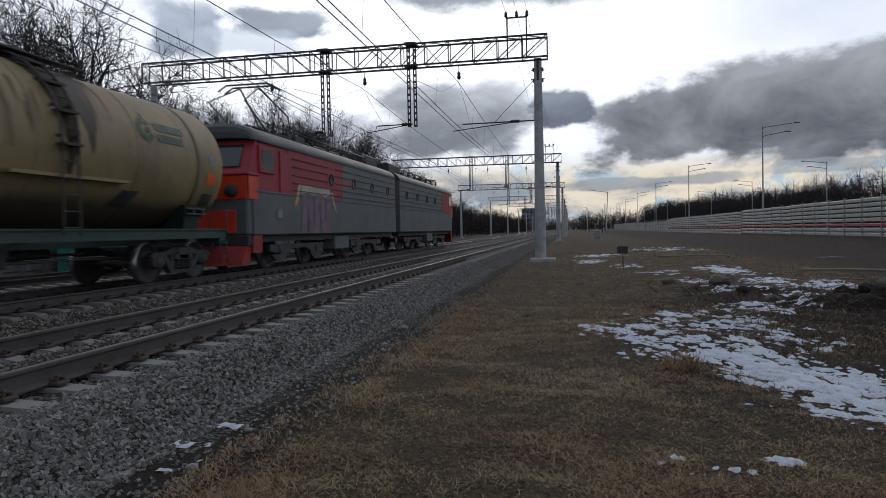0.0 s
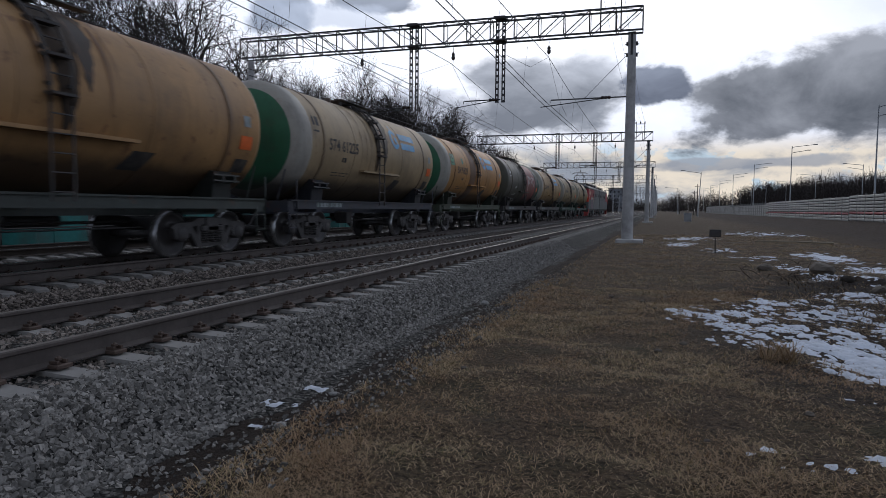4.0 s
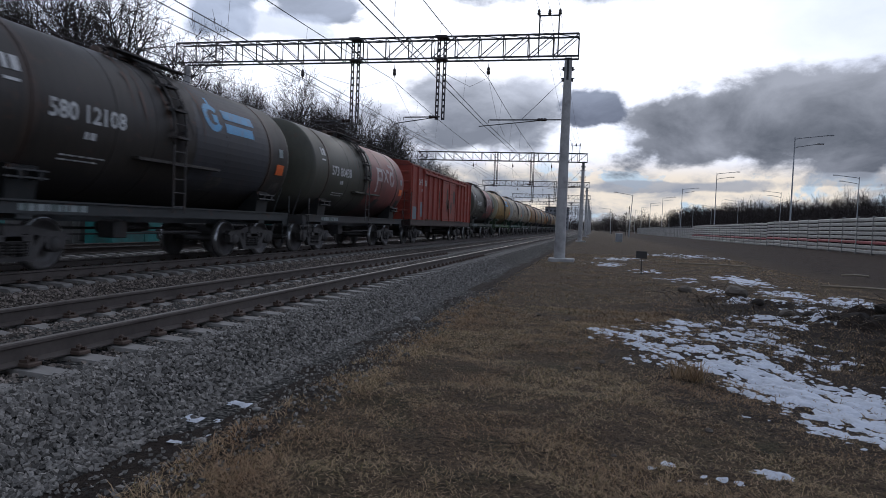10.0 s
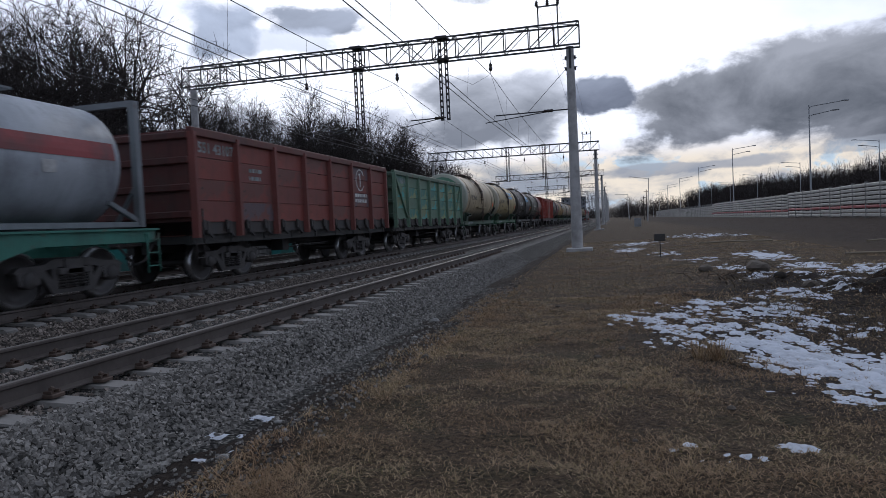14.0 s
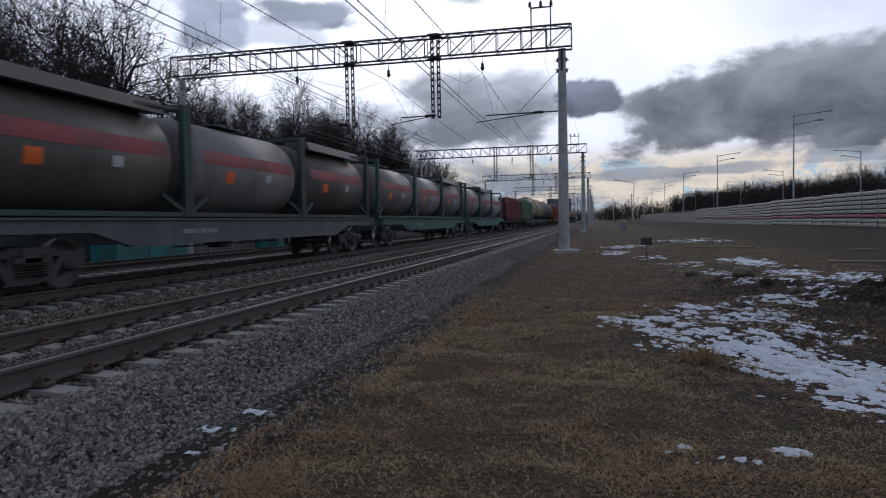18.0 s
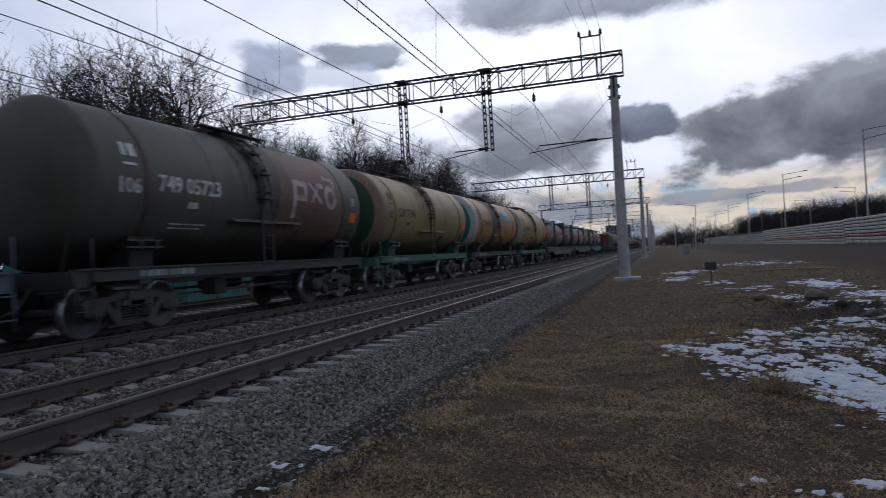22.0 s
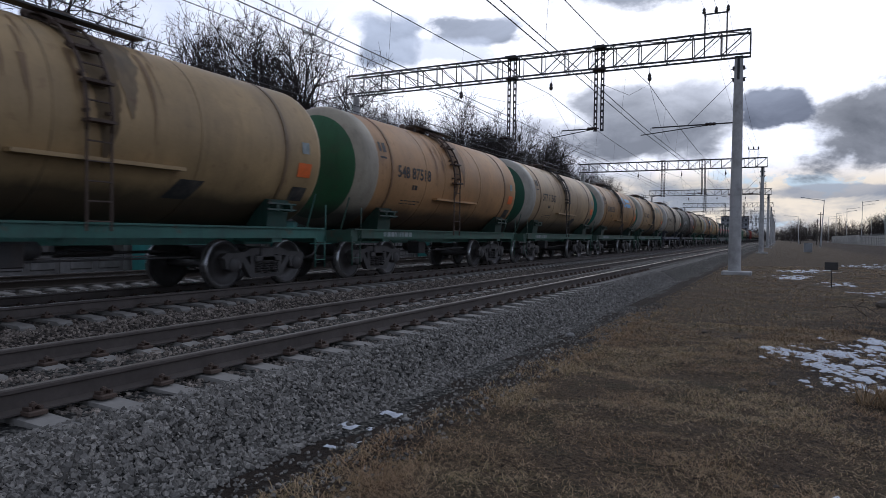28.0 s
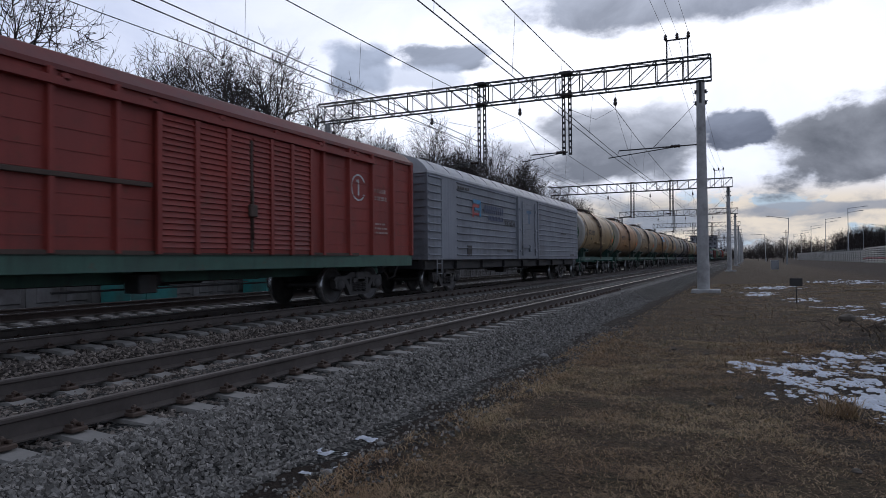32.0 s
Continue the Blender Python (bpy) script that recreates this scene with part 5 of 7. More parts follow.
def gondola(label, cols, number, emblem, flakes):
    v = thing("gondola_wagon", label, "gondola wagon", "gondola wagons of the train")
    half, W, z0, z1 = 6.40, 1.50, 1.40, 3.46
    p = [wagon_paint(c, .35, .35, 0, .55, 0, flakes[k % len(flakes)]) for k, c in enumerate(cols)]
    ys = [-6.35, -4.6, -2.75, -.92, .92, 2.75, 4.6, 6.35]
    for i in range(7):
        for k in range(4):
            part("side_plate", lambda: Build().box(W - .04, W, -.91, .91, 0, .47, .006), p[(i * 3 + k * (1 + i % 2) + (k + i) // 3) % len(p)], v, key="gplate",
                 at=Matrix.LocRotScale((0, (ys[i] + ys[i + 1]) / 2, z0 + k * .49), None, (1, (ys[i + 1] - ys[i]) / 1.84, 1)))
        for k in (-.45, .45):
            part("hatch_lock", lambda: Build().box(W - .05, W + .06, -.06, .06, 1.12, 1.42, .02).beam((W + .03, -.05, 1.2), (W + .05, .14, 1.05), .05).box(W, W + .05, -.16, -.08, 1.22, 1.45), M_STEEL_DARK, v, key="glock", at=(0, (ys[i] + ys[i + 1]) / 2 + k, 0))
    part("side_wall", lambda: Build().box(-W, -W + .05, -half, half, z0, z1), p[0], v, key="gfar")
    for y in ys:
        part("side_post", lambda: posts_build([0], W, 1.05, z1 - .05, .18, .12), p[0], v, key="gpost", at=(0, y, 0))
    for y0, y1 in () if emblem else ((-6.25, -4.7), (6.25, 4.7)):
        part("diagonal_brace", lambda y0=y0, y1=y1: Build().beam((W + .04, y0, z1 - .15), (W + .04, y1, z0 + .1), .08, .09), p[0], v, key=("gbrace", y0))
    part("top_rail", lambda: Build().box(W - .07, W + .09, -half - .02, half + .02, z1 - .14, z1 + .05, .015).box(-W - .09, -W + .07, -half - .02, half + .02, z1 - .1, z1 + .05, .015), wagon_paint(scaled(cols[0], .7), .6, .4, 0), v, key=("gtop", cols[0]))
    for s in (-1, 1):
        def endw(s=s):
            y0, y1 = sorted((s * half, s * (half - .05)))
            return Build().box(-W + .05, W - .06, y0, y1, 1.1, z1)
        ya, yb = sorted((s * half, s * (half + .09)))
        for z in (1.5, 2.1, 2.7, 3.25):
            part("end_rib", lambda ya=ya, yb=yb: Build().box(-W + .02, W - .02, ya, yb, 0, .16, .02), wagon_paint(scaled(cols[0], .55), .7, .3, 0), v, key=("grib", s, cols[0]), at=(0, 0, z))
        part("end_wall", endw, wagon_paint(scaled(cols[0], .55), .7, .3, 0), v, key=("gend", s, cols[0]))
    part("floor", lambda: Build().box(-1.47, 1.47, -half, half, 1.12, 1.42), M_STEEL_DARK, v, key="gfloor")
    if emblem:
        part("emblem", lambda: on_side(emblem_ring(), W + .008, 3.7, 2.86), M_WHITE_MARK, v, key="gemb")
        part("small_lettering", lambda: on_side(small_print(2, 1.1, .12, .2, 6), W + .008, 3.7, 2.3), M_WHITE_MARK, v, key="gpr")
    part("number_lettering", lambda: on_side(text_mesh(number, .24), W + .008, -5.4, 3.08), M_FAINT_MARK, v)
    if emblem:
        part("small_lettering", lambda: on_side(small_print(2, .6, .10, .2, 9), W + .008, -3.7, 2.7), M_FAINT_MARK, v, key="gpr2")
    body_frame(v, half, (.03, .032, .03), .9, 1.2, .12)
    part("step", lambda: ladder_build([(W + .03, -6.25, .45), (W + .03, -6.25, 1.7)], .3, .3, .016), M_STEEL_DARK, v, key="gstep")
    running_gear(v, 13.92, 8.65, half)
    return v


def tank_container(v, y, body, frame_col, rib):
    """A 20-foot frame with a lying tank."""
    c = new("tank_container")
    c.parent = v
    c.matrix_basis = Matrix.Translation((0, y, 0))
    fr = wagon_paint(frame_col, .5, .15, 0)
    z0, zc, r, h = 1.32, 2.56, 1.19, 2.86
    p = wagon_paint(body, .55, .1, 0)
    part("tank", lambda: Build().lathe([(-h, .001), (-h + .05, .5), (-h + .2, .9), (-h + .38, r), (h - .38, r), (h - .2, .9), (h - .05, .5), (h, .001)], 40, "y", (0, 0, zc)), p, c, key="ctank")
    part("red_stripe", lambda: on_barrel(slab(4.7, .34, 8, 3), r + .008, zc, 0, zc + .22), M_RED_FADED, c, "red stripe", key="cstripe")
    part("hazard_plate", lambda: on_barrel(slab(.4, .3, 2, 3), r + .012, zc, -1.2, zc - .22), M_ORANGE, c, "orange hazard plate", key="chaz")
    part("label", lambda: on_barrel(slab(.3, .22, 2, 3), r + .012, zc, .8, zc - .15), M_WHITE_MARK, c, key="clab")
    for s in (-1, 1):
        def endf(s=s):
            b = Build()
            yy = s * 2.97
            for x in (-1.16, 1.16):
                b.beam((x, yy, z0), (x, yy, z0 + 2.55), .14)
                b.beam((x, yy, z0 + .9), (x * .5, yy, z0 + .05), .07)
                b.beam((x, yy, z0 + .1), (x * .95, s * 2.2, zc - .75), .09)
            for z in (z0 + .06, z0 + 2.5):
                b.beam((-1.16, yy, z), (1.16, yy, z), .12)
            return b
        part("end_frame", endf, fr, c, key=("cend", s))
    part("bottom_rail", lambda: Build().beam((1.16, -2.97, z0 + .06), (1.16, 2.97, z0 + .06), .10).beam((-1.16, -2.97, z0 + .06), (-1.16, 2.97, z0 + .06), .10), fr, c, key="cbot")
    if rib:
        def flap():
            b = Build()
            b.box(.2, 1.0, -2.3, 2.4, zc + r - .10, zc + r + .10)
            b.prism([(1.0, zc + r + .10), (1.12, zc + r - .18), (1.06, zc + r - .2), (.94, zc + r + .08)], "y", -2.3, 2.4)
            b.beam((1.12, 2.9, z0 + 2.45), (1.05, 1.5, zc + r - .05), .06)
            return b
        part("walkway", flap, p, c, key="cflap")
    else:
        part("manlid", lambda: Build().lathe([(0, .3), (.2, .3), (.22, .001)], 12, "z", (0, 0, zc + r - .05)).box(-.5, .5, -.8, .8, zc + r + .02, zc + r + .06), fr, c, key="cman")
    return c


def container_flat(label, bodies, frame_col):
    v = thing("container_flat_wagon", label, "flat wagon", "container flat wagons")
    fr = wagon_paint(frame_col, .6, .3, 0)

    def sill():
        b = Build()
        for s in (-1, 1):
            o = [(-9.2, 1.28), (9.2, 1.28), (9.2, 1.02), (6.3, 1.02), (5.2, .72), (-5.2, .72), (-6.3, 1.02), (-9.2, 1.02)]
            x0, x1 = sorted((s * 1.24, s * 1.40))
            b.prism(o, "x", x0, x1)
            x0, x1 = sorted((s * 1.2, s * 1.46))
            b.box(x0, x1, -9.25, 9.25, 1.25, 1.29)
        for y in np.linspace(-9.1, 9.1, 14):
            b.box(-1.3, 1.3, y - .07, y + .07, 1.0, 1.24)
        b.box(-.25, .25, -9.2, 9.2, .75, 1.1)
        return b
    part("underframe", sill, fr, v, key="flat_sill")
    part("small_lettering", lambda: on_side(small_print(1, 1.2, .1, .16, 2), 1.412, -3, 1.0), M_FAINT_MARK, v, key="flat_pr")
    for i, (body, fc, rib) in enumerate(bodies):
        tank_container(v, 6.1 - 6.1 * i, body, fc, rib)
    for y in (-9.1, 9.1):
        part("step", lambda y=y: ladder_build([(1.42, y, .4), (1.42, y, 1.2)], .34, .3, .016), fr, v, key=("fstep", y))
    running_gear(v, 19.62, 14.72, 9.2)
    return v


def reefer(label):
    v = thing("refrigerator_wagon", label, "refrigerator wagon")
    half, W, z0, z1 = 10.1, 1.52, 1.12, 3.9
    p = wagon_paint((.285, .30, .33), .45, .06, 0)
    part("side_wall", lambda: Build().box(W - .06, W, -half, half, z0, z1), p, v)
    part("side_wall", lambda: Build().box(-W, -W + .06, -half, half, z0, z1), p, v)
    for k in range(11):
        z = z0 + .16 + k * .25
        for y0, y1 in ((-half + .05, -half + .98), (-half + 2.3, -1.35), (1.85, half - .02)):
            part("side_corrugation", lambda y0=y0, y1=y1: Build().prism([(W - .005, -.02), (W + .042, -.016), (W + .046, .004), (W - .005, .03)], "y", y0, y1), p, v, key=("corr", y0), at=(0, 0, z))
    part("side_plate", lambda: Build().box(W, W + .015, -half + 1.02, -half + 2.26, z0 + .05, z1 - .1), p, v)
    for s in (-1, 1):
        def endw(s=s):
            y0, y1 = sorted((s * half, s * (half - .06)))
            o_ = [(-W + .06, z0), (W - .06, z0), (W - .06, z1), (1.38, z1 + .2), (1.1, z1 + .42), (.6, z1 + .58), (0, z1 + .64), (-.6, z1 + .58), (-1.1, z1 + .42), (-1.38, z1 + .2), (-W + .06, z1)]
            b = Build().prism(o_, "y", y0, y1)
            for k in range(11):
                z = z0 + .16 + k * .25
                ya, yb = sorted((s * half, s * (half + .03)))
                b.box(-W + .1, W - .1, ya, yb, z, z + .04)
            return b
        part("end_wall", endw, p, v)

    def roof():
        out = [(W + .03, z1 - .03), (W + .02, z1 + .05), (1.42, z1 + .22), (1.15, z1 + .45), (.6, z1 + .62), (0, z1 + .68)]
        out = out + [(-x, z) for x, z in out[-2::-1]]
        b = Build().prism(out, "y", -half - .05, half + .05)
        return b
    part("roof", roof, wagon_paint((.50, .51, .53), .25, .06, 0), v)
    for k in range(17):
        part("roof_seam", lambda: Build().prism([(W + .04, z1), (1.43, z1 + .23), (1.16, z1 + .465), (1.14, z1 + .44), (1.40, z1 + .20), (W + .01, z1)], "y", -.02, .02), p, v, key="rseam", at=(0, -half + .6 + k * 1.18, 0))
    d = new("door")
    d.parent = v
    part("door_panel", lambda: Build().box(W + .01, W + .06, -1.2, 1.68, z0 + .02, z1 - .1), p, d)
    for y in (-1.24, 1.72):
        part("door_post", lambda: Build().box(W, W + .10, -.06, .06, z0, z1 - .05), p, d, key="rdpost", at=(0, y, 0))
    for y in (-.70, 1.16):
        part("door_rod", lambda: Build().tube([(W + .09, 0, z0 + .15), (W + .09, 0, z1 - .2)], .022, 6), p, d, key="rdrod", at=(0, y, 0))
    for y in (-.95, 1.42):
        for z in (z0 + .35, z0 + 1.3, z0 + 2.2):
            part("door_hinge", lambda: Build().box(W + .05, W + .10, -.10, .10, -.05, .05, .01), p, d, key="rdh", at=(0, y, z))
    part("door_bar", lambda: Build().box(W + .06, W + .12, -.70, 1.16, z0 + .48, z0 + .58).box(W + .08, W + .16, .22, .44, z0 + .33, z0 + .62, .02), p, d)
    for k in range(9):
        part("door_corrugation", lambda: Build().box(W + .055, W + .075, -.62, 1.08, -.012, .012), p, d, key="rdcor", at=(0, 0, z0 + .68 + k * .225))
    part("class_letter", lambda: on_side(shapes((slab(.72, .13, 3, 2), 0, .28), (slab(.15, .46, 2, 3), 0, -.02)), W + .079, .28, z0 + 1.85), plain("faded_blue_letter", (.10, .19, .30), .6), v, "faded blue letter")
    part("vent_grille", lambda: Build().box(W + .01, W + .03, -6.9, -6.5, z0 + .12, z0 + .5), M_STEEL_DARK, v)
    sign = [(slab(.15, .30, 2, 3, .25), -.98 + k * .22, .12) for k in range(10)] + [(slab(.13, .18, 2, 2, .25), -.55 + k * .17, -.20) for k in range(10)]
    part("lettering", lambda: on_side(shapes(*sign), W + .053, -4.25, z0 + 1.80), plain("dark_sign_blue", (.03, .05, .12), .5), v, "plain painted company sign")
    part("logo", lambda: on_side(shapes((slab(.75, .14, 3, 2), .05, .28), (slab(.14, .55, 2, 3), .40, 0), (slab(.5, .12, 3, 2), .12, .02)), W + .053, -6.1, z0 + 1.85), M_BLUE_MARK, v)
    part("sign_stroke", lambda: on_side(shapes((slab(.6, .12, 3, 2), 0, .12), (slab(.13, .42, 2, 2), -.28, -.1), (slab(.5, .10, 3, 2), .05, -.18)), W + .054, -6.15, z0 + 1.85), M_RED_MARK, v)
    part("small_lettering", lambda: on_side(shapes((small_print(1, 1.1, .10, .2, 5), -11.2, .55), (small_print(1, .9, .06, .14, 6), 2.6, -.6), (small_print(1, .9, .09, .2, 7), 4.6, -1.75), (small_print(1, .8, .09, .2, 8), -6.2, -1.6)), W + .052, 3.9, z0 + 1.95), M_BLACK_MARK, v)
    part("number_lettering", lambda: on_side(text_mesh("90836834", .24), W + .053, -2.35, z0 + 1.48), M_BLACK_MARK, v)
    body_frame(v, half, (.03, .03, .032), .8, 1.12, .2)
    part("step", lambda: ladder_build([(W - .02, half - .9, .5), (W - .02, half - .9, 1.15)], .36, .3, .02), M_GALV, v)
    part("step", lambda: ladder_build([(W - .02, -half + .9, .5), (W - .02, -half + .9, 1.15)], .36, .3, .02), M_GALV, v)
    running_gear(v, 21.2, 15.5, half)
    return v


def locomotive():
    """One section of the two-section electric locomotive, cab at its rear (y < 0) or mirrored."""
    out = []
    red, grey = wagon_paint((.40, .045, .055), .3, .05, 0), wagon_paint((.15, .162, .160), .4, .1, 0)
    dark = wagon_paint((.04, .04, .042), .5, .1, 0)
    roof_grey = wagon_paint((.048, .05, .052), .5, .1, 0)
    orange = plain("signal_red_paint", (.72, .06, .02), .45, 0, 12, .15, (.1, .05, .04), .15, .05)
    for sec in (0, 1):
        v = thing("electric_locomotive_section", "red and grey section of an electric freight locomotive with graffiti" if sec == 0 else "red and grey leading section of an electric freight locomotive", "locomotive", "locomotive sections")
        m = 1 if sec == 0 else -1      # cab end towards -y for the trailing section
        half, W = 7.75, 1.55

        def yy(a):
            return m * a

        def bx(x0, x1, a, b, z0, z1, bev=0.0):
            y0, y1 = sorted((yy(a), yy(b)))
            return Build().box(x0, x1, y0, y1, z0, z1, bev)
        part("lower_side", bx(-W, W, -half + .25, half, 1.05, 2.30, .03), grey, v)
        part("upper_side", bx(-W, W, -half + 2.6, half, 2.304, 3.75, .03), red if sec == 0 else grey, v)
        if sec == 0:
            part("grey_panel", bx(W - .01, W + .004, -half + 7.6, half - .05, 2.31, 3.72), grey, v)
        else:
            part("red_panel", bx(W - .01, W + .004, -half + .3, -half + 4.2, 2.31, 3.72), red, v)
        # cab with a raked face
        face = [(yy(-half + .50), 3.75), (yy(-half + .10), 2.95), (yy(-half), 2.80), (yy(-half), 2.304), (yy(-half + 2.6), 2.304), (yy(-half + 2.6), 3.75)]
        part("cab", Build().prism(face if m > 0 else face[::-1], "x", -W + .03, W - .03), red, v)
        part("cab_apron", bx(-W + .05, W - .05, -half - .02, -half + .3, 1.05, 2.30, .05), grey, v)
        part("front_panel", bx(-1.0, W - .06, -half - .05, -half - .005, 2.05, 2.72, .02), orange, v, "bright orange-red nose panel")
        part("corner_panel", bx(W - .035, W + .006, -half - .03, -half + .55, 2.06, 2.70, .008), orange, v, "bright orange-red corner panel")
        part("nose_ledge", bx(-W + .02, W + .02, -half - .08, -half + .6, 2.72, 2.80, .02), red, v)
        part("front_panel", bx(-1.2, 1.15, -half - .045, -half - .021, 1.12, 1.75, .01), orange, v, "bright orange-red lower panel")
        part("headlight", Build().lathe([(yy(-half - .22), .001), (yy(-half - .22), .15), (yy(-half - .05), .19), (yy(-half), .19)], 16, "y", (1.05, 0, 2.3)), M_STEEL_DARK, v)
        for x0 in (-1.2, .12):
            part("windscreen", Build().prism([(yy(-half + .40), 3.62), (yy(-half + .06), 2.98), (yy(-half + .25), 2.98), (yy(-half + .58), 3.62)][::m], "x", x0, x0 + 1.1), M_GLASS, v)
        win = part("cab_window", bx(W - .03, W + .03, -half + .62, -half + 1.62, 2.84, 3.62, .02), red, v)
        part("pane", bx(W + .005, W + .036, -half + .74, -half + 1.50, 2.94, 3.52), M_GLASS, win)
        part("cab_door", bx(W - .03, W + .01, -half + 2.0, -half + 2.6, 2.33, 3.6), red, v)
        for k in range(4):
            r_ = part("round_window", Build().lathe([(W + .0, .001), (W + .012, .17), (W + .03, .18), (W + .03, .23), (W, .24)], 18, "x", (0, yy(-half + 6.4 + k * 2.55), 3.05)), M_STEEL_DARK, v)
        for z in (2.45, 2.68, 2.92, 3.2, 3.45):
            for a, b in ((-half + 2.9, -half + 6.0), (-half + 6.8, -half + 8.6), (-half + 9.3, -half + 11.2), (-half + 11.9, -half + 13.7), (-half + 14.3, half - .15)) if z > 2.8 else ((-half + 2.9, half - .15),):
                part("side_rib", bx(W - .01, W + .03, a, b, z, z + .022), dark, v)
        part("lower_strip", bx(W - .01, W + .02, -half + .4, half - .1, 2.28, 2.33), grey, v)
        out_ = [(W * math.cos(radians(a)) ** .62 if abs(a) < 89 else 0.0, 3.75 + .55 * math.sin(radians(a))) for a in range(0, 91, 10)]
        out_ = out_ + [(-x, z) for x, z in out_[-2::-1]]
        y0, y1 = sorted((yy(-half + .75), yy(half)))
        part("roof", Build().prism(out_, "y", y0, y1), roof_grey, v)
        nose = Build()
        rings = [[(x * k, yy(-half + d), 3.74 + (z - 3.74) * h) for x, z in out_] for d, k, h in ((.75, 1, 1), (.55, .995, .93), (.36, .985, .75), (.26, .97, .45), (.24, .96, .1))]
        for i, (ra, rb) in enumerate(zip(rings, rings[1:])):
            q = len(ra)
            nose.add(ra + rb, [(j, j + 1, q + j + 1, q + j) for j in range(q - 1)], True)
        part("roof_end", nose, roof_grey, v)
        part("gutter", bx(W - .02, W + .03, -half + .6, half, 3.72, 3.77), dark, v)
        part("roof_box", bx(-.8, .8, half - 3.0, half - .6, 4.2, 4.75, .04), dark, v)
        part("roof_equipment", (lambda b: [b.tube([(x, yy(-half + 2.5), 4.55), (x, yy(half - 3.2), 4.55)], .03, 6) for x in (-.9, .2, .9)] and b)(Build()).box(-.6, .6, *sorted((yy(-3), yy(-1.5))), 4.25, 4.6), dark, v)
        for k in range(7):
            part("roof_insulator", lambda: Build().lathe([(4.15, .06), (4.25, .09), (4.3, .05), (4.36, .09), (4.42, .05), (4.55, .03)], 8, "z"), M_INSUL, v, key="roofins", at=(.9, yy(-half + 3 + k * 1.6), 0))
        # pantograph, raised on the trailing section
        pb = Build()
        yp = -half + 3.2
        if sec == 0:
            for s in (-.55, .55):
                pb.tube([(s, yy(yp), 4.45), (s * 1.1, yy(yp - 1.5), 5.15), (s * .6, yy(yp), 5.85)], .03, 6)
                pb.tube([(s, yy(yp + 2.0), 4.45), (s * 1.1, yy(yp + 1.6), 5.15), (s * .6, yy(yp), 5.85)], .03, 6)
            for d in (-.2, .2):
                pb.tube([(-1.0, yy(yp + d), 5.75), (-.7, yy(yp + d), 5.93), (.7, yy(yp + d), 5.93), (1.0, yy(yp + d), 5.75)], .03, 6)
        else:
            for s in (-.55, .55):
                pb.tube([(s, yy(yp - 1.2), 4.6), (s, yy(yp + 1.2), 4.62)], .03, 6)
            pb.tube([(-1.0, yy(yp), 4.6), (1.0, yy(yp), 4.66)], .03, 6)
        pb.box(-.7, .7, *sorted((yy(yp - .3), yy(yp + 2.2))), 4.35, 4.42)
        part("pantograph", pb, M_TRUSS, v)
        part("buffer_beam", bx(-1.5, 1.5, -half - .02, -half + .25, .75, 1.05, .02), M_STEEL_DARK, v)
        part("snow_plough", Build().prism([(yy(-half + .1), .25), (yy(-half - .35), .22), (yy(-half + .05), .85), (yy(-half + .3), .85)][::m], "x", -1.45, 1.45), wagon_paint((.4, .04, .035), .5, .1, 0), v, "red snow plough")
        part("side_skirt", bx(W - .12, W - .02, -half + .2, -half + .75, .55, 1.04), wagon_paint((.4, .04, .035), .5, .1, 0), v, "red corner skirt")
        part("underframe", Build().box(-1.35, 1.35, -half + .3, half - .1, .85, 1.05), M_STEEL_DARK, v)
        part("battery_box", Build().box(.95, 1.45, -.8, .8, .45, .95, .03), grey, v)
        part("coupler", coupler_build(-1, 8.2), M_STEEL_DARK, v)
        part("coupler", coupler_build(1, 8.2), M_STEEL_DARK, v)
        for yb_ in (-3.75, 3.75):
            for s in (-1, 1):
                lb = Build()
                x0, x1 = sorted((s * 1.12, s * 1.26))
                lb.prism([(-2.2, .75), (2.2, .75), (2.2, .55), (1.2, .42), (.6, .60), (-.6, .60), (-1.2, .42), (-2.2, .55)], "x", x0, x1)
                bo = part("bogie_frame", lb, M_BOGIE, v, at=(0, yb_, 0), key=("lbog", s))
                for k in (-1.5, 1.5):
                    part("axle_box", lambda s=s: axle_box_build(s), M_BOGIE, bo, key=("axle_box", s), at=(s * .16, k, .58))
                    part("leaf_spring", lambda: Build().prism([(-.6, .12), (.6, .12), (.3, -.1), (-.3, -.1)], "x", -.05, .05), M_BOGIE, bo, key="leaf", at=(s * 1.22, k, .32))
            for k in (-1.5, 1.5):
                wheelset(v, yb_ + k, .60)
        if sec == 0:
            gy0 = -half + 4.0
            gm = plain("graffiti_mauve", (.22, .13, .17), .5)
            part("graffiti", on_side(shapes(*[(slab(.42, 1.35, 2, 4, .12 * (-1) ** i), i * .55 - 1.1, 0) for i in range(5)]), W + .014, gy0 + .9, 1.75), gm, v, "faded mauve graffiti letters")
            part("graffiti_outline", on_side(shapes((slab(2.6, .32, 6, 3, .3), 0, .62), (slab(.25, .7, 2, 3, .6), -1.6, .45), (slab(.22, .6, 2, 3, -.6), 1.65, .35)), W + .010, gy0 + .9, 1.9), plain("graffiti_cream", (.52, .48, .36), .5), v)
            part("graffiti_spike", on_side(shapes((slab(.16, .5, 1, 2, .7), -1.7, .3), (slab(.14, .5, 1, 2, -.7), 1.75, .2)), W + .018, gy0 + .9, 1.9), plain("graffiti_yellow", (.6, .42, .05), .5), v)
            part("small_lettering", on_side(small_print(1, 1.0, .22, .2, 2), W + .010, -half + 8.3, 3.05), M_RED_MARK, v)
            part("wall_box", bx(W, W + .05, -half + 1.7, -half + 2.0, 1.55, 1.8), M_GALV, v)
        out.append(v)
    return out


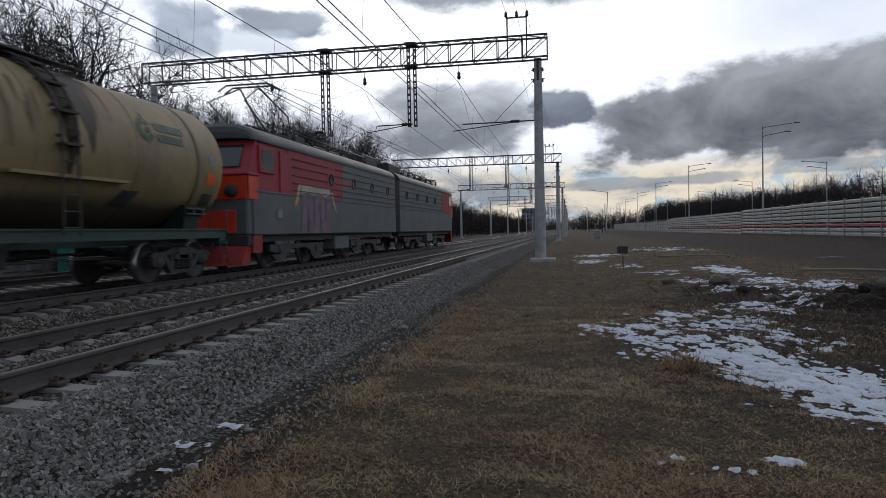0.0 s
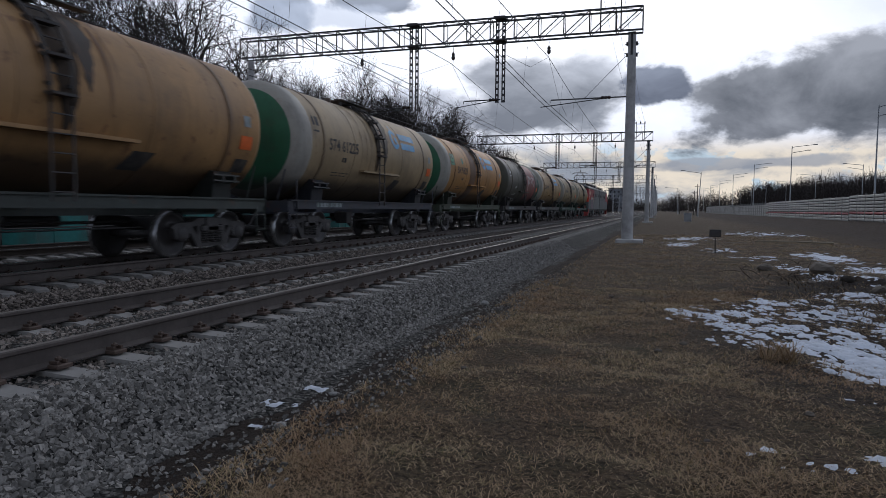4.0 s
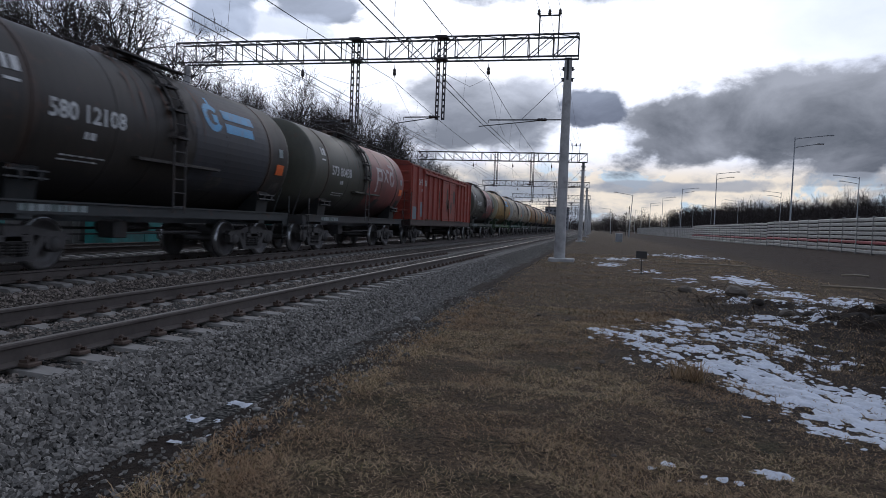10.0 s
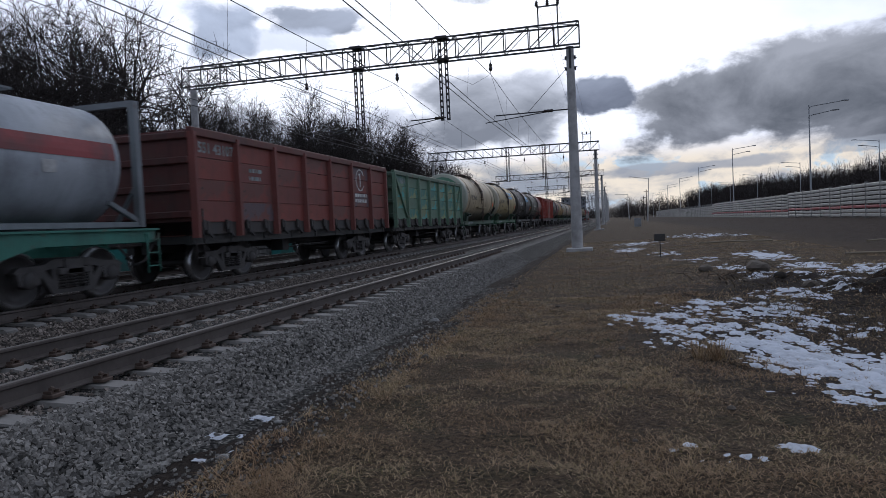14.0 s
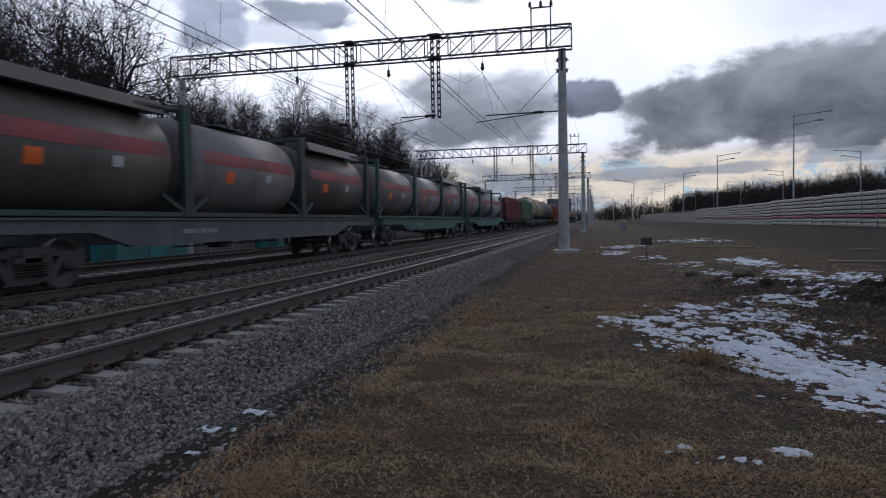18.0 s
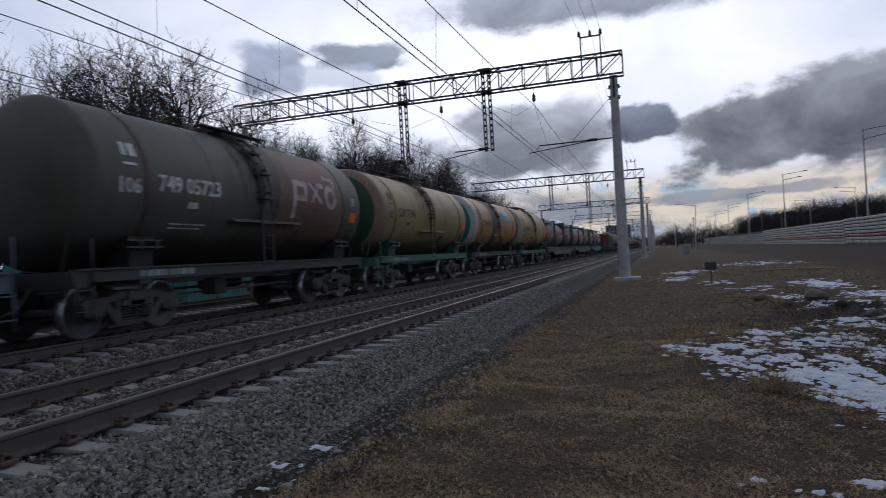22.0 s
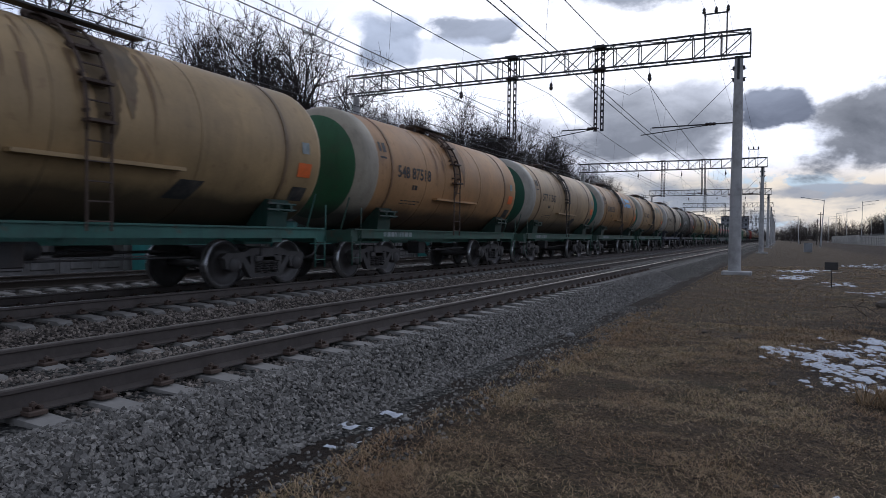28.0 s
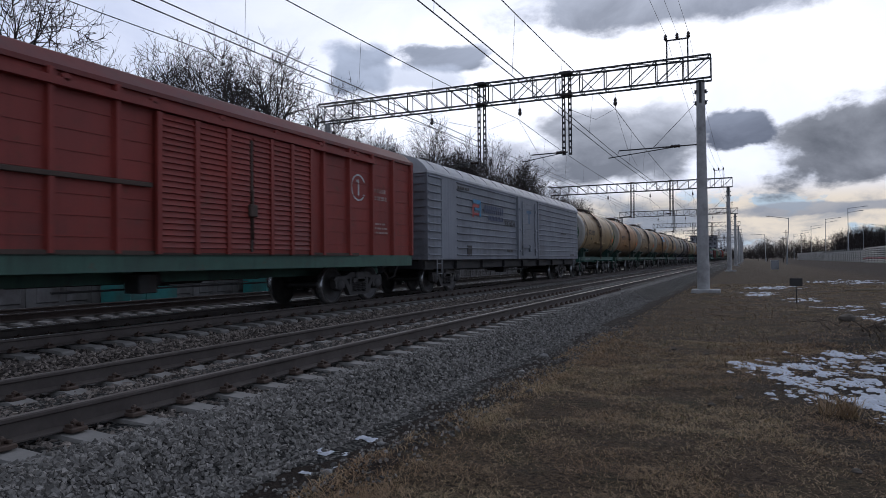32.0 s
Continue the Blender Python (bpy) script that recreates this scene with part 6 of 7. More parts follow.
M_RED_FADED = plain("faded_red_stripe", (.30, .05, .048), .6, 0, 9, .3, (.14, .07, .065), .5, 0)
BEIGE, CREAM, OCHRE, WHITE = (.40, .31, .19), (.46, .40, .29), (.46, .27, .10), (.50, .47, .42)
PEACH, OLIVE, GREYG, DARK = (.44, .30, .18), (.28, .25, .15), (.085, .095, .088), (.045, .043, .044)
GREEN, TEAL, DKGREEN, RZRED = (.03, .14, .07), (.02, .17, .13), (.02, .085, .05), (.25, .078, .066)
FG, FGT, FB = (.045, .12, .085), (.05, .16, .125), (.05, .055, .07)

TANKS_A = [
    dict(label="beige tank wagon with a green end and dark spill band", barrel=(.36, .30, .19), rear=DKGREEN, ring=(.42, .38, .28), frame=(.05, .09, .07), logo="green", band=.8),
    dict(label="grey-beige tank wagon with a dark green end", barrel=(.37, .32, .22), rear=DKGREEN, ring=(.36, .33, .27), frame=(.04, .10, .075), number="502 17463", logo="green", band=.9, grime=.6),
    dict(label="yellow-beige tank wagon with a teal end and blue sign", barrel=(.42, .31, .17), rear=TEAL, ring=(.42, .40, .33), frame=(.07, .07, .07), number="515 78792", logo="oval", band=.8, rustladder=True),
    dict(label="grey and faded red tank wagon with a white sign", barrel=GREYG, half=RZRED, logo="rail", ink="w", band=.9, frame=(.06, .06, .062), patch=True),
    dict(label="orange tank wagon with a white-rimmed green end and blue sign", barrel=(.52, .30, .12), rear=GREEN, ring=(.44, .42, .36), frame=(.06, .08, .05), number="50 91823", sash=(-.98, .5, (.21, .125, .075)), patches=((-4.22, BZ + .42, .62, .52), (-2.75, BZ + .42, .26, .28)), logo="oval", band=.7),
    dict(label="pale beige tank wagon with a blue sign", barrel=(.42, .35, .25), rear=GREEN, ring=(.45, .42, .36), frame=FB, number="574 61225", logo="oval", band=.8),
    dict(label="ochre tank wagon with a rusty barrel", barrel=(.42, .27, .14), rear=GREEN, frame=(.06, .07, .06), number="518 50044", band=.9, rust=.4),
    dict(label="white tank wagon with a bright green end", barrel=WHITE, rear=GREEN, ring=(.55, .53, .48), frame=(.06, .10, .07), number="576 69766", band=.5, grime=.35),
    dict(label="white tank wagon with a green end and black number", barrel=(.50, .48, .44), rear=GREEN, ring=(.55, .53, .49), frame=(.045, .12, .09), number="576 69780", band=.95, grime=.3, darkstep=True),
    dict(label="yellow-ochre tank wagon with an olive end and blue sign", barrel=(.40, .28, .10), rear=(.12, .12, .04), ring=(.42, .38, .26), frame=(.07, .13, .05), logo="oval", band=.8),
    dict(label="dark grey and faded red tank wagon with a white sign", barrel=GREYG, half=RZRED, logo="rail", number="750 45830", ink="w", band=.9, frame=(.05, .07, .055), patch=False),
]
TANKS_B = [
    dict(label="grey and red tank wagon with a white sign and number", barrel=GREYG, half=RZRED, logo="rail", number="573 80438", full=True, ink="w", band=.6, frame=(.05, .05, .05), rail=True),
    dict(label="soot-black tank wagon with a blue sign", barrel=DARK, half=(.05, .05, .055), logo="oval", number="580 12108", ink="w", band=.9, frame=(.04, .045, .045), grime=.8),
    dict(label="cream-yellow tank wagon with a green end and blue sign", barrel=(.47, .42, .27), rear=DKGREEN, ring=(.47, .43, .32), frame=(.05, .15, .08), number="539 22688", mark="85", end_stain=True, logo="oval", band=.95, grime=.4),
    dict(label="cream tank wagon with a pale green end", barrel=(.48, .44, .35), rear=(.09, .22, .14), ring=(.42, .45, .36), frame=(.05, .12, .08), number="749 24648", band=.8, grime=.3, rustladder=True),
]
TANKS_C = [
    dict(label="beige tank wagon with a green end and rusty spill band", barrel=(.48, .36, .19), rear=DKGREEN, ring=(.48, .42, .31), frame=FGT, number="504 63462", mark="66", band=.85, grime=.35),
    dict(label="orange tank wagon with a white-ringed teal end and black band", barrel=(.45, .27, .12), rear=TEAL, ring=(.55, .53, .48), frame=(.05, .06, .06), number="511 91658", sash=(-.85, .62), logo="oval", band=.3, grime=.35),
    dict(label="olive-beige tank wagon with a dark green end", barrel=(.33, .29, .16), rear=(.025, .07, .03), ring=(.30, .20, .13), frame=(.06, .20, .13), number="539 71941", mark="62", band=.35, grime=.45),
    dict(label="slate grey and brown tank wagon with a white sign", barrel=(.105, .115, .115), half=(.16, .085, .065), logo="rail", number="749 05723", mark="106", ink="w", band=.5, frame=(.05, .055, .05)),
    dict(label="white-grey tank wagon with a teal end and black number", barrel=(.46, .43, .39), rear=TEAL, ring=(.50, .47, .42), frame=(.10, .115, .15), number="539 44419", mark="62", band=.7, grime=.3, patch=False, rail=False),
    dict(label="peach-beige tank wagon with a teal end and teal letters", barrel=(.47, .35, .22), rear=TEAL, ring=(.50, .46, .38), frame=(.05, .13, .09), logo="letters", number="517 06325", sash=(.42, .42), band=.4, grime=.35),
    dict(label="orange-brown tank wagon with a dark spill band and blue sign", barrel=(.40, .25, .12), rear=TEAL, ring=(.46, .42, .34), frame=(.06, .12, .09), logo="oval", number="518 83220", band=1.0, grime=.6),
    dict(label="pale peach tank wagon with a dark green end", barrel=(.47, .37, .26), rear=(.02, .10, .06), ring=(.48, .45, .38), frame=FG, number="577 71567", band=.4, grime=.35),
    dict(label="peach tank wagon with a green end and black number", barrel=(.50, .31, .17), rear=(.03, .12, .05), ring=(.47, .41, .31), frame=FG, number="548 87518", band=.25, grime=.3, rustladder=True, patch=False),
    dict(label="beige tank wagon with a white-rimmed green end", barrel=(.43, .33, .20), rear=(.04, .13, .065), ring=(.50, .47, .41), frame=FGT, number="587 13850", mark="66", band=.3, grime=.35, rustladder=True),
]
FLATS = [
    [((.40, .43, .46), (.20, .22, .23), False), ((.17, .17, .155), (.05, .10, .08), True), ((.25, .235, .21), (.05, .10, .08), False)],
    [((.22, .21, .19), (.05, .10, .08), True), ((.27, .25, .24), (.05, .08, .07), False), ((.19, .17, .155), (.05, .09, .07), False)],
    [((.125, .105, .095), (.045, .07, .06), True), ((.24, .215, .20), (.045, .07, .06), False), ((.13, .115, .095), (.045, .08, .065), True)],
]


def build_train():
    at = 0.0      # distance behind the locomotive's rear coupler

    def put(v, length):
        nonlocal at
        VEHICLES.append((v, at + length / 2))
        at += length
    rear, lead = locomotive()
    VEHICLES.append((rear, -8.2))
    VEHICLES.append((lead, -24.6))
    for o in TANKS_A:
        put(tank_wagon(o), 12.02)
    put(covered_wagon("red ribbed covered wagon with pale repair panels", 7.93, (.34, .058, .038), False, "524 59393", (.05, .03, .026)), 16.97)
    for o in TANKS_B:
        put(tank_wagon(o), 12.02)
    put(gondola("weathered green and turquoise gondola wagon", [(.13, .22, .15), (.10, .37, .32), (.085, .40, .37), (.28, .33, .16), (.20, .31, .19)], "553 05044", False, [None, (.21, .22, .11), (.17, .22, .13), (.06, .22, .19), (.055, .19, .16)]), 13.92)
    put(gondola("rust-red gondola wagon with a white emblem", [(.19, .055, .045), (.22, .055, .042), (.23, .055, .042), (.19, .068, .055)], "551 43107", True, [None, (.15, .06, .05), None, (.12, .09, .10)]), 13.92)
    for i, f in enumerate(FLATS):
        put(container_flat("green flat wagon carrying three red-striped tank containers", f, ((.05, .20, .15), (.06, .15, .12), (.12, .135, .13))[i]), 19.62)
    for o in TANKS_C:
        put(tank_wagon(o), 12.02)
    put(reefer("light grey corrugated refrigerator wagon with a rounded roof"), 21.2)
    put(covered_wagon("dark red covered wagon with louvred double doors", 7.93, (.30, .052, .038), True, "", (.07, .15, .11)), 16.97)


build_train()

# ---- tracks ----
track("railway_track", TC1, 2.81, .5435, (0.5, 62), 420, M_RAILTOP, "nearer railway track with rusty rails on concrete sleepers", 50)
track("railway_track", TC2, 7.65, .5435, (2.0, 62), 420, M_RAILSHINE, "railway track with concrete sleepers carrying the goods train", 50)
track("railway_track", TC3, 7.5, .5435, (4.0, 40), 420, M_RAILSHINE, "railway track behind the train", 0)


# ---- verge: snow, grass, stones ----
SNOW_BLOBS = [  # x, y, reach in x, reach in y, depth
    (.75, 10.2, .7, 1.3, .70), (1.3, 9.3, .9, 1.5, .85), (1.9, 8.6, .95, 1.5, 1.0), (2.35, 7.4, .9, 1.3, 1.1), (2.15, 6.5, .75, .9, .95), (2.9, 6.6, .6, .8, 1.0), (2.7, 9.7, .6, 1.2, .72), (1.6, 11.3, .7, 1.0, .55), (2.6, 5.6, .5, .45, .75), (2.35, 10.7, .7, 1.0, .6),
    (4.9, 23.2, .8, 2.6, .95), (6.0, 17.0, 1.3, 1.8, 1.0), (7.4, 15.4, 1.6, 2.2, 1.05), (9.4, 16.2, 1.6, 2.0, 1.05), (5.0, 18.6, .8, 1.4, .8), (4.2, 16.2, .8, .7, .75), (3.3, 12.6, .8, .8, .62), (4.4, 14.6, .9, .6, .6), (2.7, 22.3, .7, 1.3, .7), (3.2, 18.8, .6, 1.0, .55), (3.0, 15.6, .7, 1.3, .5),
    (.42, 4.48, .2, .13, .54), (.68, 4.3, .2, .12, .54), (1.1, 4.55, .15, .1, .52), (3.3, 5.6, .4, .3, .55),
    (.7, 30.2, .9, 1.8, .75), (2.2, 26.0, .8, 1.2, .6), (1.4, 36.0, 1.2, 2.5, .6), (-3.0, 6.9, .20, .09, .66), (-3.15, 4.85, .18, .14, .60), (-3.0, 5.35, .2, .10, .56), (-2.9, 4.3, .2, .1, .52), (6.0, 45.0, 2.5, 3.0, .5),
]


def snow_field(x, y):
    p = np.zeros_like(x)
    for bx_, by_, sx, sy, d in SNOW_BLOBS:
        p = np.maximum(p, d * np.exp(-(((x - bx_) / sx) ** 2 + ((y - by_) / sy) ** 2) ** 1.4))
    u, w = x * .56 - y * .83, x * .83 + y * .56      # the thaw follows old furrows
    n = .40 * fbm(u * .45, w * 1.25, 7.0, 21, 4) + .45 * fbm(u * .55, w * 1.2, 20.0, 22, 2) + .55 * fbm(u * .6, w * 1.3, 48.0, 24, 2) + .20 * fbm(x, y, 5.0, 23, 2)
    return np.where(p > .12, p * .92 - .83 + .84 * n, -1.0)


M_SNOW = None


def snow_material():
    n = Nodes("old_crusted_snow")
    g, b = n.noise(40, 4, 0.6), n.noise(5, 4, 0.6)
    c = n.mix(n.span(b, .4, .7), (.66, .69, .75), (.48, .50, .54))
    c = n.mix(n.math("MULTIPLY", n.span(g, .60, .75), .6), c, (.16, .14, .12))
    n.bump(g, .5, .02)
    return n.done(c, .7, 0, .3)


def build_snow():
    for name, xs, ys in (("near", np.arange(-.6, 5.2, .03), np.arange(3.9, 13.4, .03)), ("far", np.arange(-.8, 11.5, .09), np.arange(13.4, 50, .12)), ("edge", np.arange(-3.6, -2.3, .03), np.arange(3.5, 7.6, .03))):
        X, Y = np.meshgrid(xs, ys)
        F = snow_field(X, Y)
        base = ground_z(X, Y) if name != "edge" else np.maximum(ground_z(X, Y), ballast_top(X) + .02)
        Z = base + np.clip(F, -.08, .30) * .07 + .004 + np.random.RandomState(4).uniform(-.003, .003, X.shape)
        i = np.arange(X.size).reshape(X.shape)
        keep = (F[:-1, :-1] > -.06) | (F[1:, 1:] > -.06) | (F[1:, :-1] > -.06) | (F[:-1, 1:] > -.06)
        q = np.stack([i[:-1, :-1][keep], i[:-1, 1:][keep], i[1:, 1:][keep], i[1:, :-1][keep]], 1)
        used, inv = np.unique(q, return_inverse=True)
        v = np.stack([X.ravel()[used], Y.ravel()[used], Z.ravel()[used]], 1)
        me = bpy.data.meshes.new("snow")
        me.from_pydata(v.tolist(), [], inv.reshape(-1, 4).tolist())
        me.polygons.foreach_set("use_smooth", [True] * len(q))
        me.materials.append(M_SNOW)
        tagged(new("snow_patch", me), {"near": "ragged thawing snow patch on the verge", "far": "thin snow patches beyond the earth heap", "edge": "scraps of snow at the ballast foot"}[name], "snow", kind="stuff")


M_SNOW = snow_material()
build_snow()


def grass_material(name, cols):
    n = Nodes(name)
    r = n.island()
    c = n.mix(n.span(r, 0.0, .55), cols[0], cols[1])
    c = n.mix(n.span(r, .55, 1.0), c, cols[2])
    b = n.noise(.8, 3, .6)
    c = n.mix(n.math("MULTIPLY", n.span(b, .4, .65), .6), c, cols[3])
    return n.done(c, .85, 0, .2)


def blades(name, label, n, xr, yr, length, mat, seed, power, upright=.45, mask=None):
    """Dry grass as thin bent strips, thick near the near end."""
    r = np.random.RandomState(seed)
    y = yr[0] + (yr[1] - yr[0]) * r.rand(n) ** power
    x = r.uniform(xr[0], xr[1], n)
    xa, ya = x * .83 + y * .56, y * .83 - x * .56
    clump = fbm(xa, ya, 3.1, seed, 3)
    keep = (clump * .8 + .7 * fbm(ya, xa, 11.0, seed + 7, 3) + r.uniform(-.7, .7, n)) > -.1
    if mask is not None:
        keep &= mask(x, y)
    x, y, clump = x[keep], y[keep], clump[keep]
    n = len(x)
    z = ground_z(x, y) - .004
    a = r.uniform(0, 2 * np.pi, n)
    L = length * r.uniform(.4, 1.3, n) * (1 + .35 * np.clip(clump, -1, 1))
    up = np.clip(r.normal(upright, .25, n), .05, 1.2)
    w = r.uniform(.0011, .0026, n) * (1 + y * .11)
    d = np.stack([np.cos(a), np.sin(a), np.zeros(n)], 1)
    s = np.stack([-np.sin(a), np.cos(a), np.zeros(n)], 1) * w[:, None]
    p0 = np.stack([x, y, z], 1)
    p1 = p0 + d * (L * .45)[:, None] + np.stack([0 * L, 0 * L, L * .55 * up], 1)
    p2 = p0 + d * (L * .95)[:, None] + np.stack([0 * L, 0 * L, L * .55 * up * r.uniform(.2, 1.5, n)], 1)
    V = np.stack([p0 - s, p0 + s, p1 + s * .8, p1 - s * .8, p2], 1).reshape(-1, 3)
    o = np.arange(n) * 5
    F = [(i, i + 1, i + 2, i + 3) for i in o.tolist()] + [(i + 3, i + 2, i + 4) for i in o.tolist()]
    me = bpy.data.meshes.new(name)
    me.from_pydata(V.tolist(), [], F)
    me.materials.append(mat)
    return tagged(new(name, me), label, "grass", kind="stuff")


M_GRASS = grass_material("dry_grass", ((.135, .088, .05), (.54, .385, .235), (.175, .15, .064), (.27, .155, .088)))
M_WEED = grass_material("dead_weeds", ((.05, .04, .028), (.12, .09, .06), (.17, .13, .085), (.07, .05, .035)))


def no_snow(x, y):
    heap = ((x - 4.8) / 3.2) ** 2 + ((y - 12.0) / 3.6) ** 2 < 1
    wet = ((x - 2.6) / 2.4) ** 2 + ((y - 8.6) / 3.8) ** 2 < 1
    thin = np.random.RandomState(9).rand(len(x)) < .4
    return (snow_field(x, y) < .0) & (~heap | thin) & (~wet | thin)


blades("dry_grass", "short matted dry brown grass", 430000, (-2.25, 5.2), (1.8, 13), .052, M_GRASS, 31, 1.9, .42, no_snow)
blades("dry_grass", "thin dry brown grass farther along the verge", 80000, (-2.5, 8.0), (10, 42), .085, M_GRASS, 32, 1.3, .45, no_snow)
blades("dry_grass", "sparse withered grass on the dark soil strip", 15000, (-2.6, -1.95), (2.2, 14), .085, M_GRASS, 33, 1.5, .55)
blades("dead_weeds", "dead weed stalks and roots on the earth heap", 16000, (2.2, 9.0), (8.6, 16.5), .11, M_WEED, 34, 1.0, .8)


def rock_build(seed, s):
    r = random.Random(seed)
    bm = bmesh.new()
    bmesh.ops.create_icosphere(bm, subdivisions=2, radius=1)
    off = Vector((r.uniform(0, 50), r.uniform(0, 50), r.uniform(0, 50)))
    for v in bm.verts:
        k = 1 + .45 * noise.noise(v.co * .9 + off) + .16 * noise.noise(v.co * 2.7 + off)
        v.co = Vector((v.co.x * k * s, v.co.y * k * s * .8, v.co.z * k * s * .62))
    b = Build()
    bm.verts.index_update()
    b.add([tuple(v.co) for v in bm.verts], [tuple(w.index for w in f.verts) for f in bm.faces])
    bm.free()
    return b


M_ROCK = plain("weathered_rock", (.15, .125, .10), .9, 0, 9, .35, (.05, .042, .035), .4, .6)
M_CLOD = plain("earth_clod", (.035, .028, .022), .95, 0, 12, .4, (.02, .016, .013), .3, .8)


def zg(x, y):
    return float(ground_z(np.array([float(x)]), np.array([float(y)]))[0])


for i, (x, y, s) in enumerate(((3.25, 16.4, .27), (2.3, 17.6, .20), (3.6, 13.6, .16), (5.05, 12.3, .17), (4.0, 13.5, .12), (5.7, 12.9, .10), (2.7, 14.6, .08), (6.2, 12.4, .15))):
    tagged(part("rock", rock_build(i, s), M_ROCK, at=(x, y, zg(x, y) + s * .25)), "rough brown boulder half sunk in the earth heap", "rock", "boulders on the heap")
for i, (x, y, s) in enumerate(((4.3, 12.3, .26), (4.65, 12.2, .20), (4.9, 12.7, .16), (3.9, 13.1, .15), (5.5, 11.9, .18), (3.4, 14.9, .14))):
    tagged(part("earth_clod", rock_build(40 + i, s), M_CLOD, at=(x, y, zg(x, y) + s * .12)), "large dark clod of dug-up soil", "soil", "clods on the heap")
r_ = random.Random(5)
for i in range(26):
    x, y, s = r_.uniform(-2.3, 4.5), r_.uniform(3.2, 12), r_.uniform(.015, .05)
    tagged(part("pebble", rock_build(80 + i % 6, s), M_ROCK, at=(x, y, zg(x, y) + s * .3)), "small stone lying in the dry grass", "stone", "stones in the grass")
for i, (x, y, s) in enumerate(((-2.95, 10.9, .07), (-2.75, 9.0, .05), (-2.6, 8.4, .035), (-2.75, 5.0, .035), (-2.7, 4.1, .045))):
    tagged(part("pale_stone", rock_build(90 + i, s), wagon_paint((.30, .29, .27), .4, .05, 0), at=(x, y, zg(x, y) + s * .4)), "pale stone on the dark soil strip", "stone", "pale stones")


M_TWIG = plain("dead_twig", (.085, .066, .05), .9, 0, 12, .35, (.04, .03, .025), .3, .3)


def tangle_build(seed, n, sx, sy, h):
    """Dead stalks, roots and twigs lying criss-cross."""
    r = random.Random(seed)
    b = Build()
    for _ in range(n):
        x, y, a = r.gauss(0, sx), r.gauss(0, sy), r.uniform(0, 6.28)
        L, z = r.uniform(.15, .55), h * r.random()
        p, d = Vector((x, y, z)), Vector((math.cos(a), math.sin(a), r.uniform(-.25, .7)))
        b.tube([p, p + d * L * .5 + Vector((0, 0, r.uniform(-.03, .06))), p + d * L + Vector((r.uniform(-.1, .1), r.uniform(-.1, .1), r.uniform(-.08, .03)))], [r.uniform(.005, .011), .006, .003], 3, False)
    return b


for i, (x, y, n, sx, sy, h) in enumerate(((3.3, 17.2, 40, .45, .5, .22), (4.4, 12.4, 60, .5, .4, .12), (5.3, 12.0, 70, .5, .5, .12), (4.3, 10.9, 60, .5, .5, .05), (3.9, 13.6, 40, .6, .5, .08), (6.2, 12.2, 60, .7, .6, .12), (2.8, 15.2, 50, .5, .9, .06))):
    tagged(part("dead_brush", tangle_build(i, n, sx, sy, h), M_TWIG, at=(x, y, zg(x, y))), "tangle of dead twigs and roots on the heap", "brush", kind="stuff")
for i, (x, y) in enumerate(((3.35, 6.2), (3.8, 7.0), (1.0, 7.4))):
    t_ = blades("grass_tuft", "taller tuft of dry greenish grass by the snow", 260, (x - .16, x + .16), (y - .14, y + .14), .20, M_GRASS, 50 + i, 1.0, 1.3)
    tagged(t_, "", "grass tuft")
    t_["kind"] = ""
# fallen pale sticks on the brown bank
for i, (x, y, L, a) in enumerate(((5.6, 33.0, 3.2, 4), (8.3, 22.5, 2.6, -12), (10.5, 30.0, 1.2, 20))):
    tagged(part("fallen_pole", Build().tube([(-L / 2, 0, .04), (0, .05, .06), (L / 2, 0, .03)], .035, 6), wagon_paint((.34, .28, .2), .3, .1, 0), at=pose(x, y, zg(x, y), 0, 0, a)), "pale weathered pole lying on the bank", "pole", "fallen poles")

# small dark notice on a stick
sg = thing("notice_sign", "small dark notice plate on a thin stake", "sign", at=(1.68, 24.6, zg(1.68, 24.6)))
part("stake", Build().tube([(0.02, 0, -.2), (0, 0, .72)], .018, 6), M_STEEL_DARK, sg)
part("plate", Build().box(-.19, .19, -.035, -.015, .52, .78, .008), M_STEEL_DARK, sg)


# ---- noise wall and road lamps ----
M_PANEL = plain("grey_wall_panel", (.37, .36, .33), .6, 0, 4, .12, (.2, .19, .175), .35, .08)
M_PANEL_RED = plain("red_wall_panel", (.30, .04, .05), .55, 0, 4, .12, (.25, .1, .1), .25, .08)
M_WALLPOST = plain("wall_post_steel", (.24, .24, .23), .6, .2, 6, .2, (.1, .09, .08), .3, .1)


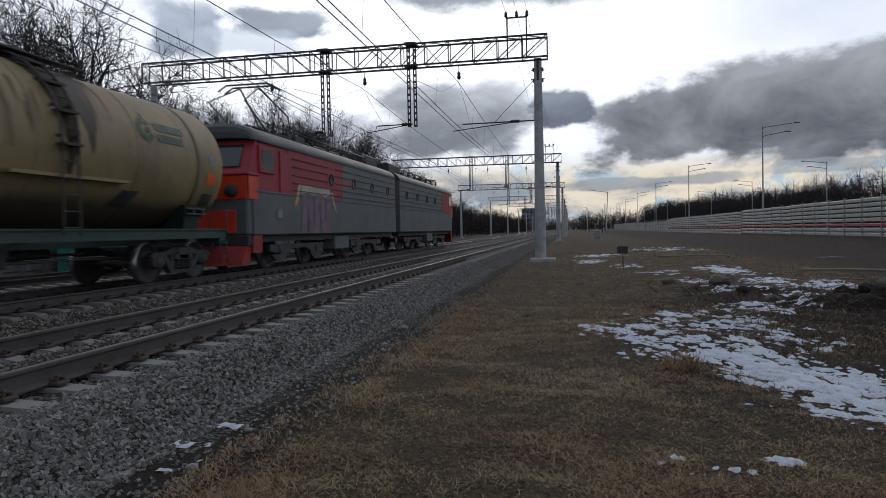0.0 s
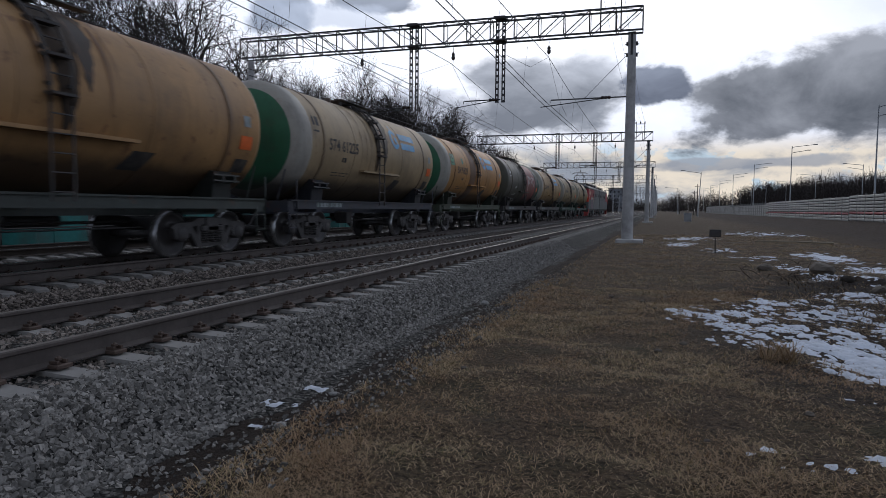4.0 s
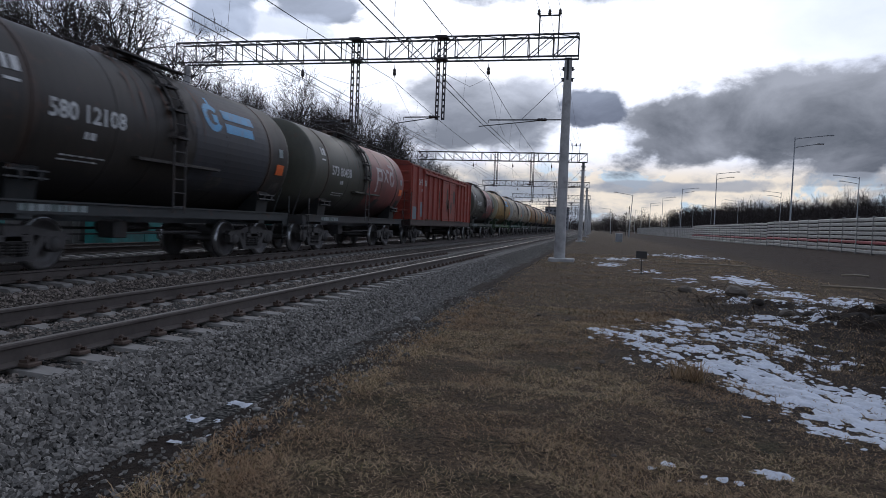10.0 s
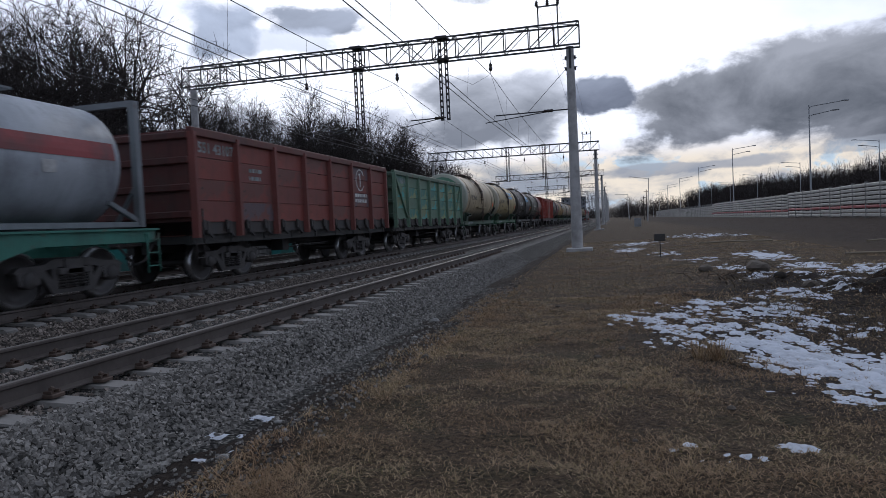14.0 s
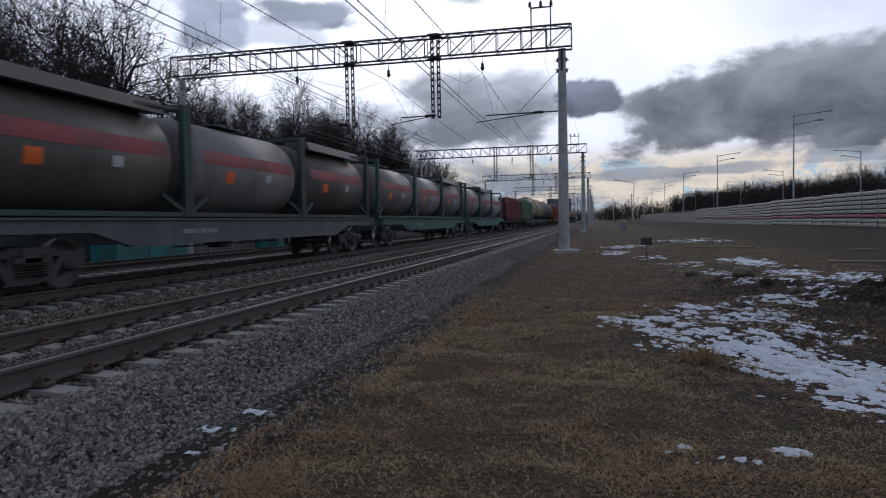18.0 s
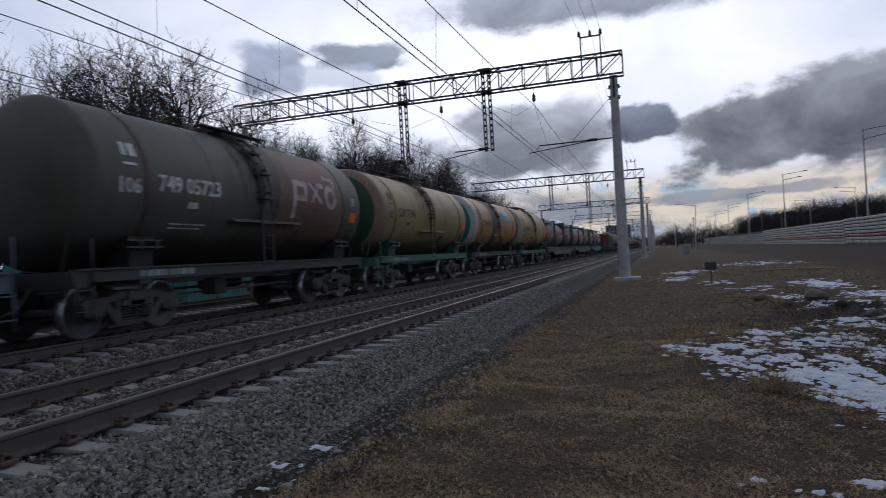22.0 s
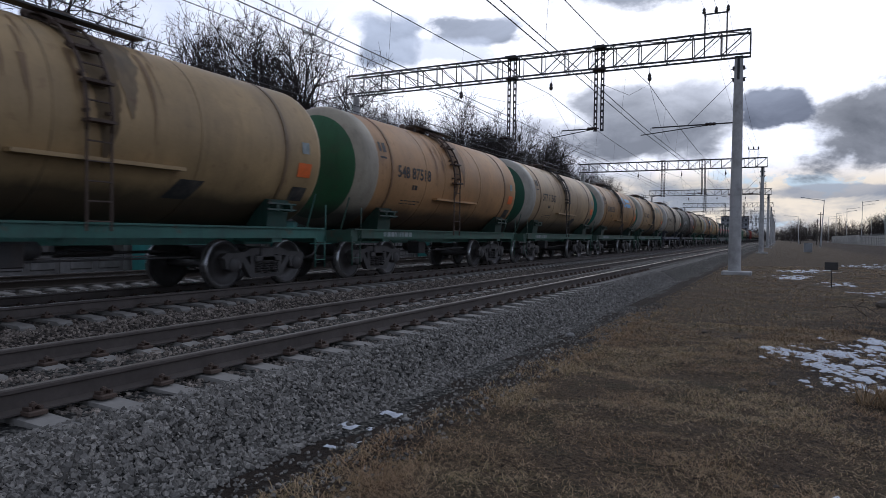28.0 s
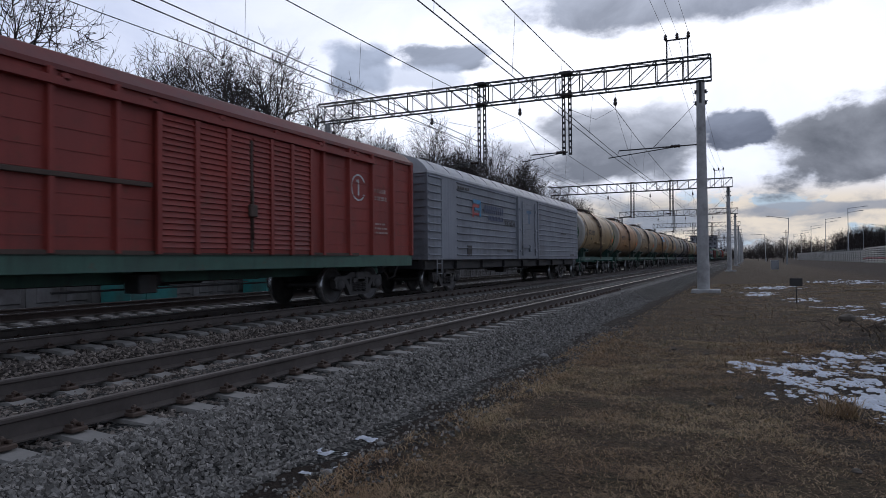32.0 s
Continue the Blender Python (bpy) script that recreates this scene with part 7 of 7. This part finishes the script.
def noise_wall():
    w = thing("noise_wall", "grey slatted noise wall with one red band along the road", "noise barrier", kind="structure")
    W, rows, h = 20.0, 8, .345

    def panel():
        return Build().prism([(-.03, .03), (-.09, .07), (-.09, h - .10), (-.03, h - .04), (.04, h - .04), (.04, .03)], "y", .08, 2.92)

    def red_panel():
        return Build().prism([(-.03, .05), (-.085, .09), (-.085, h - .12), (-.03, h - .06), (.04, h - .06), (.04, .05)], "y", .08, 2.92)
    rest = Build()
    for i in range(95):
        y = 33.0 + i * 3.0
        step_down = 0.0 if i < 17 else (.12 if i < 36 else .24)
        z = zg(W, y) + .06 - step_down
        n = rows - (1 if 36 < i < 60 else 0)
        for k in range(n):
            if i < 37:
                part("wall_panel", panel if k != 2 else red_panel, M_PANEL_RED if k == 2 else M_PANEL, w, key="wpanel" if k != 2 else "wpanel_r", at=(W, y, z + k * h))
            else:
                rest.box(W - .05, W + .05, y + .08, y + 2.92, z + k * h + .02, z + k * h + h - .03)
        part("wall_post", lambda: Build().box(-.11, .09, -.06, .06, -.4, rows * h + .08), M_WALLPOST, w, key="wpost", at=(W, y, z))
    tagged(part("wall_panels", rest, M_PANEL, w), kind="stuff")


noise_wall()


def road_lamp(x, y, h, flip=1, double=True, lean=0.0):
    g = thing("street_lamp", "tall grey steel road lamp with two arms" if double else "grey road lamp with a single bent arm", "street lamp", "road lamps", at=pose(x, y, -.3, 0, lean, 0))
    part("pole", lambda: Build().lathe([(0, .15), (3.5, .12), (3.55, .10), (h, .06)], 10, "z"), M_GALV, g, key=("lpole", h))
    for k in range(2 if double else 1):
        z, L = h - .25 - k * 1.0, 3.4 - k * 1.0
        arm = part("arm", lambda L=L: Build().tube([(0, 0, -.3), (.05 * flip, 0, 0), (.4 * flip, 0, .12), (L * flip, 0, .45)], .05, 6), M_GALV, g, key=("larm", L, flip), at=(0, 0, z))
        part("lamp_head", lambda L=L: Build().box(min(L * flip, (L + .75) * flip), max(L * flip, (L + .75) * flip), -.13, .13, .42, .56, .04), M_GALV, arm, key=("lhead", L, flip))
    return g


for k in range(7):
    road_lamp(22.6, 85.0 + k * 50.0, 13.2)
for k in range(8):
    road_lamp(44.0, 78.0 + k * 48.0, 12.2, -1)
road_lamp(7.6, 150.0, 9.4, -1, False, 3)
road_lamp(6.0, 240.0, 9.0, -1, False, -2)

M_POLE_DARK = plain("creosoted_pole", (.06, .05, .042), .9, 0, 6, .3, (.03, .026, .022), .3, .3)
for i, (x, y, h) in enumerate(((9.5, 190, 8.5), (9.9, 215, 7.5), (7.0, 260, 8.0), (5.2, 330, 8), (3.5, 400, 8))):
    tagged(part("utility_pole", Build().lathe([(0, .14), (h, .09)], 8, "z").box(-.7, .7, -.05, .05, h - .6, h - .5), M_POLE_DARK, at=(x, y, -.45)), "dark wooden utility pole beside the line", "pole", "utility poles")
cab = thing("relay_cabinet", "small pale relay cabinet beside the line", "cabinet", at=(3.4, 92, -.45))
part("body", Build().box(-.45, .45, -.4, .4, 0, 1.1, .03), M_GALV, cab)
part("lid", Build().box(-.5, .5, -.45, .45, 1.1, 1.16, .02), M_GALV, cab)


# ---- trees ----
class Bare:
    """A leafless tree grown by forking: trunk with limbs, and a crown of twigs."""

    def __init__(self, seed, lens, kids, wiggle, lift, spread, fine=1.0):
        self.r = random.Random(seed)
        self.low, self.high = Build(), Build()
        self.lens, self.kids, self.wiggle, self.lift, self.spread, self.fine = lens, kids, wiggle, lift, spread, fine

    def grow(self, p, d, L, rad, lev):
        r, last = self.r, len(self.lens) - 1
        n = 5 if lev == 0 else 4 if lev == 1 else 3 if lev < last else 2
        pts, q, e = [p], p, d
        for i in range(n):
            e = (e + Vector((r.uniform(-1, 1), r.uniform(-1, 1), r.uniform(-.9, 1) + self.lift)) * self.wiggle).normalized()
            q = q + e * L / n
            pts.append(q)
        tip = max(.006, rad * .45)
        rs = [rad + (tip - rad) * i / n for i in range(n + 1)]
        if lev < min(last, 4 if last == 5 else 3):
            (self.low if lev < 3 else self.high).tube(pts, rs, (8, 6, 5, 3, 3, 3)[lev], False)
        else:
            for u, w, ra in zip(pts, pts[1:], rs):
                k = (w - u).cross(Vector((r.uniform(-1, 1), r.uniform(-1, 1), r.uniform(-1, 1)))).normalized() * ra
                self.high.add([tuple(u - k), tuple(u + k), tuple(w + k * .5), tuple(w - k * .5)], [(0, 1, 2, 3)])
        if lev == last:
            return
        for k in range(self.kids[lev]):
            u = 1.0 if k == 0 else r.uniform(.42 if lev else .5, 1.0)
            i = min(n - 1, int(u * n))
            at = pts[i].lerp(pts[i + 1], u * n - i)
            ax = (pts[i + 1] - pts[i]).normalized()
            side = ax.cross(Vector((r.uniform(-1, 1), r.uniform(-1, 1), r.uniform(-1, 1)))).normalized()
            a = r.uniform(.25, .5) if k == 0 else r.uniform(.6, 1.15) * self.spread
            nd = (ax * math.cos(a) + side * math.sin(a) + Vector((0, 0, self.lift * .5))).normalized()
            rr = max(self.fine * (.0115 if lev + 1 == last else .017), (rad + (tip - rad) * u) * r.uniform(.6, .85))
            self.grow(at, nd, self.lens[lev + 1] * r.uniform(.6, 1.2) * (1.15 - .35 * u if lev < 2 else 1), rr, lev + 1)

    def fit(self, height, width):
        """Draws the tree to its height and half width."""
        top = sorted(v[2] for v in self.high.v)[int(len(self.high.v) * .995)]
        wide = sorted(math.hypot(v[0], v[1]) for v in self.high.v)[int(len(self.high.v) * .97)]
        for b in (self.low, self.high):
            k = height / top
            w = max(.8 * k, min(1.25 * k, width / wide))
            b.v = [(v[0] * w, v[1] * w, v[2] * k) for v in b.v]
        return self.low.mesh("trunk", M_BARK), self.high.mesh("crown", M_TWIGS)


def spread_tree(seed, width):
    t = Bare(seed, (4.3, 3.9, 2.3, 1.35, .75, .40), (6, 6, 6, 5, 4), .27, .05, 1.0)
    t.grow(Vector((0, 0, -.3)), Vector((t.r.uniform(-.12, .12), t.r.uniform(-.12, .12), 1)).normalized(), 4.2, .36, 0)
    return t.fit(14, width)


def fan_tree(seed, width):
    """Many stems fanning out from the foot into a dense dome."""
    t = Bare(seed, (5.4, 2.7, 1.5, .85, .42), (8, 7, 6, 4), .17, .06, .82, .95)
    for s in range(10):
        a, k = s * 2.4 + t.r.uniform(-.3, .3), t.r.uniform(.15, 1.3)
        t.grow(Vector((math.cos(a) * .3, math.sin(a) * .3, -.3)), Vector((math.cos(a) * k, math.sin(a) * k, 1)).normalized(), 6.6 * (1.1 - .2 * k), .08, 0)
    return t.fit(14, width)


M_BARK = plain("grey_brown_bark", (.030, .025, .022), .95, 0, 9, .4, (.02, .018, .016), .4, .7)
M_TWIGS = plain("bare_twigs", (.034, .026, .023), .95, 0, 4, .3, (.03, .024, .021), .3, .2)
SPREAD = [spread_tree(3, 5.2), spread_tree(11, 4.6), spread_tree(19, 5.6), spread_tree(27, 4.9)]
FAN = [fan_tree(5, 5.6), fan_tree(14, 5.8)]
r_ = random.Random(77)
# x, y, height, kind
TREES = [(-28.5, 7.0, 12.0, "s"), (-27.5, 15.4, 13.6, "s"), (-27.0, 23.0, 11.6, "s"), (-26.5, 27.2, 12.8, "s"), (-26.0, 31.0, 15.0, "s"), (-26.0, 36.6, 13.8, "s"), (-28.5, 34.0, 16.0, "s"), (-26.8, 33.2, 14.0, "s"), (-25.6, 39.6, 11.6, "s"), (-30.0, 29.0, 13.6, "s"),
         (-36.0, 31.0, 13.0, "s"), (-34.0, 41.5, 13.0, "s"), (-38.0, 22.0, 12.0, "s"), (-30.0, 45.5, 11.4, "f"), (-29.0, 51.5, 12.2, "f"), (-29.5, 73.0, 13.6, "f"),
         (-26.0, 49.0, 12.8, "f"), (-26.5, 55.5, 10.4, "f"), (-26.0, 69.5, 14.4, "f"), (-25.5, 77.0, 12.6, "f"), (-29.5, 63.5, 9.5, "f"), (-27.0, 87.0, 10.0, "f"), (-26.5, 100.0, 13.0, "s"), (-27.0, 108.0, 11.5, "f"),
         (-29.0, 122.0, 10.5, "f"), (-27.0, 138.0, 10.0, "s")]
for i, (x, y, h, kind) in enumerate(TREES):
    k = h / 14
    g = thing("bare_tree", "leafless dark spreading tree behind the railway fence" if kind == "s" else "leafless many-stemmed tree with a dense domed crown", "tree", "bare trees by the line",
              at=Matrix.LocRotScale((x, y, -.3), Euler((0, 0, r_.uniform(0, 6.28))), (k, k, k)))
    trunk, crown = SPREAD[i % 4] if kind == "s" else FAN[i % 2]
    part("trunk", trunk, M_BARK, g)
    part("crown", crown, M_TWIGS, g)


def woods(name, label, places, seed, m=210):
    """Far leafless woods: stems under crowns of many fine twigs, one mesh."""
    r = np.random.RandomState(seed)
    V, F = [], []
    o = 0
    for x, y, z, h in places:
        a, u = r.uniform(0, 2 * np.pi, m), r.rand(m) ** .9
        zz = z + h * (.05 + .82 * u)
        rr = h * .30 * np.sqrt(np.clip(1.05 - (2 * u - .9) ** 2, .05, 1)) * r.rand(m) ** .5
        p = np.stack([x + rr * np.cos(a), y + rr * np.sin(a), zz], 1)
        q = p + np.stack([r.normal(0, .07, m), r.normal(0, .07, m), r.normal(.06, .07, m)], 1) * h
        w = h * r.uniform(.002, .006, m) * (3.0 - 2.5 * u)
        b = r.uniform(0, 2 * np.pi, m)
        s = np.stack([w * np.cos(b), w * .3, w * np.sin(b)], 1)
        V.append(np.stack([p - s, p + s, q + s * .25, q - s * .25], 1).reshape(-1, 3))
        F.append(np.arange(m * 4).reshape(m, 4) + o)
        o += m * 4
        t = h * .010
        V.append(np.array([(x - t, y, z), (x + t, y, z), (x + t * .2, y, z + h * .95), (x - t * .2, y, z + h * .95)]))
        F.append(np.array([(0, 1, 2, 3)]) + o)
        o += 4
    me = bpy.data.meshes.new(name)
    me.from_pydata(np.concatenate(V).tolist(), [], np.concatenate(F).tolist())
    me.materials.append(M_TWIGS)
    return tagged(new(name, me), label, "woods", kind="stuff")


R_ = np.random.RandomState(8)
woods("far_woods", "dark leafless woods beyond the road", [(R_.uniform(48, 95), y, -.3, R_.uniform(6, 9.0) * (1 + .0026 * y)) for y in 60 + 420 * R_.rand(950) ** 1.3] + [(R_.uniform(8, 140), y, -.3, R_.uniform(11, 18)) for y in R_.uniform(480, 800, 220)], 61)
woods("line_woods", "dark leafless thicket beside the far tracks", [(R_.uniform(-45, -24), y, -.3, R_.uniform(6, 10.5)) for y in R_.uniform(84, 420, 420)] + [(R_.uniform(-60, -30), y, -.3, R_.uniform(6, 11)) for y in R_.uniform(0, 84, 70)] + [(R_.uniform(-140, 10), y, -.3, R_.uniform(9, 14)) for y in R_.uniform(560, 800, 200)], 62)
woods("undergrowth", "leafless bushes along the fence", [(R_.uniform(-24.5, -22.6), y, -.3, R_.uniform(1.5, 4.0)) for y in R_.uniform(5, 90, 120)], 63)


# ---- fence and huts behind the tracks ----
M_FENCE = plain("grey_fence_concrete", (.22, .21, .20), .9, 0, 6, .25, (.09, .08, .07), .5, .4)
M_TEAL = plain("teal_painted_sheet", (.04, .24, .22), .6, 0, 6, .2, (.08, .09, .08), .4, .1)
fence = thing("concrete_fence", "grey concrete panel fence behind the tracks", "fence", kind="structure")
for i in range(44):
    y = 2.0 + i * 2.5
    part("fence_panel", lambda: Build().box(-.05, .05, .1, 2.4, -.1, 1.75).box(-.02, .09, .25, 1.15, .15, 1.5, .05).box(-.02, .09, 1.35, 2.25, .15, 1.5, .05), M_FENCE, fence, key="fpanel", at=(-22.3, y, -.45))
    part("fence_post", lambda: Build().box(-.09, .09, -.1, .1, -.3, 1.9), M_FENCE, fence, key="fpost", at=(-22.3, y, -.45))
for i, (x, y, w, d, h) in enumerate(((-21.2, 18.2, 1.6, 2.2, 2.3), (-21.0, 27.0, 1.4, 5.0, 2.2), (-21.3, 41.0, 1.6, 2.5, 2.3), (-21.2, 9.0, 1.4, 1.6, 2.0))):
    g = thing("equipment_hut", "small teal sheet-metal equipment hut by the fence", "hut", "teal huts", at=(x, y, -.5))
    part("wall", Build().box(-w / 2, w / 2, -d / 2, d / 2, 0, h, .02), M_TEAL, g)
    part("roof", Build().box(-w / 2 - .1, w / 2 + .1, -d / 2 - .1, d / 2 + .1, h, h + .08, .01), M_GALV, g)
    part("door", Build().box(w / 2, w / 2 + .03, -.4, .4, .1, 1.9), M_TEAL, g)

# far block of flats near the vanishing point
M_FLATS = plain("far_building_render", (.24, .25, .27), .85, 0, .5, .1, (.15, .15, .15), .2, 0)
bl = thing("apartment_building", "distant grey apartment block beside the line", "building", at=(-28, 520, -.3))
part("wall", Build().box(-9, 9, -6, 6, 0, 17), M_FLATS, bl)
part("roof", Build().box(-9.4, 9.4, -6.4, 6.4, 17, 17.6), M_STEEL_DARK, bl)
for k in range(5):
    for j in range(6):
        part("window", lambda: Build().box(-.7, .7, -.06, .0, 0, 1.5), M_GLASS, bl, key="farwin", at=(-7.5 + j * 3, -6, 1.6 + k * 3.1))


# ---- motion ----
RUN = [16.5, 34.64, 52.26, 69.43, 86.2, 102.59, 118.64, 134.39, 149.86, 165.05, 179.99, 194.68, 209.13, 223.34, 237.3, 251.02, 264.49, 277.71, 290.65, 303.33, 315.74, 327.86, 339.69, 351.24, 362.5, 373.47, 384.17, 394.59, 404.76, 414.7, 424.42, 433.96, 443.36]


def run_at(t):
    """Smooth run between the whole seconds."""
    i = min(int(t), 31)
    p0, p1, p2, p3 = RUN[max(i - 1, 0)], RUN[i], RUN[i + 1], RUN[min(i + 2, 32)]
    m1 = (p2 - p0) / (2 if i > 0 else 1)
    m2 = (p3 - p1) / (2 if i < 31 else 1)
    u = t - i
    return (2 * u ** 3 - 3 * u ** 2 + 1) * p1 + (u ** 3 - 2 * u ** 2 + u) * m1 + (-2 * u ** 3 + 3 * u ** 2) * p2 + (u ** 3 - u ** 2) * m2


def motions():
    """The train runs ahead, slowing down; every wheelset rolls with it."""
    for v, back in VEHICLES:
        walk(v, [(t, pose(TC2, RUN[t] - back, 0)) for t in range(33)])
    first = {}
    for w in WHEELSETS:
        r = round(w.matrix_parent_inverse.translation.z, 3)
        if r not in first:
            walk(w, [(k / FPS, pose(0, 0, 0, -math.degrees((run_at(k / FPS) - RUN[0]) / r) % 360)) for k in range(32 * FPS + 1)])
            first[r] = w
        else:
            keys = first[r].animation_data
            w.rotation_mode = "QUATERNION"
            w.animation_data_create().action = keys.action
            w.animation_data.action_slot = keys.action_slot


motions()
